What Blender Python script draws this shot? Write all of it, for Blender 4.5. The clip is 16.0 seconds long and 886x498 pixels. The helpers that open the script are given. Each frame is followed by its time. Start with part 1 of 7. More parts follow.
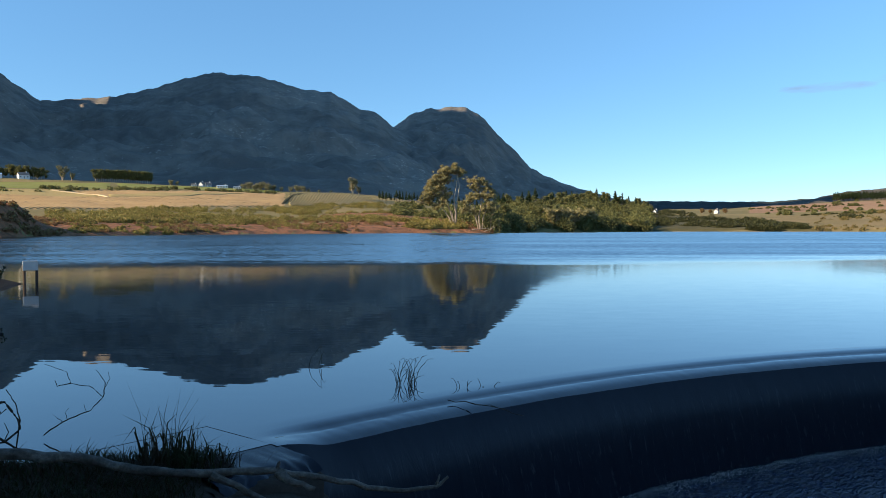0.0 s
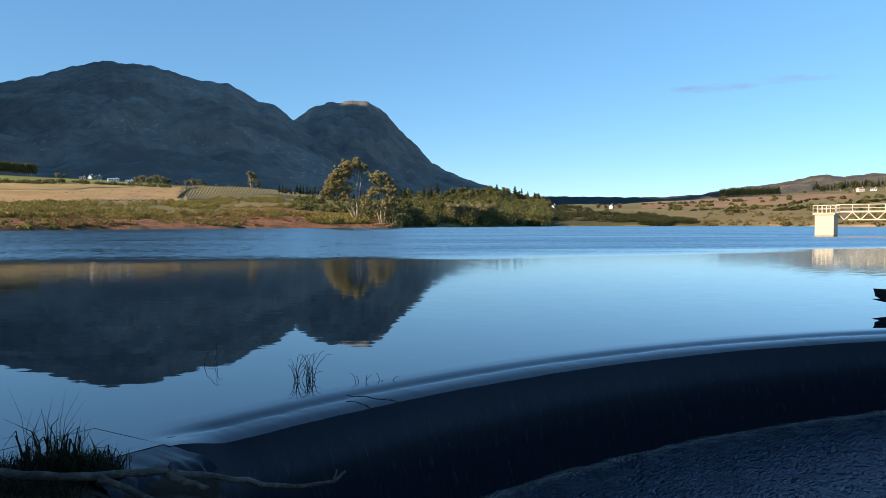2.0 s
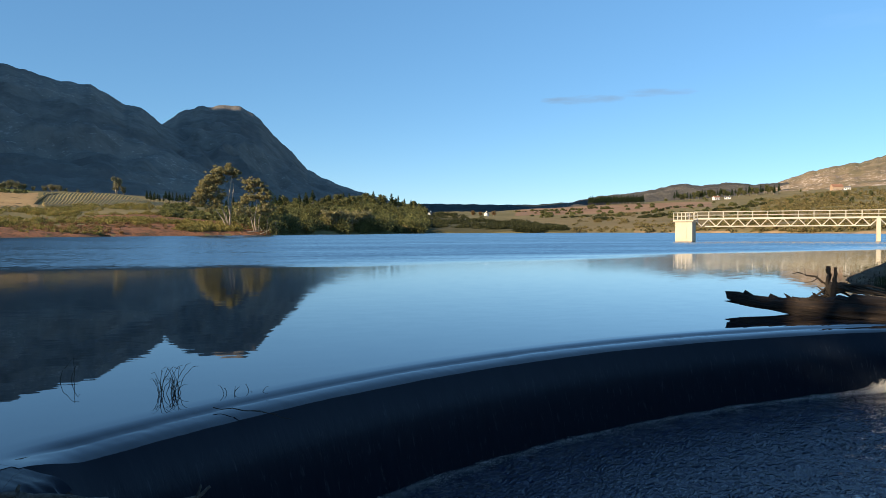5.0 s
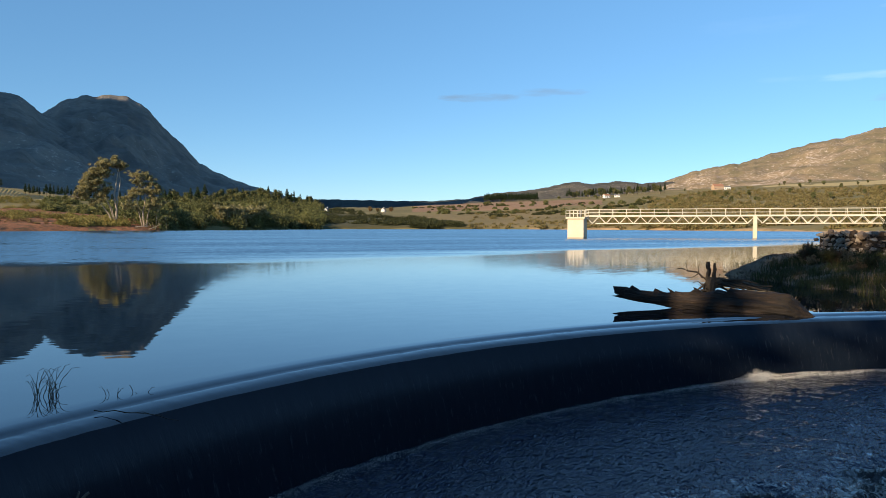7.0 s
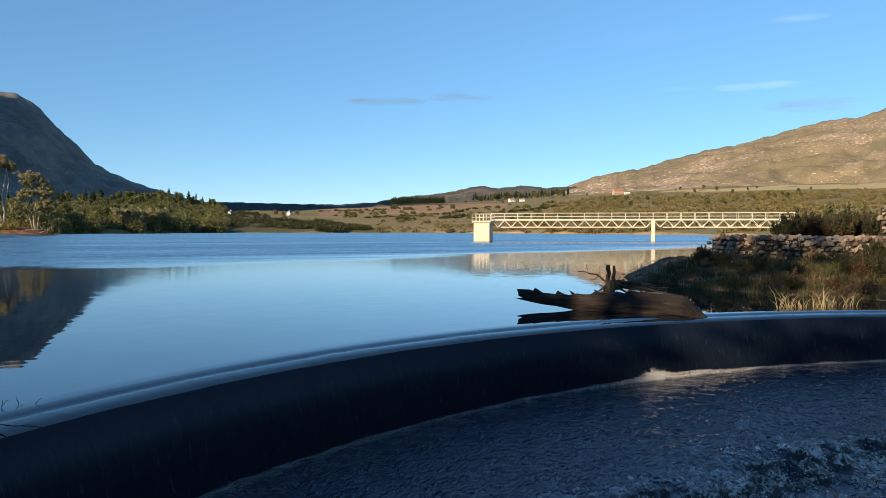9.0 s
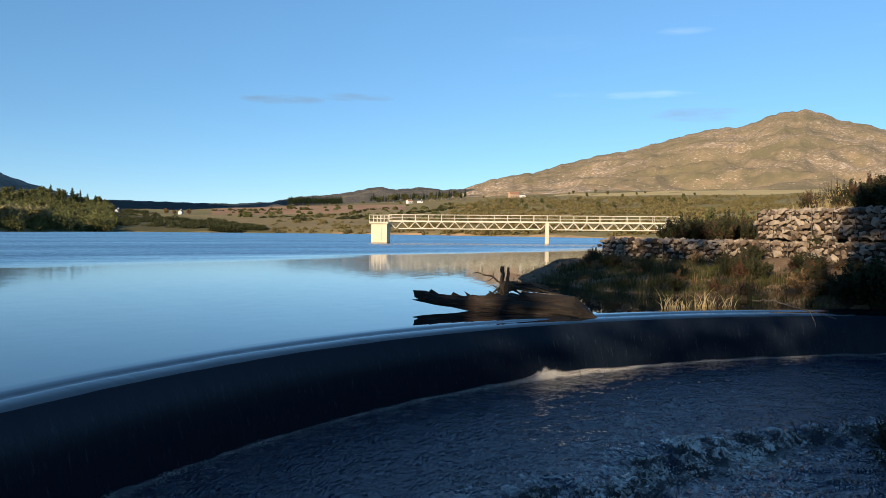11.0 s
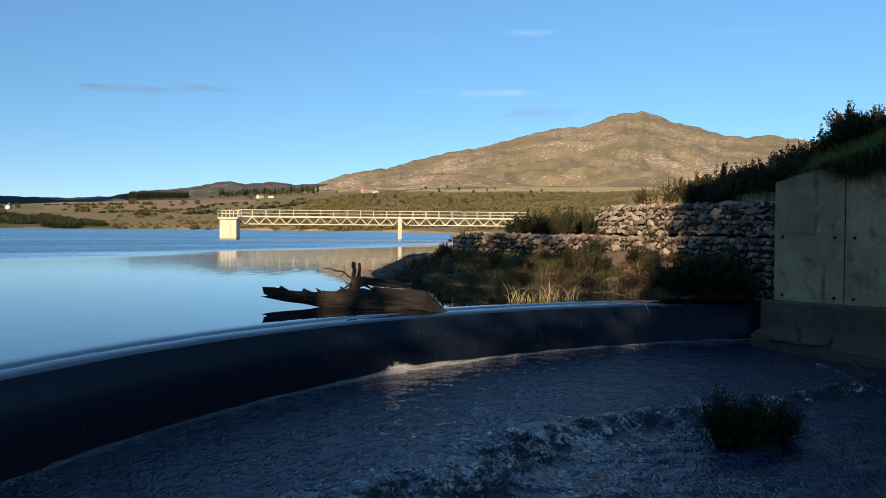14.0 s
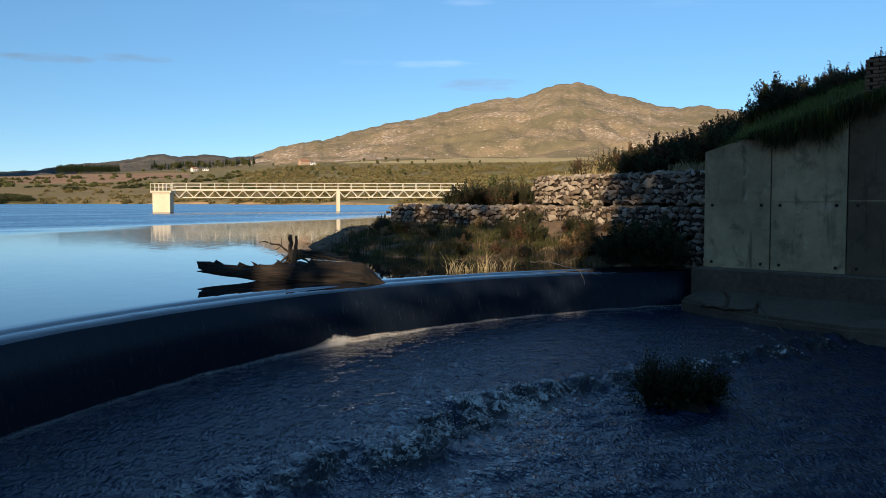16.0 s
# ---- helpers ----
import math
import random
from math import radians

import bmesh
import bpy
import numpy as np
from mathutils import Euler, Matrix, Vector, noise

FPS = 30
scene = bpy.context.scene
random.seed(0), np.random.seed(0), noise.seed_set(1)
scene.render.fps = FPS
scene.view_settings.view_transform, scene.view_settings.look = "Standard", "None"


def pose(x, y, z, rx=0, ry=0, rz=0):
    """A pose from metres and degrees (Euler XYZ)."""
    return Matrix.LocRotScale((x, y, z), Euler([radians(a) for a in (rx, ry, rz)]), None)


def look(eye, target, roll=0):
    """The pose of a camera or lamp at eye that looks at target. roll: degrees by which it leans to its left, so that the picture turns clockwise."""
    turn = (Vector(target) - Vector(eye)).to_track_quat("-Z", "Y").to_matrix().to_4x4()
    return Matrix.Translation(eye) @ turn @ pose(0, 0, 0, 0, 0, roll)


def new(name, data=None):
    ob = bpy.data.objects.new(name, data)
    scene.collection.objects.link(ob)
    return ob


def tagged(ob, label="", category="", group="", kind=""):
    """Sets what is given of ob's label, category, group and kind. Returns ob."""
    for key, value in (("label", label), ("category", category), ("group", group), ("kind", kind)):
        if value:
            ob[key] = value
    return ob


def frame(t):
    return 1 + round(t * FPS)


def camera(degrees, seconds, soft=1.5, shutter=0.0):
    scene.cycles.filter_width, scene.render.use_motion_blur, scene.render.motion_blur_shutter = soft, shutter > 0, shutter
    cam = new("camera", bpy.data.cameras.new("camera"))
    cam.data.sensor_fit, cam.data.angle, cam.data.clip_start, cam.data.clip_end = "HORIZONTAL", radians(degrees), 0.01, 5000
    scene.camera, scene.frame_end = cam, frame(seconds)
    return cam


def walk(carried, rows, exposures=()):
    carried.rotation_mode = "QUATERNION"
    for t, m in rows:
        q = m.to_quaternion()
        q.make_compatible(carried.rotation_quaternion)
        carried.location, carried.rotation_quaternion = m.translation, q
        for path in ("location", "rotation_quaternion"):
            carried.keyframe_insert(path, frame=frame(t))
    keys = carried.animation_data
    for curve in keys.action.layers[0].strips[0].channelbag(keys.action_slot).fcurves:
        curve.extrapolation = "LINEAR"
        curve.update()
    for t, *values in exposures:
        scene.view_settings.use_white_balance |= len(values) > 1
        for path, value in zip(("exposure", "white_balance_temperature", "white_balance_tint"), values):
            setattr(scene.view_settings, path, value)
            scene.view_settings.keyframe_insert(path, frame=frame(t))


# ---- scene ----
# ---------------------------------------------------------------- camera
EYE = 2.0          # eye over the lake's level, which is z = 0
cam = camera(55.8, 16.0, soft=0.85)
ROWS = [
    (0, 0.000, 0.000, 0.000, 0.000, -1.370, 0.100),
    (0.5, 0.011, -0.014, 0.000, -1.587, -1.360, 0.237),
    (1, 0.021, -0.027, 0.000, -3.387, -1.421, 0.317),
    (1.5, 0.032, -0.038, 0.001, -5.134, -1.575, 0.196),
    (2, 0.043, -0.047, 0.001, -6.708, -1.743, 0.121),
    (2.5, 0.054, -0.056, 0.001, -8.102, -1.829, 0.003),
    (3, 0.065, -0.063, 0.002, -9.345, -1.727, -0.011),
    (3.5, 0.076, -0.069, 0.002, -10.660, -1.545, 0.088),
    (4, 0.088, -0.073, 0.002, -12.104, -1.339, 0.180),
    (6.5, 0.142, -0.088, 0.005, -20.277, -1.566, 0.112),
    (7, 0.153, -0.089, 0.005, -22.154, -1.559, 0.025),
    (7.5, 0.163, -0.091, 0.006, -23.673, -1.413, 0.066),
    (8, 0.173, -0.092, 0.006, -25.181, -1.419, 0.172),
    (8.5, 0.183, -0.093, 0.007, -26.907, -1.364, 0.081),
    (9, 0.192, -0.095, 0.007, -28.499, -1.315, -0.019),
    (11.5, 0.234, -0.111, 0.007, -37.585, -1.246, -0.605),
    (12, 0.241, -0.117, 0.007, -39.709, -1.364, -0.688),
    (12.5, 0.248, -0.123, 0.006, -41.299, -1.532, -0.770),
    (13, 0.254, -0.131, 0.006, -42.538, -1.442, -0.610),
    (13.5, 0.259, -0.140, 0.005, -43.945, -1.326, -0.521),
    (14, 0.264, -0.151, 0.005, -45.508, -1.430, -0.438),
    (14.5, 0.268, -0.163, 0.004, -46.805, -1.609, -0.142),
    (15, 0.271, -0.176, 0.003, -47.923, -1.685, -0.084),
    (15.5, 0.274, -0.192, 0.001, -49.108, -2.316, -0.036),
    (16, 0.276, -0.209, 0.000, -49.668, -3.362, 0.120),
]
walk(cam, [(t, pose(x, y, EYE + z, 90 + pitch, roll, yaw)) for t, x, y, z, yaw, pitch, roll in ROWS],
     exposures=[(0.0, 0.84), (2.0, 0.72), (4.0, 0.56), (8.0, 0.51), (12.0, 0.41), (14.5, 0.35), (16.0, 0.33)])

# ---------------------------------------------------------------- light
SUN_AZ, SUN_EL = 110.0, 23.5      # degrees to the left of ahead, degrees up
SKY_SAT = 1.03
sun_dir = Vector((-math.sin(radians(SUN_AZ)) * math.cos(radians(SUN_EL)), math.cos(radians(SUN_AZ)) * math.cos(radians(SUN_EL)), math.sin(radians(SUN_EL))))
sun = new("sun", bpy.data.lights.new("sun", "SUN"))
sun.data.energy, sun.data.angle, sun.data.color = 5.0, radians(0.6), (1.0, 0.77, 0.50)
sun.matrix_world = look(sun_dir * 100, (0, 0, 0))
world = bpy.data.worlds.new("sky")
scene.world = world
world.use_nodes = True
wn, wl = world.node_tree.nodes, world.node_tree.links
sky = wn.new("ShaderNodeTexSky")
sky.sky_type, sky.sun_disc = "NISHITA", False
sky.sun_elevation, sky.sun_rotation = radians(SUN_EL), radians(-SUN_AZ)
sky.air_density, sky.dust_density, sky.ozone_density = 0.6, 0.0, 4.0
wn["Background"].inputs["Strength"].default_value = 0.165

# thin streaks of cloud, by direction and height over the horizon (degrees), half width, half height, brightness
CLOUDS = [(-24.6, 8.7, 2.6, 0.32, -0.22), (-29.5, 8.95, 2.4, 0.3, -0.16), (-49.0, 9.1, 3.4, 0.28, 0.16), (-52.2, 7.72, 3.2, 0.42, -0.17), (-51.5, 13.05, 1.7, 0.3, 0.13), (-42.5, 12.6, 4.0, 0.6, 0.03), (-45, 9.2, 2.2, 0.25, 0.05), (-65, 12.5, 2.5, 0.4, 0.04)]


def sky_math(op, a, b=0.0, c=0.0):
    m = wn.new("ShaderNodeMath")
    m.operation = op
    for s, v in zip(m.inputs, (a, b, c)):
        if isinstance(v, (int, float)):
            s.default_value = v
        else:
            wl.new(v, s)
    return m.outputs[0]


direction = wn.new("ShaderNodeTexCoord").outputs["Generated"]
split = wn.new("ShaderNodeSeparateXYZ")
wl.new(direction, split.inputs[0])
az_node = sky_math("MULTIPLY", sky_math("ARCTAN2", sky_math("MULTIPLY", split.outputs[0], -1.0), split.outputs[1]), 57.29578)
el_node = sky_math("MULTIPLY", sky_math("ARCSINE", split.outputs[2]), 57.29578)
wisp_at = wn.new("ShaderNodeCombineXYZ")
wl.new(sky_math("MULTIPLY", az_node, 0.35), wisp_at.inputs[0])
wl.new(sky_math("MULTIPLY", el_node, 2.2), wisp_at.inputs[1])
wisp = wn.new("ShaderNodeTexNoise")
wisp.inputs["Scale"].default_value, wisp.inputs["Detail"].default_value = 1.1, 5
wl.new(wisp_at.outputs[0], wisp.inputs["Vector"])
ragged = sky_math("MULTIPLY_ADD", wisp.outputs["Fac"], 3.2, -1.6)
total = None
for c_az, c_el, w_az, w_el, light in CLOUDS:
    u = sky_math("DIVIDE", sky_math("ADD", az_node, -c_az), w_az)
    v = sky_math("DIVIDE", sky_math("ADD", el_node, -c_el), w_el)
    q = sky_math("ADD", sky_math("MULTIPLY", u, u), sky_math("MULTIPLY", v, v))
    one = sky_math("MULTIPLY", sky_math("MAXIMUM", sky_math("SUBTRACT", sky_math("ADD", 1.0, ragged), q), 0.0), light)
    total = one if total is None else sky_math("ADD", total, one)
rich = wn.new("ShaderNodeHueSaturation")
rich.inputs["Hue"].default_value, rich.inputs["Saturation"].default_value = 0.486, SKY_SAT
wl.new(sky.outputs[0], rich.inputs["Color"])
cloudy = wn.new("ShaderNodeVectorMath")
cloudy.operation = "SCALE"
grey = wn.new("ShaderNodeMix")
grey.data_type = "RGBA"
wl.new(sky_math("MINIMUM", sky_math("ABSOLUTE", total), 0.6), grey.inputs[0])
wl.new(rich.outputs[0], grey.inputs[6])
bw = wn.new("ShaderNodeRGBToBW")
wl.new(rich.outputs[0], bw.inputs[0])
wl.new(bw.outputs[0], grey.inputs[7])
wl.new(grey.outputs[2], cloudy.inputs[0])
# sky darkened by hand towards the horizon; higher sky keeps its full light
horizon_dim = wn.new("ShaderNodeMapRange")
horizon_dim.interpolation_type = "SMOOTHSTEP"
for i, v in enumerate((-4.0, 30.0, 0.51, 1.0)):
    horizon_dim.inputs[i + 1].default_value = v
wl.new(el_node, horizon_dim.inputs[0])
wl.new(sky_math("MULTIPLY", horizon_dim.outputs[0], sky_math("MINIMUM", sky_math("MULTIPLY_ADD", total, 0.8, 1.0), 1.6)), cloudy.inputs["Scale"])
wl.new(cloudy.outputs[0], wn["Background"].inputs["Color"])


# ---------------------------------------------------------------- materials
def material(name):
    m = bpy.data.materials.new(name)
    m.use_nodes = True
    n, l = m.node_tree.nodes, m.node_tree.links
    return m, n, l, n["Principled BSDF"]


def ramp(n, l, source, stops):
    r = n.new("ShaderNodeValToRGB")
    while len(r.color_ramp.elements) < len(stops):
        r.color_ramp.elements.new(0.5)
    for e, (p, c) in zip(r.color_ramp.elements, stops):
        e.position, e.color = p, (*c, 1)
    l.new(source, r.inputs[0])
    return r.outputs[0]


def noise_tex(n, l, vec, scale, detail=4.0, rough=0.6, distortion=0.0):
    t = n.new("ShaderNodeTexNoise")
    t.inputs["Scale"].default_value, t.inputs["Detail"].default_value = scale, detail
    t.inputs["Roughness"].default_value, t.inputs["Distortion"].default_value = rough, distortion
    if vec is not None:
        l.new(vec, t.inputs["Vector"])
    return t.outputs["Fac"]


def mixed(n, l, a, b, fac, blend="MIX"):
    m = n.new("ShaderNodeMix")
    m.data_type, m.blend_type = "RGBA", blend
    for s, v in ((m.inputs[0], fac), (m.inputs[6], a), (m.inputs[7], b)):
        if isinstance(v, (int, float)):
            s.default_value = v
        elif isinstance(v, tuple):
            s.default_value = (*v, 1)
        else:
            l.new(v, s)
    return m.outputs[2]


def calc(n, l, op, a, b=0.0, c=0.0):
    m = n.new("ShaderNodeMath")
    m.operation = op
    for s, v in zip(m.inputs, (a, b, c)):
        if isinstance(v, (int, float)):
            s.default_value = v
        else:
            l.new(v, s)
    return m.outputs[0]


def spread(n, l, v, lo, hi, a=0.0, b=1.0):
    m = n.new("ShaderNodeMapRange")
    m.interpolation_type = "SMOOTHSTEP"
    for i, x in enumerate((lo, hi, a, b)):
        m.inputs[i + 1].default_value = x
    l.new(v, m.inputs[0])
    return m.outputs[0]


def bumped(n, l, p, height, strength, distance):
    b = n.new("ShaderNodeBump")
    b.inputs["Strength"].default_value, b.inputs["Distance"].default_value = strength, distance
    l.new(height, b.inputs["Height"])
    l.new(b.outputs[0], p.inputs["Normal"])
    return b


def coords(n, l, stretch=(1, 1, 1), turn=(0, 0, 0)):
    g = n.new("ShaderNodeNewGeometry")
    m = n.new("ShaderNodeMapping")
    m.inputs["Scale"].default_value, m.inputs["Rotation"].default_value = stretch, [radians(a) for a in turn]
    l.new(g.outputs["Position"], m.inputs["Vector"])
    return m.outputs[0]


def grain(n, l, size, turn):
    """Place coordinates along turned axes, divided by the size of the grain along each."""
    m = n.new("ShaderNodeMapping")
    m.vector_type = "TEXTURE"
    m.inputs["Scale"].default_value, m.inputs["Rotation"].default_value = (*size, 1), (0, 0, radians(turn))
    l.new(n.new("ShaderNodeNewGeometry").outputs["Position"], m.inputs["Vector"])
    return m.outputs[0]


def rough_matter(name, stops, big, small, rough=0.85, bump=0.4, depth=0.05, stretch=(1, 1, 1), island=0.0, specular=0.3):
    """An uneven matter: colour stops over a broad noise, a fine noise on top, and relief."""
    m, n, l, p = material(name)
    v = coords(n, l, stretch)
    broad, fine = noise_tex(n, l, v, big, 5), noise_tex(n, l, v, small, 6, 0.65)
    fac = calc(n, l, "MULTIPLY_ADD", fine, 0.5, calc(n, l, "MULTIPLY", broad, 0.5))
    if island:
        g = n.new("ShaderNodeNewGeometry")
        fac = calc(n, l, "ADD", fac, calc(n, l, "MULTIPLY_ADD", g.outputs["Random Per Island"], island, -island / 2))
    l.new(ramp(n, l, fac, stops), p.inputs["Base Color"])
    p.inputs["Roughness"].default_value, p.inputs["Specular IOR Level"].default_value = rough, specular
    if bump:
        bumped(n, l, p, fine, bump, depth)
    return m


def foliage(name, dark, light, dry=None, share=0.0, patch=0.35):
    """Leaves: colour varies from leaf to leaf and from clump to clump."""
    m, n, l, p = material(name)
    g = n.new("ShaderNodeNewGeometry")
    clump = noise_tex(n, l, g.outputs["Position"], patch, 3)
    fac = calc(n, l, "MULTIPLY_ADD", g.outputs["Random Per Island"], 0.6, calc(n, l, "MULTIPLY_ADD", clump, 1.2, -0.4))
    c = ramp(n, l, fac, [(0.0, dark), (1.0, light)])
    if dry:
        c = mixed(n, l, c, dry, spread(n, l, noise_tex(n, l, g.outputs["Position"], 0.9, 3), 0.62 - share, 0.75 - share))
    l.new(c, p.inputs["Base Color"])
    p.inputs["Roughness"].default_value, p.inputs["Specular IOR Level"].default_value = 0.6, 0.25
    glow = n.new("ShaderNodeBsdfTranslucent")
    l.new(c, glow.inputs["Color"])
    both = n.new("ShaderNodeMixShader")
    both.inputs[0].default_value = 0.3
    l.new(p.outputs[0], both.inputs[1])
    l.new(glow.outputs[0], both.inputs[2])
    l.new(both.outputs[0], n["Material Output"].inputs["Surface"])
    return m


M = {}
M["shade_leaf"] = foliage("shade_leaf", (0.03, 0.05, 0.02), (0.07, 0.10, 0.03))
M["gum_leaf"] = foliage("gum_leaf", (0.13, 0.125, 0.055), (0.46, 0.41, 0.20), (0.40, 0.30, 0.16), 0.0)
M["wood_leaf"] = foliage("wood_leaf", (0.045, 0.056, 0.022), (0.24, 0.24, 0.09), (0.26, 0.19, 0.09), 0.03)
M["wood_mix"] = foliage("wood_mix", (0.028, 0.038, 0.015), (0.25, 0.25, 0.085), (0.24, 0.18, 0.085), 0.0, 0.15)
M["thicket"] = foliage("thicket", (0.016, 0.022, 0.009), (0.10, 0.105, 0.038), (0.15, 0.11, 0.055), 0.0, 0.08)
M["pine_leaf"] = foliage("pine_leaf", (0.02, 0.04, 0.02), (0.06, 0.09, 0.03))
M["scrub_leaf"] = foliage("scrub_leaf", (0.065, 0.07, 0.02), (0.38, 0.33, 0.095), (0.40, 0.25, 0.10), 0.08, 0.10)
M["heath_leaf"] = foliage("heath_leaf", (0.022, 0.028, 0.015), (0.085, 0.09, 0.038), (0.13, 0.07, 0.04), 0.10)
M["hill_scrub"] = foliage("hill_scrub", (0.09, 0.085, 0.032), (0.30, 0.25, 0.095), (0.30, 0.21, 0.10), 0.12, 0.07)
M["grass_dry"] = foliage("grass_dry", (0.22, 0.17, 0.09), (0.55, 0.46, 0.24))
M["bark_gum"] = rough_matter("bark_gum", [(0.3, (0.24, 0.18, 0.13)), (0.7, (0.52, 0.44, 0.34))], 0.8, 6, 0.8, 0.4, 0.05, (1, 1, 0.25))
M["bark_dark"] = rough_matter("bark_dark", [(0.3, (0.05, 0.04, 0.03)), (0.7, (0.16, 0.12, 0.09))], 2, 14, 0.9, 0.6, 0.03, (1, 1, 0.25))
M["soil_red"] = rough_matter("soil_red", [(0.36, (0.09, 0.07, 0.03)), (0.45, (0.17, 0.085, 0.045)), (0.54, (0.36, 0.16, 0.08)), (0.62, (0.22, 0.11, 0.055)), (0.7, (0.16, 0.14, 0.05))], 0.12, 0.6, 0.95, 1.0, 1.6)
M["land"] = rough_matter("land", [(0.32, (0.10, 0.10, 0.038)), (0.5, (0.185, 0.155, 0.062)), (0.68, (0.30, 0.225, 0.10))], 0.012, 0.25, 0.95, 0.6, 1.0)
# earth darkened to near black: the trees' shade is in this colour
M["mud_shaded"] = rough_matter("mud_shaded", [(0.3, (0.012, 0.009, 0.006)), (0.55, (0.034, 0.025, 0.016)), (0.75, (0.07, 0.05, 0.03))], 0.7, 9, 0.85, 0.7, 0.06)
M["bank_earth"] = rough_matter("bank_earth", [(0.3, (0.05, 0.035, 0.022)), (0.5, (0.15, 0.10, 0.06)), (0.7, (0.33, 0.235, 0.145))], 0.8, 8, 0.9, 0.7, 0.06)
M["shore_sand"] = rough_matter("shore_sand", [(0.35, (0.20, 0.15, 0.07)), (0.5, (0.36, 0.25, 0.13)), (0.65, (0.50, 0.32, 0.17))], 0.05, 0.5, 0.95, 0.5, 0.3)


def mountain_rock(name, veg, veg2, rock, share, scale=0.012, spots=0.7, relief=13):
    m, n, l, p = material(name)
    v = coords(n, l)
    broad = noise_tex(n, l, v, scale * 0.35, 5, 0.6)
    mid = noise_tex(n, l, v, scale * 2.2, 6, 0.68, 0.3)
    fine = noise_tex(n, l, v, scale * 12, 5, 0.7)
    c = mixed(n, l, veg, veg2, spread(n, l, calc(n, l, "MULTIPLY_ADD", mid, 0.5, calc(n, l, "MULTIPLY", broad, 0.5)), 0.38, 0.62))
    c = mixed(n, l, c, (veg[0] * 0.5, veg[1] * 0.55, veg[2] * 0.5), spread(n, l, fine, 0.56, 0.7, 0.0, spots))
    band = coords(n, l, (1, 1, 2.4), (0, 18, 0))
    out = noise_tex(n, l, band, scale * 9, 8, 0.75, 0.5)
    c = mixed(n, l, c, rock, spread(n, l, calc(n, l, "MULTIPLY_ADD", broad, 0.35, out), 0.815 - share, 0.865 - share, 0, 0.9))
    l.new(c, p.inputs["Base Color"])
    p.inputs["Roughness"].default_value, p.inputs["Specular IOR Level"].default_value = 0.95, 0.1
    bumped(n, l, p, calc(n, l, "ADD", mid, calc(n, l, "MULTIPLY", fine, 0.4)), 1.0, relief)
    return m


# shaded copy of the rock; haze's lift is put into its paler colour
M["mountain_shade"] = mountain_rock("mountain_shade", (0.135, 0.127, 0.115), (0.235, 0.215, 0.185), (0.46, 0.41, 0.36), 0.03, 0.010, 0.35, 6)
# sunlit copy; the darker first tone also stands in for gully shade
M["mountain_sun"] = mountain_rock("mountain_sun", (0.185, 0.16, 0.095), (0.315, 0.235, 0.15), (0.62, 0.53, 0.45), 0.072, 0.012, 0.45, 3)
# darker and greyer base colour imitates shade and haze on the foothills
M["mountain_hill"] = mountain_rock("mountain_hill", (0.09, 0.088, 0.08), (0.15, 0.138, 0.118), (0.30, 0.27, 0.24), 0.03)
# haze blue is mixed into the far forest's base colour
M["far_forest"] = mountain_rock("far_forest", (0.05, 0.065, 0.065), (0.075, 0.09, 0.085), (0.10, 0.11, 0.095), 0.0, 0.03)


# weir's circle, seen from above
WEIR_X, WEIR_Y, WEIR_R = 12.5, -4.5, 18.9


def weir_polar(n, l):
    g = n.new("ShaderNodeNewGeometry")
    s = n.new("ShaderNodeSeparateXYZ")
    l.new(g.outputs["Position"], s.inputs[0])
    dx, dy = calc(n, l, "ADD", s.outputs[0], -WEIR_X), calc(n, l, "ADD", s.outputs[1], -WEIR_Y)
    return calc(n, l, "ARCTAN2", dy, dx), calc(n, l, "SQRT", calc(n, l, "ADD", calc(n, l, "MULTIPLY", dx, dx), calc(n, l, "MULTIPLY", dy, dy))), s


def tilted(n, l, p, parts):
    """Turn the surface by the sum of slopes, each a vector with no height, and give it to the shader."""
    total = None
    for v in parts:
        if total is None:
            total = v
        else:
            add = n.new("ShaderNodeVectorMath")
            l.new(total, add.inputs[0])
            l.new(v, add.inputs[1])
            total = add.outputs[0]
    up = n.new("ShaderNodeVectorMath")
    l.new(n.new("ShaderNodeNewGeometry").outputs["Normal"], up.inputs[1])
    l.new(total, up.inputs[0])
    unit = n.new("ShaderNodeVectorMath")
    unit.operation = "NORMALIZE"
    l.new(up.outputs[0], unit.inputs[0])
    l.new(unit.outputs[0], p.inputs["Normal"])


def slopes(n, l, vec, scale, detail, amount, mean=(0.0, 0.0)):
    """Random slopes of small waves, round a mean, times an amount."""
    t = n.new("ShaderNodeTexNoise")
    t.inputs["Scale"].default_value, t.inputs["Detail"].default_value = scale, detail
    l.new(vec, t.inputs["Vector"])
    m = n.new("ShaderNodeVectorMath")
    m.operation = "MULTIPLY_ADD"
    m.inputs[1].default_value = (1, 1, 0)
    m.inputs[2].default_value = (mean[0] - 0.5, mean[1] - 0.5, 0)
    l.new(t.outputs["Color"], m.inputs[0])
    k = n.new("ShaderNodeVectorMath")
    k.operation = "SCALE"
    l.new(m.outputs[0], k.inputs[0])
    if isinstance(amount, (int, float)):
        k.inputs["Scale"].default_value = amount
    else:
        l.new(amount, k.inputs["Scale"])
    return k.outputs[0]


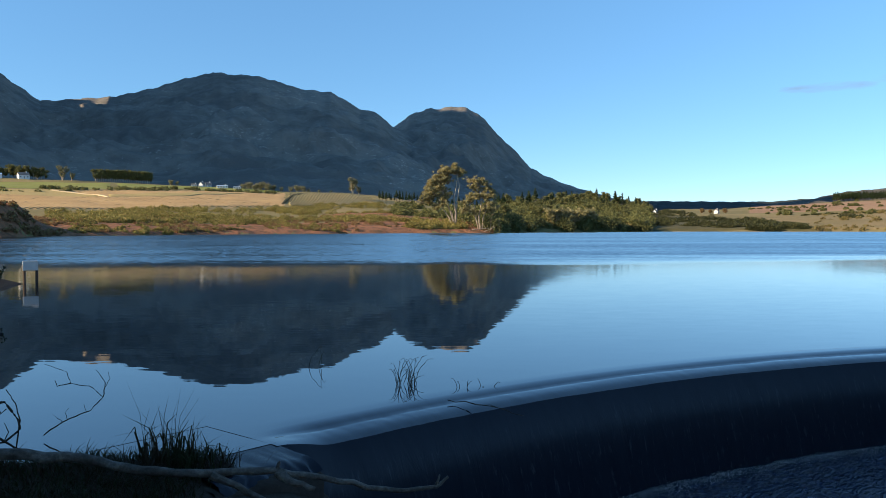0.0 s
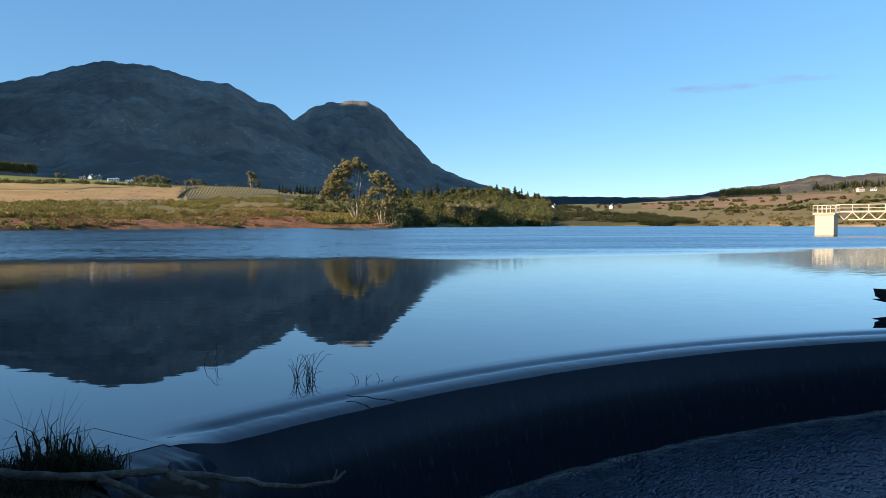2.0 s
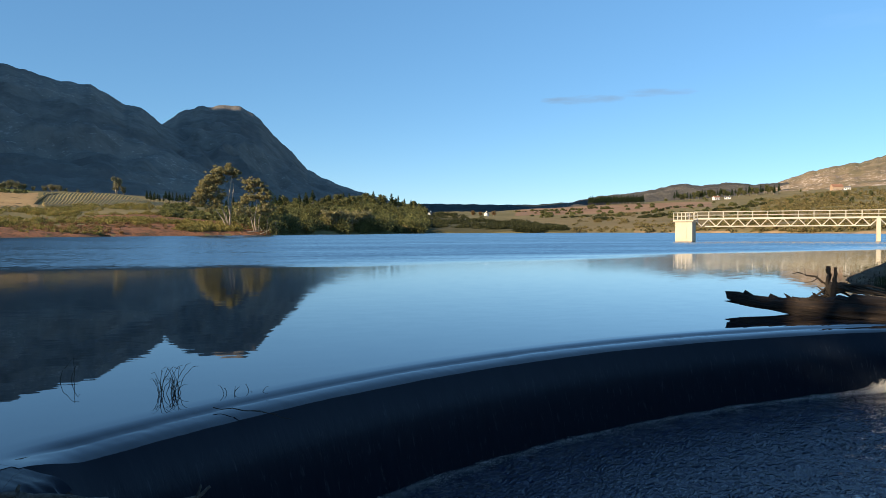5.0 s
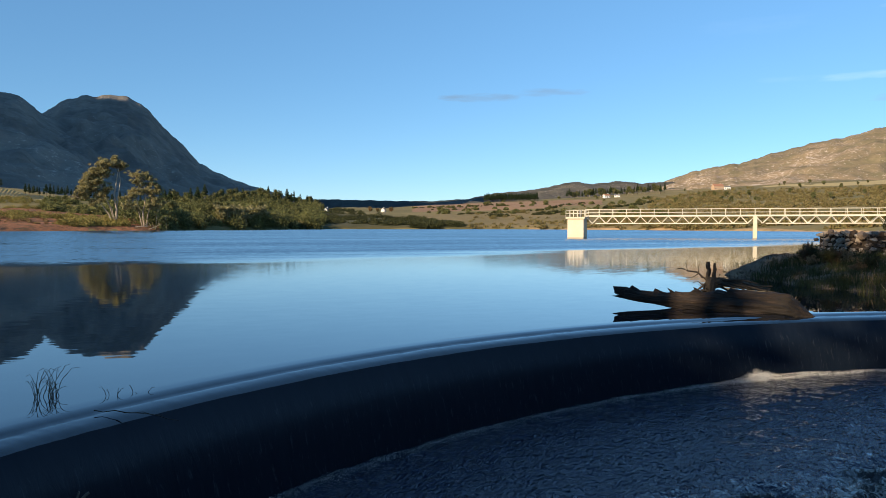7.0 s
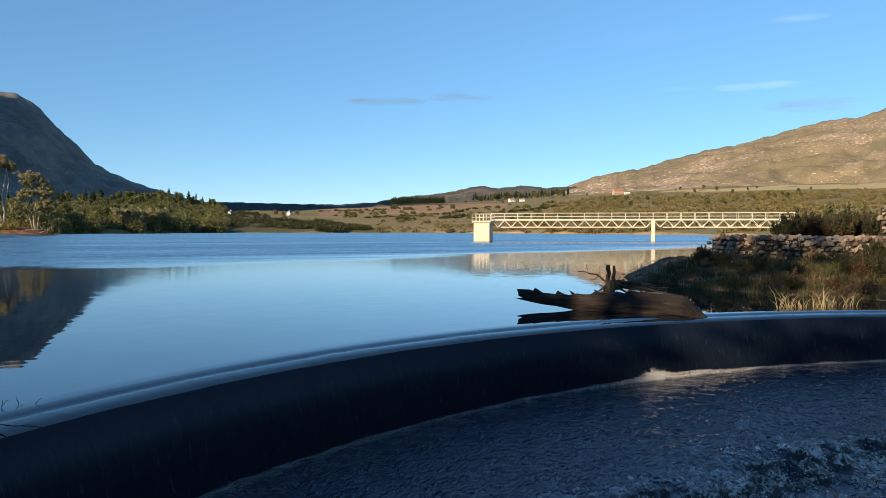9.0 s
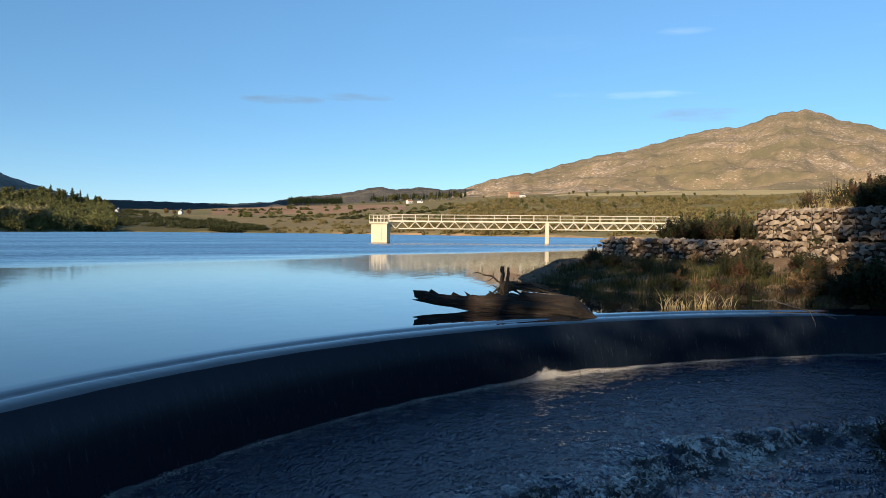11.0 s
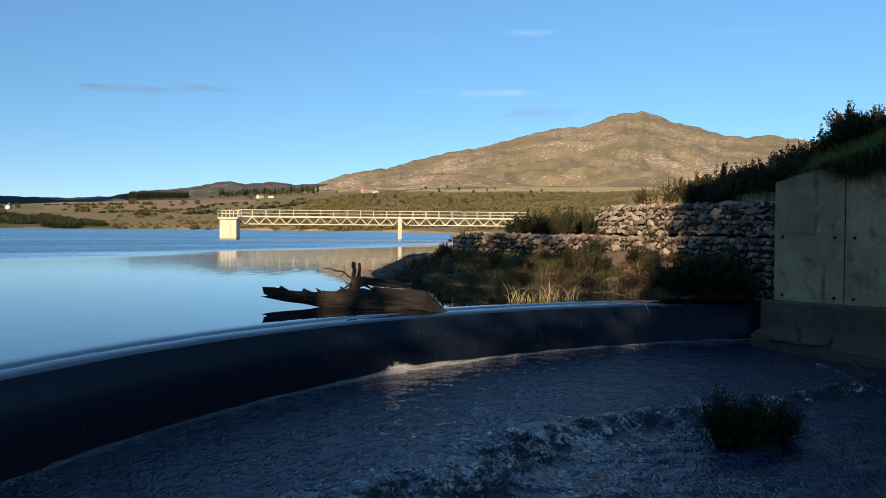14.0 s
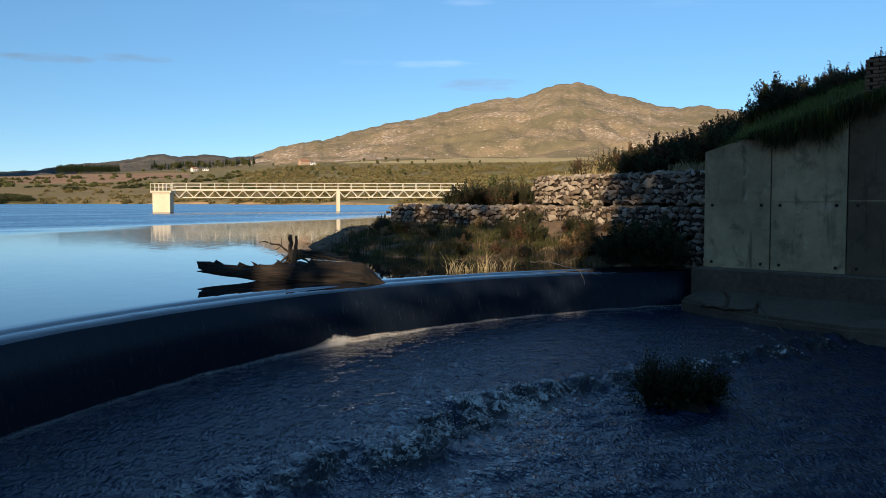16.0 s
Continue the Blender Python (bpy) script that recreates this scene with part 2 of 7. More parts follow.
def water_lake():
    """Calm water near the weir; farther out a wind-ruffled sheet, its slopes leaned to the near shore to mirror higher
    sky.
    """
    m, n, l, p = material("lake_water")
    p.inputs["Base Color"].default_value = (0.003, 0.007, 0.015, 1)
    p.inputs["Roughness"].default_value, p.inputs["IOR"].default_value = 0.012, 2.25
    g = n.new("ShaderNodeNewGeometry")
    s = n.new("ShaderNodeSeparateXYZ")
    l.new(g.outputs["Position"], s.inputs[0])
    edge = calc(n, l, "ADD", s.outputs[1], calc(n, l, "MULTIPLY", s.outputs[0], -0.28))
    wob = noise_tex(n, l, g.outputs["Position"], 0.03, 4)
    edge = calc(n, l, "ADD", edge, calc(n, l, "MULTIPLY_ADD", wob, 14, -7))
    gusts = noise_tex(n, l, coords(n, l, (0.16, 1, 1), (0, 0, 5)), 0.07, 6, 0.7)
    ruffle = spread(n, l, calc(n, l, "ADD", edge, calc(n, l, "MULTIPLY_ADD", gusts, 16, -8)), 43, 61)
    lines = noise_tex(n, l, coords(n, l, (0.10, 1, 1), (0, 0, -12)), 0.6, 4, 0.7)
    force = spread(n, l, calc(n, l, "MULTIPLY_ADD", lines, 0.5, calc(n, l, "MULTIPLY", gusts, 0.6)), 0.38, 0.70, 0.16, 0.32)
    calm = spread(n, l, edge, 7, 20, 0.005, 0.017)
    l.new(spread(n, l, edge, 14, 44, 0.012, 0.085), p.inputs["Roughness"])
    tilted(n, l, p, [slopes(n, l, coords(n, l, (0.4, 1.4, 1)), 4.0, 3, calm),
                     slopes(n, l, coords(n, l, (0.5, 1.0, 1), (0, 0, 12)), 4.5, 3, calc(n, l, "MULTIPLY", ruffle, force), (-0.16, -0.34))])
    return m


def water_face():
    """The sheet of water that slides down the weir, over dark wet concrete."""
    m, n, l, p = material("weir_water")
    ang, rad, s = weir_polar(n, l)
    c = n.new("ShaderNodeCombineXYZ")
    l.new(calc(n, l, "MULTIPLY", ang, 18.9), c.inputs[0])
    l.new(calc(n, l, "MULTIPLY", s.outputs[2], 0.22), c.inputs[1])
    streak = noise_tex(n, l, c.outputs[0], 5.0, 5, 0.65, 0.4)
    p.inputs["Roughness"].default_value, p.inputs["IOR"].default_value, p.inputs["Specular IOR Level"].default_value = 0.26, 1.333, 0.35
    # pale streaks and blue tint are painted highlights and mirrored sky
    white = spread(n, l, noise_tex(n, l, c.outputs[0], 15.0, 5, 0.72, 0.3), 0.55, 0.70, 0.0, 0.07)
    low = spread(n, l, s.outputs[2], -0.15, -0.5)
    l.new(mixed(n, l, mixed(n, l, (0.004, 0.008, 0.017), (0.012, 0.018, 0.030), streak), (0.30, 0.33, 0.37), calc(n, l, "MULTIPLY", white, low)), p.inputs["Base Color"])
    bumped(n, l, p, calc(n, l, "MULTIPLY", streak, calc(n, l, "MULTIPLY_ADD", low, 0.9, 0.1)), 0.5, 0.02)
    return m


def water_pool():
    """Dark choppy water with sharp little ripples; froth lies on it where the mesh carries it."""
    m, n, l, p = material("pool_water")
    v = grain(n, l, (0.5, 1.15), -42)
    sharp = noise_tex(n, l, v, 9.0, 2.2, 0.6, 0.4)
    broad = noise_tex(n, l, grain(n, l, (0.8, 1.3), -42), 1.6, 3, 0.6)
    froth = n.new("ShaderNodeAttribute")
    froth.attribute_name = "froth"
    lace = noise_tex(n, l, grain(n, l, (1.0, 1.4), -42), 13.0, 6, 0.70, 1.0)
    streak = noise_tex(n, l, grain(n, l, (2.2, 1.0), -30), 4.0, 6, 0.68, 1.6)
    mask = spread(n, l, calc(n, l, "ADD", calc(n, l, "MULTIPLY_ADD", calc(n, l, "MULTIPLY_ADD", lace, 0.5, calc(n, l, "MULTIPLY", streak, 0.5)), 3.4, -1.2), calc(n, l, "MULTIPLY_ADD", froth.outputs["Fac"], 0.95, -0.52)), 0.66, 0.86, 0.0, 0.85)
    tint = mixed(n, l, (0.42, 0.41, 0.36), (0.88, 0.89, 0.88), spread(n, l, lace, 0.42, 0.62))
    # stirred-up silt where the water breaks
    # the blue of the base also stands in for reflected sky
    deep = mixed(n, l, (0.003, 0.013, 0.042), (0.009, 0.014, 0.020), spread(n, l, froth.outputs["Fac"], 0.1, 0.5))
    l.new(mixed(n, l, deep, tint, mask), p.inputs["Base Color"])
    l.new(calc(n, l, "MULTIPLY_ADD", mask, 0.5, 0.03), p.inputs["Roughness"])
    p.inputs["IOR"].default_value = 1.42
    bumped(n, l, p, calc(n, l, "ADD", calc(n, l, "MULTIPLY_ADD", sharp, 0.75, calc(n, l, "MULTIPLY", broad, 1.0)), calc(n, l, "MULTIPLY", lace, calc(n, l, "MULTIPLY", mask, 0.4))), 1.0, 0.095)
    return m


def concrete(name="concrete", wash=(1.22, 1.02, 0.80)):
    """Old shuttered concrete: blotches, pale lime bloom, dark drips, and a wash of colour over all."""
    m, n, l, p = material(name)
    v = coords(n, l)
    broad, fine = noise_tex(n, l, v, 0.7, 6, 0.65), noise_tex(n, l, v, 16, 6, 0.7)
    drip = noise_tex(n, l, coords(n, l, (2.2, 2.2, 0.22)), 1.6, 5, 0.6)
    c = ramp(n, l, broad, [(0.3, (0.25, 0.235, 0.175)), (0.52, (0.40, 0.375, 0.28)), (0.72, (0.52, 0.485, 0.37))])
    c = mixed(n, l, c, (0.07, 0.07, 0.06), spread(n, l, drip, 0.55, 0.72, 0, 0.75))
    bloom = noise_tex(n, l, coords(n, l, (1, 1, 0.6)), 2.6, 8, 0.72, 0.8)
    c = mixed(n, l, c, (0.62, 0.60, 0.52), spread(n, l, bloom, 0.54, 0.72, 0, 0.6))
    c = mixed(n, l, c, (0.12, 0.115, 0.085), spread(n, l, noise_tex(n, l, v, 1.9, 7, 0.7, 0.5), 0.52, 0.70, 0, 0.6))
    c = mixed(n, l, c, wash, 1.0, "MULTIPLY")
    c = mixed(n, l, c, (0.6, 0.6, 0.6), calc(n, l, "MULTIPLY", fine, 0.6), "MULTIPLY")
    l.new(c, p.inputs["Base Color"])
    p.inputs["Roughness"].default_value = 0.85
    bumped(n, l, p, calc(n, l, "ADD", fine, broad), 0.35, 0.02)
    return m


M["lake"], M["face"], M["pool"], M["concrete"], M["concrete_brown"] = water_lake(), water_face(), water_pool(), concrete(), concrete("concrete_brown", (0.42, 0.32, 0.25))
M["tower_paint"] = rough_matter("tower_paint", [(0.3, (0.55, 0.47, 0.34)), (0.7, (0.74, 0.66, 0.50))], 0.5, 5, 0.8, 0.15, 0.02)
M["steel_paint"] = rough_matter("steel_paint", [(0.3, (0.56, 0.52, 0.41)), (0.7, (0.72, 0.67, 0.54))], 1.0, 9, 0.5, 0.05, 0.01)
M["stone"] = rough_matter("stone", [(0.25, (0.08, 0.058, 0.043)), (0.42, (0.17, 0.127, 0.095)), (0.58, (0.25, 0.195, 0.145)), (0.75, (0.38, 0.32, 0.255))], 2.0, 18, 0.9, 0.6, 0.03, island=0.7)
M["wet_concrete"] = rough_matter("wet_concrete", [(0.3, (0.055, 0.042, 0.03)), (0.55, (0.125, 0.10, 0.072)), (0.75, (0.24, 0.20, 0.145))], 0.8, 9, 0.55, 0.4, 0.03)
# near-black, standing in for shade in stone gaps and tie holes
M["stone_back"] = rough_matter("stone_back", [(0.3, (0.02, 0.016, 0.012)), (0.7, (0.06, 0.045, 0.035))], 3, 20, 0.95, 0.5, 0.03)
M["twig"] = rough_matter("twig", [(0.3, (0.03, 0.025, 0.02)), (0.7, (0.09, 0.07, 0.05))], 5, 30, 0.9, 0.4, 0.01)
M["grey_wood"] = rough_matter("grey_wood", [(0.32, (0.04, 0.033, 0.028)), (0.5, (0.12, 0.105, 0.09)), (0.7, (0.30, 0.265, 0.23))], 3, 22, 0.85, 0.8, 0.02)
M["white_paint"] = rough_matter("white_paint", [(0.3, (0.68, 0.67, 0.64)), (0.7, (0.82, 0.81, 0.78))], 0.6, 6, 0.7, 0.05, 0.01)
M["roof_dark"] = rough_matter("roof_dark", [(0.3, (0.10, 0.10, 0.10)), (0.7, (0.22, 0.21, 0.20))], 0.6, 6, 0.8, 0.1, 0.02)
M["foam"] = rough_matter("foam", [(0.3, (0.55, 0.56, 0.55)), (0.7, (0.86, 0.86, 0.83))], 5, 40, 0.6, 0.6, 0.02)


# ---------------------------------------------------------------- mesh helpers
def thing(name, label, category, group="", kind="", at=(0, 0, 0)):
    ob = tagged(new(name), label, category, group, kind)
    ob.location = at
    return ob


def mesh_of(name, verts, faces, mat=None, smooth=False):
    me = bpy.data.meshes.new(name)
    me.from_pydata([tuple(map(float, v)) for v in verts], [], [tuple(map(int, f)) for f in faces])
    if mat is not None:
        me.materials.append(mat)
    if smooth:
        me.polygons.foreach_set("use_smooth", [True] * len(me.polygons))
    me.update()
    return me


def part(name, bm, mat, parent=None, label="", smooth=False):
    """Links a bmesh as one mesh object under a thing or under a part."""
    me = bpy.data.meshes.new(name)
    bm.to_mesh(me)
    bm.free()
    me.materials.append(mat)
    if smooth:
        me.polygons.foreach_set("use_smooth", [True] * len(me.polygons))
    ob = new(name, me)
    if parent is not None:
        ob.parent = parent
    return tagged(ob, label)


def child(name, me, parent, m=None, label=""):
    ob = new(name, me)
    ob.parent = parent
    if m is not None:
        ob.matrix_basis = m
    return tagged(ob, label)


def box(bm, sx, sy, sz, m=Matrix(), bevel=0.0):
    r = bmesh.ops.create_cube(bm, size=1.0, matrix=m @ Matrix.Diagonal((sx, sy, sz, 1)))
    if bevel:
        edges = list({e for v in r["verts"] for e in v.link_edges})
        bmesh.ops.bevel(bm, geom=edges, offset=bevel, segments=1, affect="EDGES")


def beam(bm, a, b, w, h=None):
    """A bar of rectangular section between two points."""
    a, b = Vector(a), Vector(b)
    d = b - a
    q = d.to_track_quat("Y", "Z").to_matrix().to_4x4()
    box(bm, w, d.length, h or w, Matrix.Translation((a + b) / 2) @ q)


def tube(points, radii, sides=6, rng=None, knobs=0.0):
    """Vertices and faces of a tapered limb along points."""
    pts = [Vector(p) for p in points]
    vs, fs = [], []
    for i, p in enumerate(pts):
        d = (pts[min(i + 1, len(pts) - 1)] - pts[max(i - 1, 0)]).normalized()
        u = d.orthogonal().normalized()
        w = d.cross(u)
        for k in range(sides):
            a = 2 * math.pi * k / sides
            r = radii[i] * (1 + (rng.uniform(-knobs, knobs) if rng else 0))
            vs.append(p + (u * math.cos(a) + w * math.sin(a)) * r)
    for i in range(len(pts) - 1):
        for k in range(sides):
            a, b = i * sides + k, i * sides + (k + 1) % sides
            fs.append((a, b, b + sides, a + sides))
    fs.append(tuple(range(sides))[::-1])
    fs.append(tuple(range((len(pts) - 1) * sides, len(pts) * sides)))
    return vs, fs


def join(lists):
    vs, fs = [], []
    for v, f in lists:
        o = len(vs)
        vs.extend(v)
        fs.extend([tuple(i + o for i in q) for q in f])
    return vs, fs


def leaves(centres, radii, count, size, seed, flat=0.8, long=1.6, droop=0.0):
    """Many small leaf blades in clumps: arrays of vertices and faces."""
    r = np.random.RandomState(seed)
    c, rad = np.asarray(centres, float), np.asarray(radii, float)
    w = rad ** 2
    k = r.choice(len(c), count, p=w / w.sum())
    d = r.normal(size=(count, 3))
    d /= np.linalg.norm(d, axis=1)[:, None]
    reach = r.uniform(0.15, 1.0, count) ** 0.55 + np.abs(r.normal(0, 0.14, count))
    pos = c[k] + d * (rad[k] * reach)[:, None] * np.array((1, 1, flat))
    a = d + r.normal(size=(count, 3)) * 0.8
    a[:, 2] -= droop
    a /= np.linalg.norm(a, axis=1)[:, None]
    b = np.cross(a, r.normal(size=(count, 3)))
    b /= np.linalg.norm(b, axis=1)[:, None] + 1e-9
    s = size * r.uniform(0.6, 1.4, count)[:, None]
    p0, p1, p2, p3 = pos - a * s * long / 2, pos + b * s / 2, pos + a * s * long / 2, pos - b * s / 2
    vs = np.stack([p0, p1, p2, p3], 1).reshape(-1, 3)
    fs = np.arange(count * 4).reshape(-1, 4)
    return vs, fs


def fast_mesh(name, vs, fs, mat, smooth=False):
    """A mesh of quads from arrays."""
    me = bpy.data.meshes.new(name)
    vs, fs = np.asarray(vs, np.float32), np.asarray(fs, np.int32)
    n, k = fs.shape
    me.vertices.add(len(vs))
    me.vertices.foreach_set("co", vs.ravel())
    me.loops.add(n * k)
    me.loops.foreach_set("vertex_index", fs.ravel())
    me.polygons.add(n)
    me.polygons.foreach_set("loop_start", np.arange(0, n * k, k, dtype=np.int32))
    me.polygons.foreach_set("use_smooth", np.full(n, smooth))
    me.update(calc_edges=True)
    me.materials.append(mat)
    return me


def grid_faces(nu, nv):
    i, j = np.meshgrid(np.arange(nu - 1), np.arange(nv - 1), indexing="ij")
    a = (i * nv + j).ravel()
    return np.stack([a, a + nv, a + nv + 1, a + 1], 1)


def wavy(x, y, scale, seed=0.0, octaves=4):
    """Smooth uneven numbers in about -1..1 over the plan."""
    x, y = np.asarray(x, float) / scale, np.asarray(y, float) / scale
    out, amp, tot = np.zeros(np.broadcast(x, y).shape), 1.0, 0.0
    for o in range(octaves):
        s = seed * 7.3 + o * 3.7
        out += amp * (np.sin(x * 1.7 + 1.3 * np.sin(y * 1.1 + s) + s) * np.cos(y * 1.9 + 1.1 * np.sin(x * 0.9 - s) - s * 1.3))
        x, y = x * 0.8 * 2.03 - y * 0.6 * 2.03, x * 0.6 * 2.03 + y * 0.8 * 2.03
        tot, amp = tot + amp, amp * 0.52
    return out / tot * 1.6


# ---------------------------------------------------------------- lie of the land
# by direction (degrees to the left of ahead): the far shore's distance, and the angle and distance of the first rise behind it
SHORE = [(-180, 60), (-90, 90), (-65, 150), (-56, 220), (-49, 300), (-44, 345), (-38, 400), (-32, 480), (-26, 560), (-15, 580), (-6.5, 500), (-3.8, 436), (-1, 428), (4, 400), (11, 365), (18, 320), (24.5, 275), (27, 255), (40, 220), (60, 120), (90, 70), (180, 60)]
RISE = [(-180, 1.0), (-90, 3.0), (-60, 2.9), (-46, 2.8), (-40, 2.5), (-33, 2.1), (-27, 1.75), (-20, 1.3), (-14, 1.2), (-11, 1.6), (-8, 1.7), (-3, 1.4), (0, 1.7), (3, 2.15), (7, 2.5), (11, 2.6), (18, 2.95), (28, 3.2), (45, 3.2), (80, 1.0), (180, 1.0)]
CREST = [(-180, 900), (-60, 1500), (-35, 1500), (-20, 1300), (-10, 850), (-3, 750), (3, 850), (10, 1000), (30, 1050), (60, 900), (180, 900)]


def table(t, az):
    return np.interp(az, [a for a, _ in t], [b for _, b in t])


def smooth_table(t, az):
    return (table(t, az - 1.2) + table(t, az) * 2 + table(t, az + 1.2)) / 4


def land_z(az, r):
    """Height of the ground over the lake, by direction and distance from the eye's first place."""
    az, r = np.asarray(az, float), np.asarray(r, float)
    x, y = -r * np.sin(np.radians(az)), r * np.cos(np.radians(az))
    shore = smooth_table(SHORE, az) + 5 * wavy(x, y, 23, 2, 3)
    rise, crest = smooth_table(RISE, az), smooth_table(CREST, az)
    low = -np.degrees(np.arctan(EYE / shore))
    u = np.clip((r - shore) / (crest - shore), 0, 1)
    el = low + (rise - low) * u ** 0.55
    z = EYE + r * np.tan(np.radians(el))
    z_crest = EYE + crest * np.tan(np.radians(rise))
    z = np.where(r > crest, z_crest - (r - crest) * 0.01, z)
    z = np.where(r < shore, -0.12 * (shore - r), z)
    # steep cut bank of the headland
    head = np.clip((az - 25.4) / 1.6, 0, 1) * np.clip((40 - az) / 6, 0, 1)
    z = z + head * np.clip((r - shore) / 14, 0, 1) * np.clip((shore + 60 - r) / 40, 0, 1) * 7.5
    z = z + np.clip((r - shore) / 40, 0, 1) * (0.5 * wavy(x, y, 30, 5) + 1.2 * wavy(x, y, 120, 9, 2)) * np.clip((r - shore) / 300, 0.3, 1)
    return np.clip(z, -4.0, None)


def along(az, el):
    """Distance at which the ground shows at the angle el over the horizon."""
    shore, rise, crest = smooth_table(SHORE, az), smooth_table(RISE, az), smooth_table(CREST, az)
    low = -np.degrees(np.arctan(EYE / shore))
    return shore + (crest - shore) * np.clip((el - low) / (rise - low), 0, 1) ** (1 / 0.55)


def plan(az, r):
    return -r * np.sin(np.radians(az)), r * np.cos(np.radians(az))


def place(az, r, sink=0.0):
    x, y = plan(az, r)
    return float(x), float(y), float(land_z(az, r)) - sink


def polar_sheet(azs, rs, zfun):
    a, r = np.meshgrid(azs, rs, indexing="ij")
    x, y = plan(a, r)
    return np.stack([x, y, zfun(a, r)], -1).reshape(-1, 3), grid_faces(len(azs), len(rs))


azs = np.concatenate([np.linspace(-180, -88, 24), np.linspace(-86, 36, 489), np.linspace(38, 180, 36)])
rs = np.concatenate([np.linspace(26, 200, 24), np.linspace(205, 700, 150), np.geomspace(706, 4900, 60)])
vs, fs = polar_sheet(azs, rs, land_z)
tagged(new("ground", fast_mesh("ground", vs, fs, M["land"], True)), "dry scrubby valley ground with red soil around the lake", "ground", kind="structure")


def bank_strip(az0, az1, wide, mat, lift=0.25):
    a = np.linspace(az0, az1, int(abs(az1 - az0) * 5))
    k = np.linspace(-0.02, 1, 16)
    aa, kk = np.meshgrid(a, k, indexing="ij")
    r = smooth_table(SHORE, aa) - 6 + kk * wide
    x, y = plan(aa, r)
    z = land_z(aa, r) + lift * np.clip(np.minimum(1 - kk, kk + 0.02) * 8, -1, 1)
    return np.stack([x, y, z], -1).reshape(-1, 3), grid_faces(len(a), len(k))


vs, fs = bank_strip(33, -3.5, 60, M["soil_red"])
tagged(new("shore_bank", fast_mesh("shore_bank", vs, fs, M["soil_red"], True)), "eroded red earth bank along the far shore", "bank", kind="structure")


vs, fs = bank_strip(-28, -62, 10, M["shore_sand"], 0.2)
tagged(new("shore_sand", fast_mesh("shore_sand", vs, fs, M["shore_sand"], True)), "narrow pale sandy edge of the far shore", "bank", kind="structure")


# ---------------------------------------------------------------- mountains
def mountain(name, crest, near, far, base, mat, rough, label, seed, fall=0.45, step=0.12, back=900):
    """A range with the given crest line (direction, angle): spurs and gullies run down from it towards the valley."""
    az0, az1 = min(a for a, _ in crest), max(a for a, _ in crest)
    azs = np.arange(az0, az1 + step / 2, step)
    crest = sorted(crest)
    rs = np.concatenate([np.linspace(near, far, 70), np.linspace(far + 40, far + back, 8)])
    a, r = np.meshgrid(azs, rs, indexing="ij")
    top = table(crest, a) + 0.05 * wavy(a, 0 * a, 0.32, seed, 3) * np.clip(table(crest, a) / 4, 0, 1)
    u = np.clip((r - near) / (far - near), 0, 1)
    x, y = plan(a, r)
    low = base(a)
    bend = 0.85 + 0.25 * wavy(x, y, 900, seed, 2)
    z = EYE + r * np.tan(np.radians(low + (top - low) * u ** bend))
    ridge = 1 - np.abs(wavy(x, y, 260, seed + 3, 4))
    gully = (ridge - 0.5) * rough * np.clip(top / 8, 0.2, 1.2) * np.clip(u * 4, 0, 1) * np.clip((1 - u) * 2.2, 0.05, 1)
    z = z + gully + wavy(x, y, 55, seed + 6, 3) * rough * 0.10 * np.clip(u * 5, 0, 1) * np.clip((1 - u) * 9, 0.25, 1)
    z_top = EYE + far * np.tan(np.radians(top))
    z = np.where(r > far, z_top - (r - far) * fall, z)
    vs = np.stack([x, y, np.maximum(z, -5)], -1).reshape(-1, 3)
    return tagged(new(name, fast_mesh(name, vs, grid_faces(len(azs), len(rs)), mat, True)), label, "mountain", kind="structure")


def rise_less(d):
    return lambda a: smooth_table(RISE, a) - d


RANGE_LEFT = [(40, 9.0), (35, 11.8), (31, 11.4), (27.8, 9.35), (26.9, 8.75), (25.6, 7.95), (24.7, 7.95), (21.4, 8.4), (19, 9.0), (17, 9.7), (15.2, 10.23), (14.4, 10.12), (13.2, 10.2), (11.9, 10.0), (10.8, 9.7), (9.7, 9.37), (7.6, 9.15), (6.7, 8.7), (5.5, 8.0), (4.6, 7.9), (4, 7.4), (3.3, 6.9), (1.5, 5.9), (-1.5, 4.0), (-5, 2.2), (-8, 1.4)]
RANGE_PEAK = [(7, 4.0), (4.6, 6.0), (3.3, 6.96), (2.45, 7.6), (1.7, 7.95), (0.83, 8.2), (0.33, 8.1), (-0.63, 8.3), (-1.6, 8.17), (-2.4, 7.75), (-3, 7.3), (-3.7, 6.42), (-4.7, 5.5), (-6, 4.1), (-7.2, 3.5), (-8.3, 3.0), (-9.5, 2.65), (-12, 1.9), (-15, 1.2)]
RANGE_FAR = [(-6, 1.5), (-10, 1.75), (-14, 1.83), (-18.9, 1.73), (-21.6, 1.72), (-24, 1.87), (-26.5, 1.8), (-30, 1.5)]
RANGE_HILLS = [(-19, 1.2), (-23.9, 1.85), (-25.8, 2.25), (-27.7, 2.4), (-29.3, 2.66), (-31, 3.03), (-32.3, 2.82), (-34, 3.04), (-35.4, 2.83), (-36.8, 2.9), (-38.2, 2.9), (-41, 2.6), (-44, 2.0)]
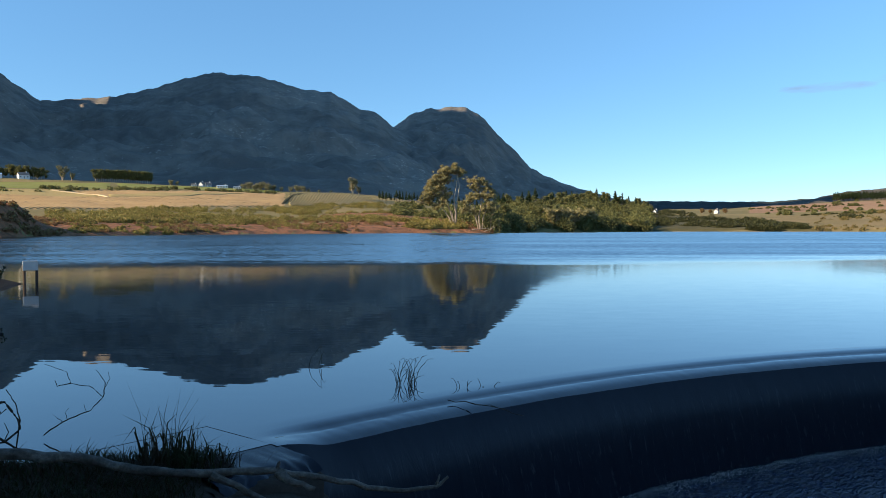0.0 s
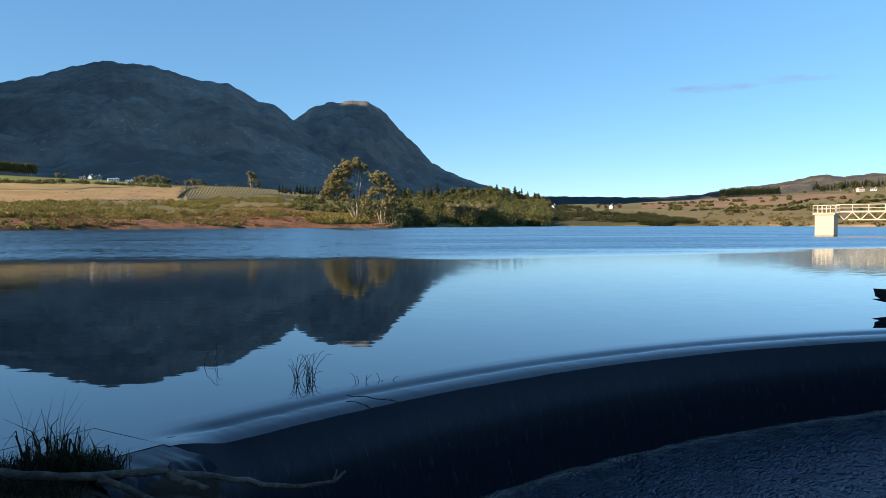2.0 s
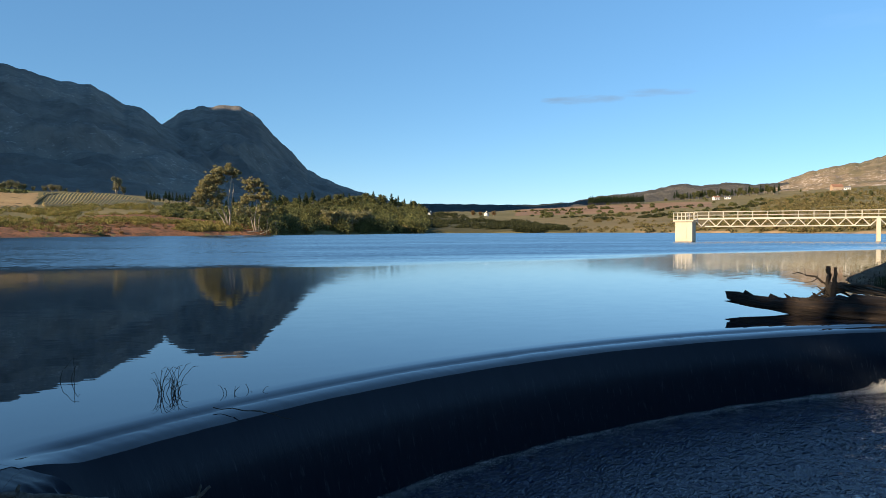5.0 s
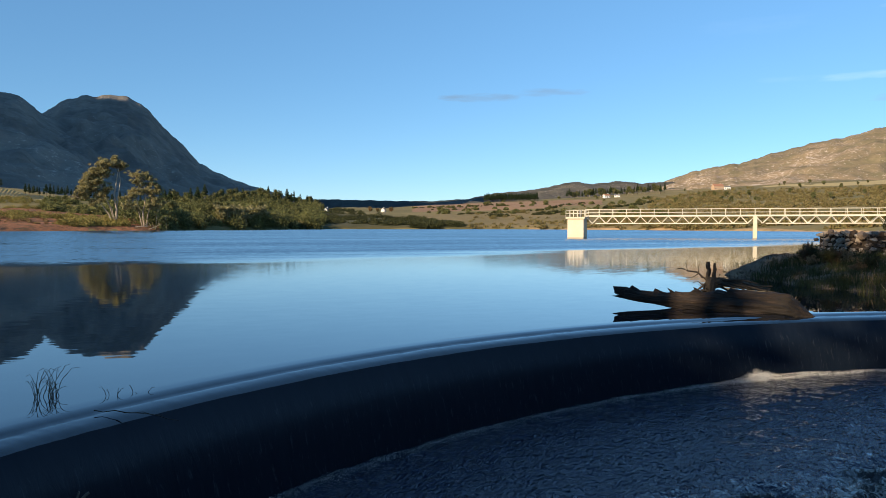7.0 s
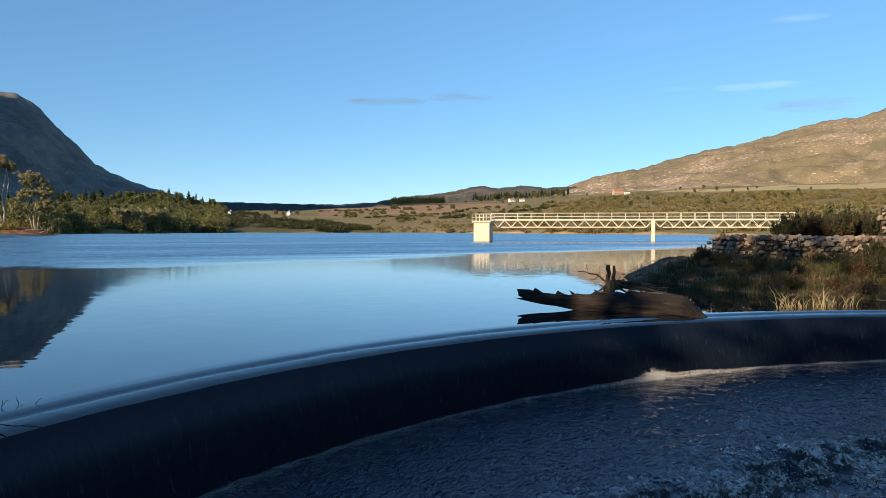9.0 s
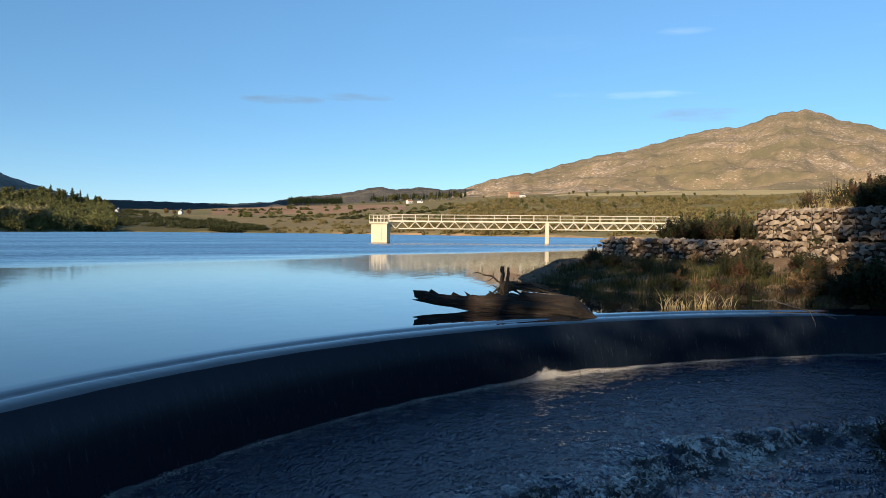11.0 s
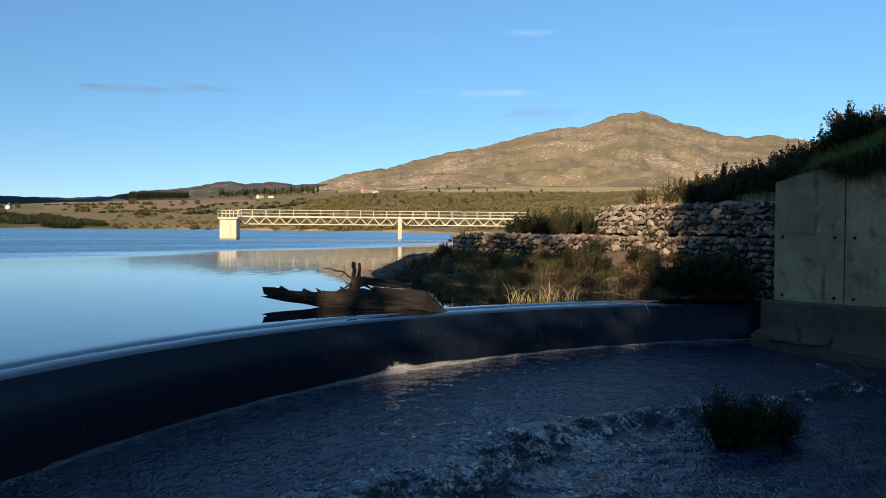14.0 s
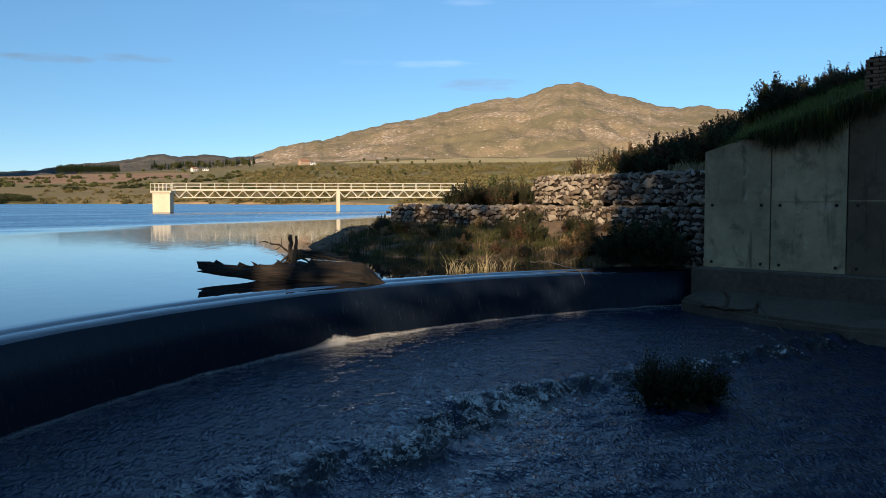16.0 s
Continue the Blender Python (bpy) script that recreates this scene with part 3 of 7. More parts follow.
RANGE_RIGHT = [(-31, 1.6), (-34, 2.4), (-35.6, 2.72), (-36.8, 2.9), (-38.2, 3.4), (-40.1, 3.86), (-41.6, 4.03), (-43.5, 4.58), (-45.9, 5.13), (-48.2, 5.55), (-50.5, 6.12), (-52.4, 6.63), (-53.7, 6.81), (-55, 6.87), (-55.8, 7.15), (-57.3, 7.65), (-58.8, 7.76), (-59.9, 7.47), (-61, 6.96), (-62.4, 6.67), (-64, 6.07), (-65.6, 5.95), (-66.8, 6.05), (-70, 5.4), (-80, 3.0)]
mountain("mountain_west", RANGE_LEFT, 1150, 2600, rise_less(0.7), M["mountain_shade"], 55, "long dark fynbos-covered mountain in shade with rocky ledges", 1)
# added out of view, only to keep sun off the western range
mountain("mountain_shoulder", [(80, 0.5), (76, 4), (72, 14), (68, 26), (62, 35), (55, 31), (48, 26), (45, 26), (38, 23), (34, 14), (30, 7)], 1250, 1900, rise_less(0.7), M["mountain_shade"], 75, "unseen steep massif added to shade the western range", 2, -0.43, back=1700)
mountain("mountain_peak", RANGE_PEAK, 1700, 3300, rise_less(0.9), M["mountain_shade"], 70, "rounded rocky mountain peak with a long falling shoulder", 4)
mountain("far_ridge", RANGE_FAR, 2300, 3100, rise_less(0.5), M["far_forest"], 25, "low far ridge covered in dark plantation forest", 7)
mountain("foothills_east", RANGE_HILLS, 1700, 2500, rise_less(0.5), M["mountain_hill"], 50, "low stony hills behind the valley, greyed for shade and haze", 12)
mountain("mountain_east", RANGE_RIGHT, 1550, 3000, rise_less(0.5), M["mountain_sun"], 44, "sunlit brown mountain with scattered grey rock outcrops", 9)


# ---------------------------------------------------------------- water and weir
def weir_ring(a0, a1, profile, n):
    ang = np.radians(np.linspace(a0, a1, n))
    rr, zz = np.array([p[0] for p in profile]), np.array([p[1] for p in profile])
    x = WEIR_X + rr[None, :] * np.cos(ang)[:, None]
    y = WEIR_Y + rr[None, :] * np.sin(ang)[:, None]
    z = np.broadcast_to(zz[None, :], x.shape)
    return np.stack([x, y, z], -1)


LEFT_END, RIGHT_END = 139.0, 47.5
far = [(r, 0.0) for r in np.concatenate([np.geomspace(21, 700, 50)])]
vs = weir_ring(168, -6, [(19.75, 0.0), (20.2, 0.0)] + far, 240)
tagged(new("lake", fast_mesh("lake", vs.reshape(-1, 3)[:, :], grid_faces(240, vs.shape[1]), M["lake"], True)), "calm reservoir water mirroring sky and mountains", "lake", kind="structure")
v = weir_ring(176, LEFT_END - 0.2, [(r, -0.003) for r in np.linspace(18.7, 19.95, 5)], 40)
tagged(new("lake_corner", fast_mesh("lake_corner", v.reshape(-1, 3), grid_faces(40, 5), M["lake"], True)), "still lake water in the corner beside the bank", "lake", kind="structure")
LIP = [(19.75, 0.0), (19.4, 0.0), (19.15, -0.0005), (19.06, -0.008), (18.98, -0.030), (18.93, -0.0505), (18.885, -0.0500), (18.83, -0.0530), (18.74, -0.066), (18.65, -0.091), (18.60, -0.124), (18.55, -0.19), (18.49, -0.30), (18.43, -0.43), (18.36, -0.62), (18.27, -0.95), (18.18, -1.3), (18.06, -1.75)]
n_ang = 1000
v = weir_ring(LEFT_END, RIGHT_END, LIP, n_ang)
along_w = np.linspace(0, 1, n_ang)[:, None] * 29.0
v[..., 2] += 0.004 * wavy(along_w * 1.0, np.arange(len(LIP))[None, :] * 0.25, 0.8, 3) * np.clip((np.arange(len(LIP)) - 2) / 4, 0, 1)[None, :]
row_w = np.arange(len(LIP))[None, :]
v[..., 2] += 0.003 * wavy(along_w * 1.0 - row_w * 0.22, row_w * 0.10 + along_w * 0.12, 0.22, 13, 4) * np.clip((row_w - 3) / 2, 0, 1) * np.clip((13 - row_w) / 3, 0, 1) * np.clip(0.6 + wavy(along_w, row_w * 0.0, 2.2, 17, 2), 0.1, 1.5)
near_end = np.clip(np.linspace(0, LEFT_END - RIGHT_END, n_ang) / 2.4, 0, 1)[:, None]
v[..., 2] -= 0.96 * np.clip(v[..., 2], -0.12, 0) * (1 - near_end * near_end * (3 - 2 * near_end))
tagged(new("weir_sheet", fast_mesh("weir_sheet", v[:, :11].reshape(-1, 3), grid_faces(n_ang, 11), M["lake"], True)), "smooth sheet of water curling over the weir's crest", "water", kind="structure")
tagged(new("weir_fall", fast_mesh("weir_fall", v[:, 10:].reshape(-1, 3), grid_faces(n_ang, len(LIP) - 10), M["face"], True)), "thin dark film of water sliding down the weir's face", "water", kind="structure")
# wet ledge at the bank's end of the weir, with a rippling film of water on it
v = weir_ring(142.4, LEFT_END - 0.05, [(17.93, -1.5), (17.97, -0.14), (18.06, -0.095), (18.2, -0.065), (18.5, -0.05), (18.8, -0.045), (18.85, -0.4)], 30)
v[:, 1:6, 2] += 0.025 * wavy(v[:, 1:6, 0], v[:, 1:6, 1], 0.25, 71, 3)
v[:, :3, :2] += 0.07 * wavy(v[:, :3, 0], v[:, :3, 1] + v[:, :3, 2], 0.3, 72, 3)[..., None]
tagged(new("weir_ledge", fast_mesh("weir_ledge", v.reshape(-1, 3), grid_faces(30, 7), M["stone_back"], True)), "worn wet concrete ledge at the weir's end", "ledge", kind="structure")
v = weir_ring(142.1, LEFT_END - 0.1, [(18.0, -0.13), (18.05, -0.09), (18.12, -0.06)] + [(r, -0.004 - 0.06 * (18.75 - r)) for r in np.linspace(18.2, 18.75, 14)], 60)
v[..., 2] += 0.010 * wavy(v[..., 0] * 0.7 - v[..., 1] * 0.7, (v[..., 0] + v[..., 1]) * 2, 0.30, 75, 2) * np.linspace(1, 0, v.shape[1])[None, :]
v[:, :2, :2] += 0.05 * wavy(v[:, :2, 0], v[:, :2, 1], 0.2, 76, 3)[..., None]
tagged(new("ledge_water", fast_mesh("ledge_water", v.reshape(-1, 3), grid_faces(60, v.shape[1]), M["face"], True)), "thin rippling water running over the ledge", "water", kind="structure")
WALL = [(18.25, -2.4), (18.3, -1.5), (18.38, -0.7), (18.5, -0.42), (18.7, -0.25), (18.95, -0.2), (19.4, -0.3), (19.6, -2.4)]
v = weir_ring(LEFT_END - 0.6, RIGHT_END - 2, WALL, 120)
tagged(new("weir_wall", fast_mesh("weir_wall", v.reshape(-1, 3), grid_faces(120, len(WALL)), M["concrete"], True)), "curved wet concrete weir wall under the overflow", "weir", kind="structure")


def pool_z(x, y):
    """The pool below the weir: it falls a little towards the left, and drops over a line of rapids."""
    z = -1.43 + 0.016 * np.clip(x, 0, 26)
    line = y - np.interp(x, [4, 6.9, 7.8, 8.7, 10, 11.2, 12, 13.1, 14.1, 16.4, 17.5, 22], [8.0, 7.8, 7.9, 7.5, 7.9, 8.2, 8.15, 7.6, 7.2, 6.4, 6.25, 4.8]) + 0.22 * wavy(x, y, 1.2, 4, 3)
    drop = np.clip(0.5 - line / 1.6, 0, 1)
    drop = drop * drop * (3 - 2 * drop)
    side = np.clip((x - 3.5) / 3.5, 0, 1)
    rapid = np.exp(-((line + 0.15) / 0.42) ** 2) * side
    z = z - 0.20 * drop * side
    u, w = x * 0.88 - y * 0.47, (x * 0.47 + y * 0.88) * 1.5
    chop = 0.0035 * wavy(u, w, 0.13, 1, 1) + 0.009 * wavy(u, w, 0.42, 11, 1) + 0.012 * wavy(x, y, 1.3, 6, 2)
    roll = np.clip(1 - np.abs(wavy(x, y, 0.42, 8, 3)) * 1.6, 0, 1)
    heave = wavy((x - y) * 0.32, (x + y) * 0.88, 0.42, 18, 3)
    chop = chop * np.clip((18.1 - np.hypot(x - WEIR_X, y - WEIR_Y)) / 1.6, 0.2, 1)
    z = z + chop * (1 + 0.6 * rapid + 0.5 * drop) + (rapid * 0.15 + 0.022 * drop * side) * roll + (0.03 * rapid + 0.036 * drop * side) * heave
    foot = np.exp(-((18.1 - np.hypot(x - WEIR_X, y - WEIR_Y)) / 0.16) ** 2) * np.clip(0.75 + 0.5 * wavy(x, y, 0.8, 33, 3), 0, 1)
    below = np.clip(-line / 0.5, 0, 1) * np.clip((5.5 + line) / 3.0, 0, 1) * side
    froth = rapid * np.clip(0.62 + 0.75 * wavy(x * 0.8 + y * 0.6, (y * 0.8 - x * 0.6) * 1.8, 1.3, 27, 3), 0, 1) + 0.8 * np.exp(-((x - 11.5) / 0.8) ** 2 - ((y - 7.4) / 0.5) ** 2) + 0.16 * below * np.clip(0.5 + 0.7 * wavy(x * 0.8 - y * 0.6, (x * 0.6 + y * 0.8) * 2.2, 1.6, 21, 3), 0, 1)
    froth = froth + 0.75 * rapid * np.clip(roll * 1.5 - 0.55, 0, 1)
    return z, rapid, line, np.clip((froth - 0.1) * 1.1 * np.clip((x - 5) / 4, 0, 1), 0, 0.85) * np.interp(x, [6, 12, 14, 17, 20], [1, 1, 0.85, 0.7, 0.5]) + foot * 0.35


xs, ys = np.arange(-6, 27.01, 0.065), np.arange(-8, 15.6, 0.065)
gx, gy = np.meshgrid(xs, ys, indexing="ij")
gz, _, _, gf = pool_z(gx, gy)
rr = np.hypot(gx - WEIR_X, gy - WEIR_Y)
faces = grid_faces(len(xs), len(ys))
keep = rr.reshape(-1)[faces].max(1) < 18.45
pool_me = fast_mesh("pool", np.stack([gx, gy, gz], -1).reshape(-1, 3), faces[keep], M["pool"], True)
pool_me.attributes.new("froth", "FLOAT", "POINT").data.foreach_set("value", gf.ravel().astype(np.float32))
tagged(new("pool", pool_me), "dark choppy pool below the weir", "pool", kind="structure")


# ---------------------------------------------------------------- near banks
def near_bank(name, x0, x1, y0, y1, zfun, mat, label, step=0.25):
    xs, ys = np.arange(x0, x1 + step / 2, step), np.arange(y0, y1 + step / 2, step)
    gx, gy = np.meshgrid(xs, ys, indexing="ij")
    vs = np.stack([gx, gy, zfun(gx, gy)], -1).reshape(-1, 3)
    return tagged(new(name, fast_mesh(name, vs, grid_faces(len(xs), len(ys)), mat, True)), label, "bank", kind="structure")


def left_bank_z(x, y):
    """The near bank: over the pool on one side, down to the lake on the other."""
    x, y = np.asarray(x, float), np.asarray(y, float)
    to_lake = (7.25 - y) + 0.33 * (x + 1.9) + 0.18 * wavy(x, y, 1.1, 1, 3)
    to_lake = np.maximum(to_lake, np.minimum(-x - 16.5, 30 - y) * 0.6)
    to_pool = -1.4 + 0.37 * (7 - y) - x + 0.2 * wavy(x, y, 0.9, 3, 3)
    d = np.minimum(to_lake * 0.55, to_pool * 0.9)
    z = np.minimum(np.clip(d, -3.0, 0.21), np.interp(x, [-3.5, -2.5, -2.1, -1.8, -1.0], [0.21, 0.06, 0.0, -0.12, -0.2])) + 0.05 * wavy(x, y, 0.7, 5) * np.clip(d + 0.6, 0, 1)
    return z + np.clip(-x - 9, 0, 30) * 0.05


near_bank("bank_left", -46, 4, -30, 36, left_bank_z, M["mud_shaded"], "dark earth bank with rough grass above the weir's end", 0.26)


def wall_x(y):
    """The plan line of the stone-basket walls."""
    return np.interp(y, [-20, 9.7, 18.2, 26, 40], [23.9, 23.9, 27.3, 26.6, 24.0])


def wing_top(y):
    """Top of the wing wall, which climbs towards its near end."""
    return 3.36 + (9.75 - np.asarray(y, float)) * 0.285


def right_bank_z(x, y):
    x, y = np.asarray(x, float), np.asarray(y, float)
    front = wall_x(y) - x
    water = np.interp(y, [9.5, 10.6, 12, 13.3, 14.9, 16.7, 18.3, 20.6, 25, 27.6, 31], [24.5, 24.1, 22.6, 22.6, 22.6, 22.1, 21.7, 21.7, 23.2, 23.9, 30])
    slope = (x - water) / np.maximum(wall_x(y) - water, 0.5)
    top = np.interp(y, [9.5, 11, 12.5, 14, 17, 19, 26], [0.12, 0.25, 0.75, 1.15, 1.2, 0.95, 0.85])
    z = np.where(slope < 0, np.clip(slope, -1, 0) * 2.5, top * np.clip(slope, 0, 1) ** 0.8)
    behind = np.clip(-front - 0.95, 0, 40)
    flat = np.where(y > 18.2, 1.72, 2.78)
    hill = flat + behind * np.interp(y, [9, 14, 18, 22], [0.26, 0.16, 0.06, 0.0])
    wing = wing_top(y) - 0.12 + np.clip(x - 24.4, 0, 3.6) * 0.36 + np.clip(x - 28, 0, 30) * 0.2
    hill = np.where(y < 9.75, wing, np.minimum(hill, 8)) * np.clip((26.4 - y) / 1.3, 0.25, 1)
    z = np.where(front < -0.9, hill, z)
    z = np.where((y < 9.55) & (x < 24.5), -2.6, z)
    end = np.clip((30.0 - y) / 2.5, 0, 1)
    z = z * end - 2.5 * (1 - end)
    return np.minimum(z + 0.06 * wavy(x, y, 0.8, 7), 9.5)


near_bank("bank_right", 17, 72, -25, 34, right_bank_z, M["bank_earth"], "earth bank behind the stone walls, overgrown with grass", 0.22)


# ---------------------------------------------------------------- fields and growth of the far shore
def field_patch(name, az0, az1, low, high, mat, label, lift=0.35):
    """A field that lies on the ground between two angles over the horizon, which may change along it."""
    a = np.linspace(az0, az1, max(12, int(abs(az1 - az0) * 6)))
    k = np.linspace(0, 1, 22)
    aa, kk = np.meshgrid(a, k, indexing="ij")
    lo, hi = np.interp(aa, *zip(*sorted(low))), np.interp(aa, *zip(*sorted(high)))
    r = along(aa, lo + (hi - lo) * kk)
    x, y = plan(aa, r)
    rim = np.clip(np.minimum(np.minimum(kk, 1 - kk) * 12, np.minimum(np.abs(aa - az0), np.abs(aa - az1)) * 4), 0, 1)
    vs = np.stack([x, y, land_z(aa, r) + lift * (2 * rim - 0.6)], -1).reshape(-1, 3)
    return tagged(new(name, fast_mesh(name, vs, grid_faces(len(a), len(k)), mat, True)), label, "field", kind="structure")


M["vineyard_soil"] = rough_matter("vineyard_soil", [(0.3, (0.28, 0.18, 0.075)), (0.5, (0.42, 0.275, 0.12)), (0.7, (0.53, 0.375, 0.17))], 0.03, 0.5, 0.95, 0.5, 0.4)
M["green_block"] = rough_matter("green_block", [(0.3, (0.25, 0.205, 0.075)), (0.5, (0.36, 0.28, 0.11)), (0.7, (0.45, 0.34, 0.155))], 0.05, 0.5, 0.95, 0.5, 0.4)
M["thicket_floor"] = rough_matter("thicket_floor", [(0.3, (0.035, 0.04, 0.015)), (0.5, (0.075, 0.07, 0.028)), (0.7, (0.13, 0.105, 0.045))], 0.04, 0.5, 0.95, 0.7, 0.6)
M["vine"] = foliage("vine", (0.20, 0.165, 0.055), (0.38, 0.29, 0.105))
M["vine_pale"] = foliage("vine_pale", (0.34, 0.28, 0.12), (0.58, 0.47, 0.23))
M["dry_scrub"] = foliage("dry_scrub", (0.14, 0.08, 0.04), (0.34, 0.20, 0.10), (0.30, 0.25, 0.10), 0.12)
M["meadow"] = rough_matter("meadow", [(0.3, (0.12, 0.15, 0.035)), (0.5, (0.20, 0.22, 0.05)), (0.7, (0.27, 0.26, 0.08))], 0.02, 0.4, 0.95, 0.4, 0.4)
M["dry_field"] = rough_matter("dry_field", [(0.3, (0.17, 0.105, 0.06)), (0.5, (0.27, 0.165, 0.095)), (0.7, (0.37, 0.245, 0.14))], 0.012, 0.3, 0.95, 0.4, 0.4)
M["pale_field"] = rough_matter("pale_field", [(0.3, (0.34, 0.27, 0.12)), (0.7, (0.48, 0.39, 0.20))], 0.01, 0.3, 0.95, 0.3, 0.4)
field_patch("vineyard_slope", 29, 10.6, [(29, 1.25), (20, 1.3), (10.6, 1.45)], [(29, 2.3), (22, 2.42), (17, 2.5), (10.6, 2.52)], M["vineyard_soil"], "autumn vineyard slope in tan and ochre")
field_patch("vineyard_block", 10.5, 3.0, [(10.5, 1.45), (6, 1.5), (3, 1.6)], [(10.5, 2.5), (7, 2.42), (5, 2.25), (3, 1.8)], M["green_block"], "vineyard block with bare pale rows")
M["field_track"] = rough_matter("field_track", [(0.3, (0.42, 0.33, 0.19)), (0.7, (0.55, 0.45, 0.28))], 0.1, 0.6, 0.95, 0.3, 0.2)
field_patch("vineyard_green", 29, 22.2, [(29, 2.08), (25, 2.06), (22.2, 2.02)], [(29, 2.44), (25, 2.42), (22.2, 2.12)], M["green_block"], "greener vineyard block below the cottage", 0.7)
field_patch("vineyard_green_long", 21.9, 13.2, [(21.9, 2.02), (17, 2.12), (13.2, 2.3)], [(21.9, 2.2), (17, 2.26), (13.2, 2.33)], M["green_block"], "long green strip of vines between tan rows", 0.7)
field_patch("field_track", 25.4, 21.6, [(25.4, 2.38), (23.6, 2.24), (21.6, 2.0)], [(25.4, 2.41), (23.6, 2.27), (21.6, 2.03)], M["field_track"], "pale sandy farm track between the vineyards", 0.95)
field_patch("farm_road", 11.05, 9.4, [(11.05, 1.46), (10.85, 1.66), (10.6, 1.90), (10.3, 2.10), (9.9, 2.29), (9.4, 2.43)], [(11.05, 1.60), (10.85, 1.80), (10.6, 2.03), (10.3, 2.19), (9.9, 2.36), (9.4, 2.48)], M["thicket_floor"], "dark overgrown farm road curving up between vineyards", 0.9)
field_patch("earth_patch", 7.6, -1.2, [(7.6, 0.62), (4, 0.55), (-1.2, 0.25)], [(7.6, 0.98), (4, 1.12), (1.5, 0.95), (-1.2, 0.42)], M["soil_red"], "bare red earth above the shore", 0.5)
field_patch("meadow_upper", 29, 21.6, [(29, 2.45), (21.6, 2.5)], [(29, 3.02), (21.6, 2.9)], M["meadow"], "green upper field beside the farm")
field_patch("meadow_farm", 21.3, 11, [(21.3, 2.6), (16, 2.6), (11, 2.56)], [(21.3, 2.95), (16, 2.86), (11, 2.62)], M["meadow"], "light green meadow in front of the farm")
field_patch("dry_field_far", -20, -33, [(-20, 0.95), (-26, 1.1), (-33, 1.45)], [(-20, 1.28), (-26, 1.62), (-33, 1.8)], M["dry_field"], "dry reddish-brown ploughed field")
M["rough_grass"] = rough_matter("rough_grass", [(0.3, (0.105, 0.095, 0.035)), (0.48, (0.185, 0.145, 0.06)), (0.68, (0.28, 0.20, 0.095))], 0.02, 0.5, 0.95, 0.6, 0.5)
field_patch("grass_plain", -14.5, -40, [(-14.5, 0.1), (-22.5, -0.12), (-40, -0.12)], [(-14.5, 0.6), (-22.5, 0.85), (-28, 1.05), (-40, 1.3)], M["rough_grass"], "rough brown and olive grassland above the shore")
field_patch("thicket_floor", -11, -24.5, [(-11, -0.17), (-24.5, -0.18)], [(-11, 1.2), (-14.5, 0.95), (-18, 0.75), (-21.5, 0.45), (-24.5, 0.02)], M["thicket_floor"], "dark overgrown ground between low bushes", 0.6)
field_patch("pale_field_far", -43, -60, [(-43, 2.5), (-51, 2.52), (-60, 2.6)], [(-43, 2.58), (-50, 2.72), (-56, 2.84), (-60, 2.84)], M["pale_field"], "pale stubble field at the mountain's foot")


def rows_of_vines(name, az0, az1, low, high, gap, lean, label, mat, tall=1.3, wide=1.1):
    vs, fs, o = [], [], 0
    a0 = min(az0, az1) - abs(lean)
    r = np.random.RandomState(3)
    while a0 < max(az0, az1) + abs(lean):
        k = np.linspace(0, 1, 26)
        a = a0 + lean * (k - 0.5)
        lo, hi = np.interp(a, *zip(*sorted(low))), np.interp(a, *zip(*sorted(high)))
        ok = (a > min(az0, az1)) & (a < max(az0, az1))
        rr = along(a, lo + (hi - lo) * k)
        x, y = plan(a, rr)
        z = land_z(a, rr)
        for i in range(25):
            if ok[i] and ok[i + 1] and r.rand() > 0.02:
                p, q = np.array((x[i], y[i], z[i])), np.array((x[i + 1], y[i + 1], z[i + 1]))
                d = (q - p) / (np.linalg.norm(q - p) + 1e-6)
                s = np.array((d[1], -d[0], 0)) * wide / 2
                h = np.array((0, 0, tall * r.uniform(0.9, 1.1) + 0.3))
                vs += [p - s, q - s, q + h, p + h, p + s, q + s]
                fs += [(o, o + 1, o + 2, o + 3), (o + 3, o + 2, o + 5, o + 4)]
                o += 6
        a0 += gap
    return tagged(new(name, fast_mesh(name, vs, fs, mat)), label, "vines", kind="stuff")


rows_of_vines("vine_rows", 10.4, 3.1, [(10.5, 1.48), (6, 1.55), (3, 1.65)], [(10.5, 2.48), (7, 2.4), (5, 2.2), (3, 1.78)], 0.2, -0.8, "curving rows of leafless autumn vines", M["vine_pale"], 0.8, 1.0)
rows_of_vines("vine_rows_slope", 28.6, 10.8, [(29, 1.28), (20, 1.33), (10.6, 1.48)], [(29, 2.26), (22, 2.38), (17, 2.46), (10.6, 2.48)], 0.40, -9.0, "long rows of ochre autumn vines", M["vine"], 0.15, 0.7)


def bushes(name, spots, sizes, leaf_n, leaf_size, mat, label, category="scrub", flat=0.75, seed=1):
    """Many bushes as one growth: each a clump of small leaves on the ground."""
    cen, rad = [], []
    for (x, y, z), s in zip(spots, sizes):
        cen.append((x, y, z + s * 0.35))
        rad.append(s)
    vs, fs = leaves(cen, rad, leaf_n, leaf_size, seed, flat)
    return tagged(new(name, fast_mesh(name, vs, fs, mat)), label, category, kind="stuff")


def scatter(n, az0, az1, low, high, seed, clump=0.0):
    """Random spots on the ground between two angles over the horizon."""
    r = np.random.RandomState(seed)
    out = []
    while len(out) < n:
        a = r.uniform(min(az0, az1), max(az0, az1))
        lo, hi = np.interp(a, *zip(*sorted(low))), np.interp(a, *zip(*sorted(high)))
        rr = along(a, lo + (hi - lo) * r.rand())
        x, y = plan(a, rr)
        if clump and wavy(x, y, 40, seed, 3) < r.uniform(-1, 1) * clump:
            continue
        out.append((float(x), float(y), float(land_z(a, rr))))
    return out


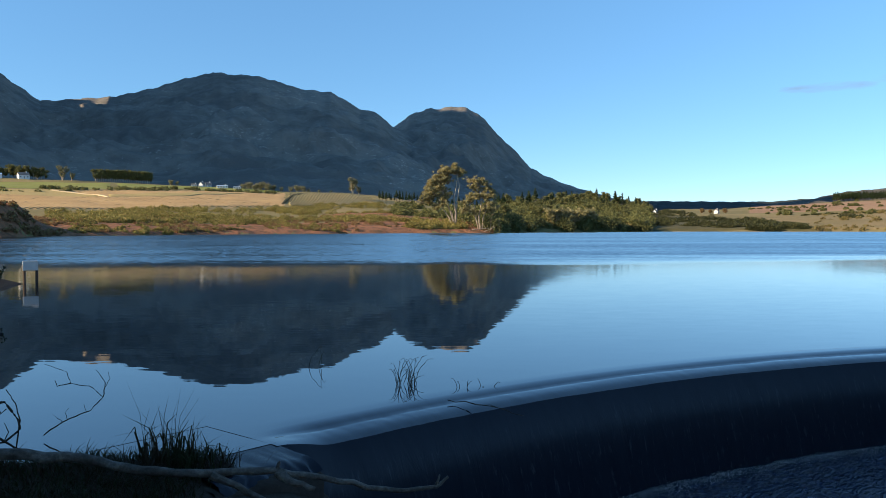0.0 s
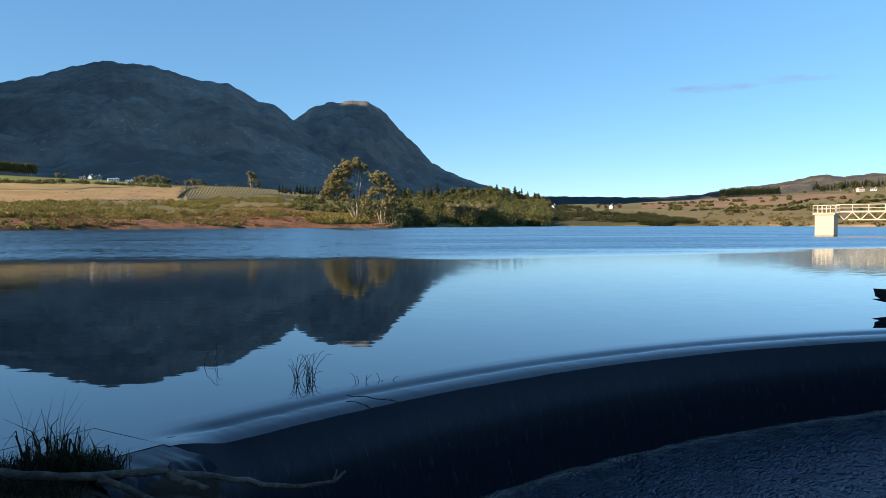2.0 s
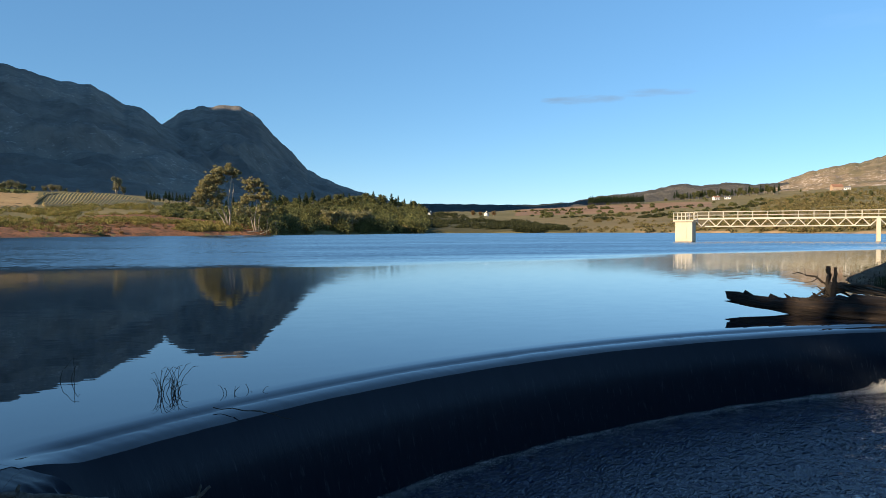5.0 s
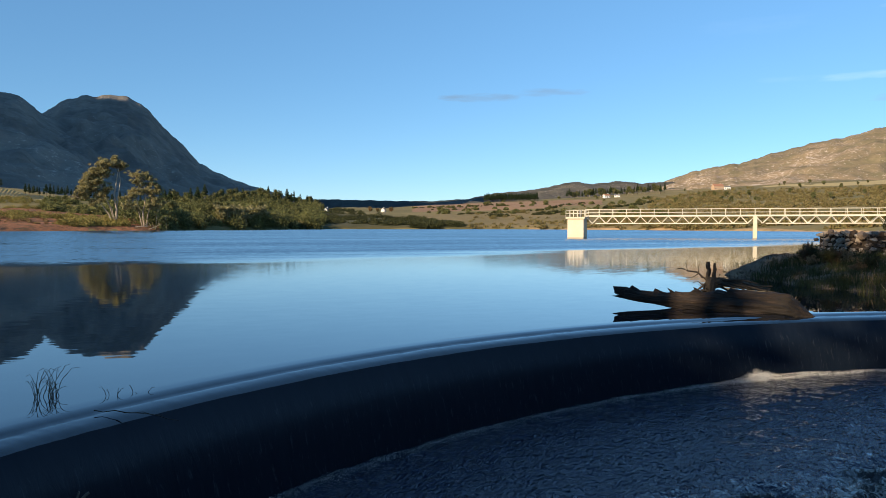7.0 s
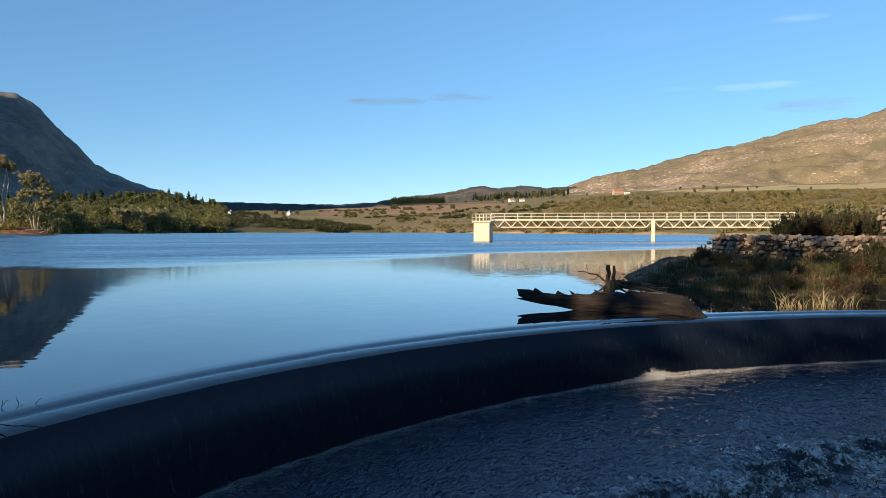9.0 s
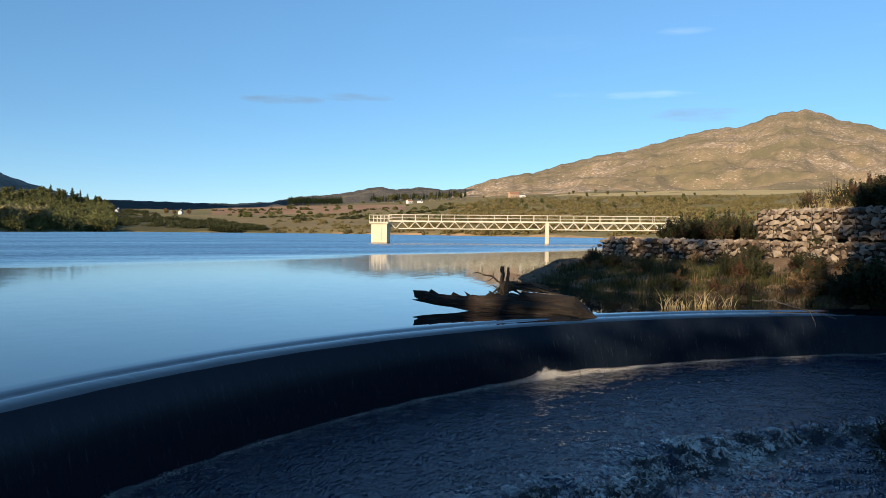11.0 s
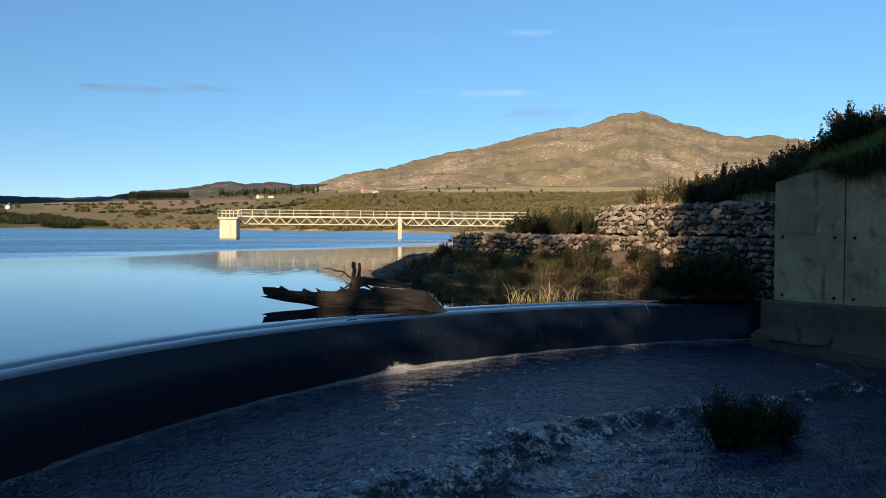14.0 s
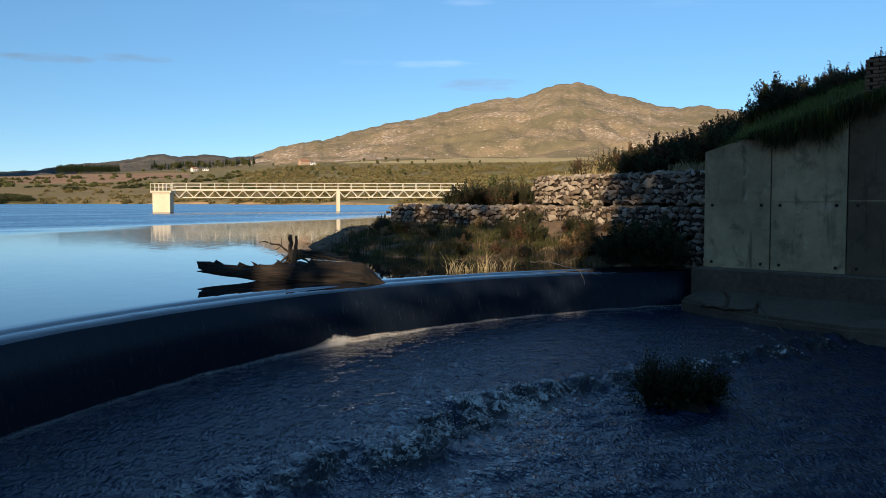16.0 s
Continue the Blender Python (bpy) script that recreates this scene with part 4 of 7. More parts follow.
R = np.random.RandomState(11)
s = scatter(1900, 25.3, -1.5, [(30, 0.34), (10, 0.36), (7.6, 0.2), (4, -0.1), (-1.5, -0.12)], [(30, 1.2), (10, 1.38), (7.6, 0.7), (4, 0.6), (-1.5, 0.3)], 21, 0.35)
s += scatter(420, 11.5, 1.0, [(11.5, 1.1), (7.6, 1.0), (1, 1.0)], [(11.5, 1.5), (7.6, 1.55), (4, 1.65), (1, 1.4)], 26, 0.2)
bushes("shore_scrub", s, R.choice([0.6, 0.9, 1.4, 2.0, 2.8], len(s), p=[0.2, 0.3, 0.27, 0.16, 0.07]), 190000, 0.42, M["scrub_leaf"], "yellow-green scrub on the red shore bank", seed=2)
s = scatter(1000, 29, -3, [(30, -0.36), (10, -0.25), (-3, -0.15)], [(30, 0.7), (10, 0.8), (4, 1.2), (-3, 0.4)], 22, 0.3)
bushes("dry_bank_scrub", s, R.uniform(0.4, 1.2, len(s)), 80000, 0.4, M["dry_scrub"], "russet dry brush on the eroded bank", seed=12)
s = scatter(500, 28, 11, [(28, 2.3), (11, 2.45)], [(28, 2.5), (11, 2.6)], 23, 0.9)
bushes("field_hedges", s[:160], R.uniform(1.0, 3.0, 160), 9000, 1.0, M["wood_leaf"], "dark hedges between the fields", seed=3)
s = scatter(210, 3.6, -3.0, [(3.6, 0.95), (1, 0.7), (-3, 0.2)], [(3.6, 1.75), (0, 1.65), (-3, 1.35)], 41, 0.15)
bushes("slope_thicket", s, R.choice([1.2, 1.9, 2.8, 3.8], len(s)), 40000, 0.75, M["wood_mix"], "dark bushes on the slope behind the old gums", seed=24)
s = scatter(260, 24, 7, [(24, -0.30), (7, -0.22)], [(24, 0.35), (7, 0.35)], 43, 0.6)
bushes("bank_brush", s, R.uniform(0.5, 1.3, len(s)), 16000, 0.42, M["scrub_leaf"], "patches of green brush low on the red bank", seed=25)
# woodland right of the big gum trees
s = scatter(430, -2.5, -14.0, [(-2.5, -0.15), (-14, -0.18)], [(-2.5, 1.3), (-8, 1.65), (-11, 1.55), (-14, 1.1)], 25, 0.0)
bushes("woodland", s, R.choice([1.8, 2.8, 4.0, 5.2, 6.4], len(s)), 220000, 0.62, M["wood_mix"], "dense mixed green woodland on the shore", "woodland", 0.95, seed=4)
s = scatter(1500, -11.5, -23.5, [(-11.5, -0.19), (-23.5, -0.19)], [(-11.5, 1.25), (-16, 0.95), (-19, 0.6), (-23.5, 0.0)], 27, 0.05)
bushes("low_woodland", s, R.choice([0.9, 1.4, 2.0, 3.2], len(s)), 120000, 0.6, M["thicket"], "low dark thicket on the far shore", "woodland", 0.8, seed=5)
s = scatter(110, -20, -38, [(-20, 0.9), (-38, 0.4)], [(-20, 1.2), (-30, 1.95), (-38, 2.1)], 29, 0.9)
bushes("field_scrub", s, R.uniform(1.5, 3.4, len(s)), 26000, 1.3, M["wood_leaf"], "dark bushes scattered along field edges", seed=6)
R2 = np.random.RandomState(61)
for row, big in (([(-23.2, 0.77), (-26.8, 0.97), (-29.5, 1.24), (-31.8, 1.58)], 1.5), ([(-20.3, 1.15), (-23.3, 1.27), (-26.0, 1.45)], 1.1), ([(-25.4, 0.55), (-26.6, 0.6)], 2.4), ([(-28.2, 0.7), (-30.6, 0.85)], 2.2), ([(-33, 1.2), (-36.5, 1.5)], 1.9)):
    a = np.sort(R2.uniform(row[-1][0], row[0][0], int(abs(row[-1][0] - row[0][0]) * 13)))
    e = np.interp(a, *zip(*sorted(row))) + R2.normal(0, 0.02, len(a))
    r = along(a, e)
    x, y = plan(a, r)
    bushes("hedgerow", list(zip(x, y, land_z(a, r))), big * R2.uniform(0.5, 1.2, len(a)), 110 * len(a), 0.8, M["thicket"], "dark hedgerow across the dry fields", seed=33)
s = scatter(260, -24, -36, [(-24, -0.15), (-36, -0.18)], [(-24, 0.8), (-36, 1.6)], 30, 0.9) + scatter(4200, -33, -64, [(-33, -0.19), (-64, -0.2)], [(-33, 0.35), (-36, 1.1), (-40, 2.2), (-50, 2.35), (-64, 2.4)], 31, 0.3)
bushes("hill_scrub", s, R.choice([0.7, 1.1, 1.5, 2.1, 3.0], len(s), p=[0.30, 0.32, 0.24, 0.11, 0.03]), 230000, 0.7, M["hill_scrub"], "sunlit olive scrub on the valley floor", seed=7)

s = scatter(2600, -36, -62, [(-36, 1.0), (-62, 1.2)], [(-36, 1.9), (-42, 2.4), (-62, 2.55)], 37, 0.5)
bushes("upland_scrub", s, R.uniform(1.0, 3.0, len(s)), 90000, 0.9, M["hill_scrub"], "olive scrub scattered below the mountain", seed=17)


# ---------------------------------------------------------------- trees
def limb(rng, a, d, length, r0, r1, bends=4, wander=0.25):
    pts, p, d = [Vector(a)], Vector(a), Vector(d).normalized()
    for _ in range(bends):
        d = (d + Vector((rng.uniform(-1, 1), rng.uniform(-1, 1), rng.uniform(-0.4, 0.6))) * wander).normalized()
        p = p + d * (length / bends)
        pts.append(p.copy())
    radii = [r0 + (r1 - r0) * i / bends for i in range(bends + 1)]
    return pts, radii, d


def tree_meshes(kind, height, spread_r, seed, leaf, leaf_count, leaf_size, bark, stems=1, bare=0.35, lean=0.0):
    """A trunk mesh with limbs, and a crown mesh of leaves in clumps round the limbs' ends."""
    rng = random.Random(seed)
    wood, cen, rad = [], [], []
    for s in range(stems):
        d = Vector((rng.uniform(-0.2, 0.2) + lean * (s - (stems - 1) / 2), rng.uniform(-0.2, 0.2), 1))
        h = height * rng.uniform(0.55, 0.68)
        pts, radii, d = limb(rng, (rng.uniform(-0.3, 0.3) * (stems > 1), rng.uniform(-0.3, 0.3) * (stems > 1), -0.3), d, h, height * 0.026, height * 0.012, 6, 0.10)
        wood.append(tube(pts, radii, 7))
        for k in range(9):
            i = min(len(pts) - 1, int(len(pts) * (bare + (1 - bare) * k / 9)))
            a = rng.uniform(0, 2 * math.pi)
            reach = spread_r * rng.uniform(0.55, 1.0)
            dd = Vector((math.cos(a), math.sin(a), rng.uniform(0.35, 1.3)))
            p2, r2, d2 = limb(rng, pts[i], dd, reach, radii[i] * 0.55, 0.03, 4, 0.3)
            wood.append(tube(p2, r2, 5))
            for q in p2[2:]:
                cen.append(q + Vector((rng.uniform(-1, 1), rng.uniform(-1, 1), rng.uniform(0, 1))) * spread_r * 0.12)
                rad.append(spread_r * rng.uniform(0.16, 0.34))
        for k in range(4):
            cen.append(pts[-1] + Vector((rng.uniform(-1, 1), rng.uniform(-1, 1), rng.uniform(0.0, 1.2))) * spread_r * 0.4)
            rad.append(spread_r * rng.uniform(0.22, 0.38))
    vs, fs = join(wood)
    top = max(c[2] + r * 0.7 for c, r in zip(cen, rad))
    k = height / top
    trunk = mesh_of(kind + "_trunk", [Vector(v) * k for v in vs], fs, bark, True)
    lv, lf = leaves([c * k for c in cen], np.array(rad) * k, leaf_count, leaf_size, seed)
    return trunk, fast_mesh(kind + "_crown", lv, lf, leaf)


def pine_meshes(height, wide, seed, leaf_count, leaf_size, leaf, low=0.25):
    """A pine: a straight mast and tiers of needle clumps that narrow upwards."""
    rng = random.Random(seed)
    pts, radii, _ = limb(rng, (0, 0, -0.4), (0, 0, 1), height * 0.98, height * 0.02, 0.05, 6, 0.03)
    wood, cen, rad = [tube(pts, radii, 6)], [], []
    for k in range(26):
        t = low + (1 - low) * k / 26
        a, reach = k * 2.4 + rng.uniform(-0.4, 0.4), wide * (1.05 - t) ** 0.7 * rng.uniform(0.6, 1.0)
        p = Vector((0, 0, height * t))
        q = p + Vector((math.cos(a) * reach, math.sin(a) * reach, reach * rng.uniform(0.05, 0.45)))
        wood.append(tube([p, q], [height * 0.006, 0.03], 4))
        for f in (0.5, 0.9):
            cen.append(p.lerp(q, f))
            rad.append(wide * rng.uniform(0.16, 0.3) * (1.15 - t))
    vs, fs = join(wood)
    lv, lf = leaves(cen, rad, leaf_count, leaf_size, seed, 0.7)
    return mesh_of("pine_trunk", vs, fs, M["bark_dark"], True), fast_mesh("pine_crown", lv, lf, leaf)


def plant_tree(name, meshes, m, label, group="", category="tree"):
    ob = thing(name, label, category, group)
    child("trunk", meshes[0], ob)
    child("crown", meshes[1], ob)
    ob.matrix_basis = m
    return ob


def sized(az, r, k, turn, sink=0.2):
    x, y, z = place(az, r, sink)
    return pose(x, y, z, 0, 0, turn) @ Matrix.Diagonal((k, k, k, 1))


def gum_tree(name, foot, masts, label, seed, leaf_n, leaf_size):
    """A big old gum: each mast is its points and thickness, with leaf clumps listed as (along, side, depth, radius) round its top."""
    rng = random.Random(seed)
    wood, cen, rad = [], [], []
    for pts, thick, clumps in masts:
        n = len(pts)
        fine = []
        for i in range(n - 1):
            a, b = Vector(pts[i]), Vector(pts[i + 1])
            for t in (0, 0.5):
                fine.append(a.lerp(b, t) + Vector((rng.uniform(-1, 1), rng.uniform(-1, 1), 0)) * (0.25 if i + t > 0 else 0))
        fine.append(Vector(pts[-1]))
        wood.append(tube(fine, [thick * 0.85 * (1 - 0.75 * i / (len(fine) - 1)) for i in range(len(fine))], 7))
        for c in clumps:
            c_at, r = Vector(c[:3]), c[3]
            near = min(fine[len(fine) // 3:], key=lambda q: (q - c_at + Vector((0, 0, 2))).length)
            bend = near.lerp(c_at, 0.5) + Vector((rng.uniform(-0.6, 0.6), rng.uniform(-0.6, 0.6), -0.5))
            wood.append(tube([near, bend, c_at], [thick * 0.32, thick * 0.22, 0.06], 5))
            for _ in range(26):
                q = Vector((rng.gauss(0, 0.75), rng.gauss(0, 0.75), rng.gauss(-0.1, 0.42))) * r * 1.15
                cen.append(c_at + q)
                rad.append(r * rng.uniform(0.22, 0.55))
                if rng.random() < 0.45:
                    wood.append(tube([c_at + Vector((0, 0, -r * 0.8)), c_at + q * 0.5 + Vector((0, 0, -r * 0.2)), c_at + q], [0.10, 0.07, 0.03], 4))
    ob = thing(name, label, "tree", "old gum trees")
    vs, fs = join(wood)
    child("trunk", mesh_of("gum_trunk", vs, fs, M["bark_gum"], True), ob)
    lv, lf = leaves(cen, rad, leaf_n, leaf_size, seed, 0.6, 2.2, 0.5)
    child("crown", fast_mesh("gum_crown", lv, lf, M["gum_leaf"]), ob)
    ob.matrix_basis = pose(*foot, 0, 0, 0)
    return ob


# local x runs to the right as seen across the lake, z up
gum_tree("gum_tree", place(-0.85, 445, 0.3), [
    ([(0, 0, 0), (0.2, 0, 8), (-0.6, 0, 16), (0.2, 0.5, 22), (1.4, 0, 28)], 0.75, [(0.5, 0, 31, 2.6), (3, 0.5, 29.5, 1.8), (-2, 1, 31.5, 2.4), (-4.5, 0, 30.5, 2.4)]),
    ([(-0.2, 0.3, 7), (1.4, 0.6, 15), (2.2, 0.3, 22), (1.6, 0.5, 27)], 0.45, [(2.4, 1, 29, 1.6)]),
    ([(-0.8, 0, 0), (-3.5, 0, 5.5), (-7.5, 0.5, 11), (-10.5, 0, 16)], 0.5, [(-13, 0, 18, 2.2), (-15.5, 0.5, 17, 2.2), (-16.5, 0, 14.5, 1.7), (-11, 1, 20, 2.4), (-13.5, 0, 21.5, 2.2), (-14, 1, 14.5, 1.8)]),
    ([(-0.6, 0.4, 1), (-3, 1, 9), (-6, 0.5, 16), (-7, 1, 23)], 0.5, [(-8.5, 0, 26, 2.6), (-10.5, 1, 24, 2.6), (-6, 0.4, 28.5, 2.6), (-12, 0, 22.5, 2.0), (-8, 1, 21, 2.0), (-4, 0, 25, 1.8)]),
    ([(-0.3, -0.4, 2), (-1.8, -0.5, 8), (-4.5, -0.2, 13)], 0.32, [(-6, -0.5, 15.5, 2.0), (-8.2, 0, 13, 1.8), (-5, 0.5, 18, 1.8), (-10, 0, 11, 1.5)]),
], "tall old gum tree with pale forked trunks and a thin crown", 3, 26000, 0.36)
gum_tree("gum_tree", place(-2.55, 437, 0.3), [
    ([(0, 0, 0), (-0.6, 0, 8), (0.4, 0, 15), (0, 0, 23)], 0.6, [(-1, 0, 26.5, 2.0), (-4, 0.5, 26.5, 1.7), (2.4, 0, 25, 2.0), (4.5, 0.5, 22.5, 1.6), (-3, 0, 23.5, 1.6), (1.5, 1, 21.5, 1.8), (5.6, 0, 18, 1.8), (7, 0, 20.5, 1.2)]),
    ([(1, 0.4, 0), (1.8, 0.2, 7), (3.4, 0, 13), (4.5, 0, 17)], 0.45, [(5, 0, 15, 2.0), (6.5, 0.5, 12.5, 1.9), (3, 0, 18, 1.8), (4.5, 1, 10.5, 1.8), (2, -0.5, 12, 1.7)]),
    ([(-0.8, 0.3, 0), (-2.2, 0, 6), (-3.2, 0.4, 12), (-4, 0, 16)], 0.4, [(-5, 0, 16.5, 2.1), (-7, 0.4, 15, 1.9), (-3, 0, 18.5, 1.9), (-5.5, 0, 11.5, 1.8), (-8.5, 0, 11, 1.6), (-2, 0.5, 9.5, 1.6)]),
], "smaller gum tree with several pale stems and drooping leaves", 8, 21000, 0.36)

s = scatter(150, -3, -13, [(-3, -0.1), (-13, -0.1)], [(-3, 0.9), (-13, 0.9)], 33, 0.0)
bushes("light_woodland", s, R.uniform(1.6, 3.6, len(s)), 45000, 0.7, M["hill_scrub"], "paler olive bushes at the woodland's edge", "woodland", 0.95, seed=14)
# dead timber under the gums
for k, (a, r, L, turn, rise, th) in enumerate([(-2.0, 432, 9, 10, 4, 0.28), (-2.8, 433, 7, -14, 16, 0.22), (-3.2, 436, 11, 74, 76, 0.16), (-3.9, 440, 8, 95, 82, 0.13)]):
    rng = random.Random(60 + k)
    pts, radii, _ = limb(rng, (0, 0, 0), (math.cos(radians(turn)) * math.cos(radians(rise)), 0.2, math.sin(radians(rise))), L, th, 0.05, 5, 0.12)
    vs, fs = join([tube(pts, radii, 6)] + [tube(*limb(rng, pts[i], (rng.uniform(-1, 1), 0.3, 0.8), L * 0.3, th * 0.4, 0.03, 3, 0.3)[:2], 5) for i in (2, 3, 4)])
    ob = tagged(new("dead_tree", mesh_of("dead_tree", vs, fs, M["bark_gum"], True)), "bleached dead tree trunk on the shore", "dead tree", "dead timber")
    ob.matrix_basis = pose(*place(a, r, -0.3))

pines = [pine_meshes(14, 2.5 + 0.5 * i, 70 + i, 1700, 0.5, M["pine_leaf"], 0.22 + 0.1 * i) for i in range(3)]
mixed_trees = [tree_meshes("wood_tree", 12, 4.0, 80 + i, M["wood_leaf"], 1300, 0.65, M["bark_gum"], 1 + i % 2) for i in range(3)]
rng = random.Random(12)
for i in range(100):
    a = -3.6 - 10.4 * (i + rng.random()) / 100
    r = along(a, smooth_table(RISE, a) - (rng.uniform(0.02, 0.35) if i % 2 else rng.uniform(0.3, 1.2)))
    k = rng.uniform(0.7, 1.25) * (1.0 if a > -12.6 else 0.85) * (1.0 if i % 2 else 0.8)
    is_pine = i % 4 == 1
    plant_tree("pine_tree" if is_pine else "wood_tree", (pines if is_pine else mixed_trees)[rng.randrange(3)], sized(a, r, k, rng.uniform(0, 360)), "dark pine on the wooded rise" if is_pine else "rounded dark tree on the wooded rise", "trees of the wooded rise")
saplings = [tree_meshes("sapling", 11, 3.0, 180 + i, M["gum_leaf"], 1100, 0.5, M["bark_gum"], 2, 0.5) for i in range(2)]
for i in range(13):
    a = -7.2 - 3.0 * (i + rng.random()) / 13
    plant_tree("gum_sapling", saplings[i % 2], sized(a, float(smooth_table(SHORE, a)) + 6 + rng.uniform(0, 8), rng.uniform(0.9, 1.25), rng.uniform(0, 360)), "slender pale-stemmed gum by the water", "young gums")
for i in range(56):      # pines low behind the gums
    a = 4.4 - 9 * (i + rng.random()) / 56
    plant_tree("pine_tree", pines[rng.randrange(3)], sized(a, 745 + rng.uniform(0, 60), rng.uniform(0.45, 0.85), rng.uniform(0, 360), 0.2), "small dark pine behind the old gums", "pines behind the gums")
for i in range(30):      # shelter belt above the fields
    a = 22.5 - 3.2 * i / 29
    plant_tree("shelter_tree", mixed_trees[i % 3], sized(a, 1035, rng.uniform(1.05, 1.2), rng.uniform(0, 360)), "tree of a clipped shelter belt above the vineyard", "shelter belt")
for i in range(16):
    a = 28.6 - 3.2 * i / 15
    plant_tree("shelter_tree", mixed_trees[i % 3], sized(a, 1045 + rng.uniform(-8, 8), rng.uniform(0.9, 1.35), rng.uniform(0, 360)), "tall tree beside the upper farm cottage", "trees by the cottage")
M["grove_leaf"] = foliage("grove_leaf", (0.10, 0.11, 0.065), (0.30, 0.29, 0.17), (0.28, 0.22, 0.13), 0.0)
groves = [tree_meshes("grove_tree", 9, 5.5, 280 + i, M["grove_leaf"], 1500, 0.55, M["bark_gum"], 3, 0.15) for i in range(3)]
talls = [tree_meshes("tall_tree", 14, 3.6, 290 + i, M["grove_leaf"], 1500, 0.55, M["bark_gum"], 2, 0.3) for i in range(2)]
for i, (a, r, k) in enumerate(((13.4, 1000, 0.75), (13.0, 1010, 1.0), (12.6, 990, 1.1), (12.2, 1005, 1.15), (11.8, 1000, 1.05), (11.4, 1010, 0.9), (10.9, 1000, 0.55), (10.3, 1000, 0.7), (9.9, 1005, 1.0), (9.5, 1000, 0.9), (9.1, 1000, 0.55), (17.6, 1015, 0.6), (18.0, 1015, 0.7), (8.4, 990, 0.4), (7.6, 960, 0.4))):
    plant_tree("farm_tree", groves[i % 3], sized(a, r, k, a * 77), "broad grey-green tree on the skyline of the fields", "trees by the farm")
for i, (a, r, k) in enumerate(((24.4, 1000, 1.2), (23.9, 1005, 0.7), (6.15, 930, 1.3), (5.75, 935, 0.8))):
    plant_tree("farm_tree", talls[i % 2], sized(a, r, k, a * 77), "tall grey-green tree standing over the fields", "trees by the farm")
russet_tree = tree_meshes("russet_tree", 7, 3.6, 88, M["dry_scrub"], 1500, 0.5, M["bark_gum"], 2)
for a, r, k in ((-17.2, 985, 1.0), (-17.7, 990, 0.8), (-18.6, 990, 1.0)):
    plant_tree("russet_tree", russet_tree, sized(a, r, k, a * 50), "round leafless russet tree beside a cottage", "russet trees")
rng = random.Random(31)
for i in range(64):      # plantation and wind-breaks on the right-hand plain
    a = -25.0 - 3.6 * (i + rng.random()) / 64
    plant_tree("plantation_pine", pines[i % 3], sized(a, 1330 + rng.uniform(0, 40), rng.uniform(0.85, 1.1), rng.uniform(0, 360)), "dark plantation pine in a dense block", "plantation")
for i in range(44):
    a = -30.5 - 6.5 * (i + rng.random()) / 44
    plant_tree("windbreak_tree", (pines + mixed_trees)[i % 6], sized(a, 1400 + rng.uniform(-40, 60), rng.uniform(0.8, 1.25), rng.uniform(0, 360)), "dark tree in a windbreak across the plain", "windbreak")
for i in range(34):
    a = -37.5 - 15 * (i + rng.random()) / 34
    plant_tree("valley_tree", mixed_trees[i % 3], sized(a, 1050 + rng.uniform(-250, 350), rng.uniform(0.4, 0.75), rng.uniform(0, 360)), "round bushy tree on the valley floor", "valley trees")


# ---------------------------------------------------------------- farm buildings
M["roof_blue"] = rough_matter("roof_blue", [(0.3, (0.25, 0.36, 0.48)), (0.7, (0.36, 0.47, 0.58))], 0.6, 6, 0.6, 0.1, 0.02)
M["brick_pale"] = rough_matter("brick_pale", [(0.3, (0.40, 0.27, 0.18)), (0.7, (0.55, 0.40, 0.28))], 0.6, 6, 0.9, 0.2, 0.02)
M["brick_red"] = rough_matter("brick_red", [(0.3, (0.26, 0.13, 0.08)), (0.7, (0.40, 0.22, 0.14))], 0.6, 6, 0.9, 0.2, 0.02)
M["glass_dark"] = material("glass_dark")[0]
gp = M["glass_dark"].node_tree.nodes["Principled BSDF"]
gp.inputs["Base Color"].default_value, gp.inputs["Roughness"].default_value = (0.02, 0.025, 0.03, 1), 0.08


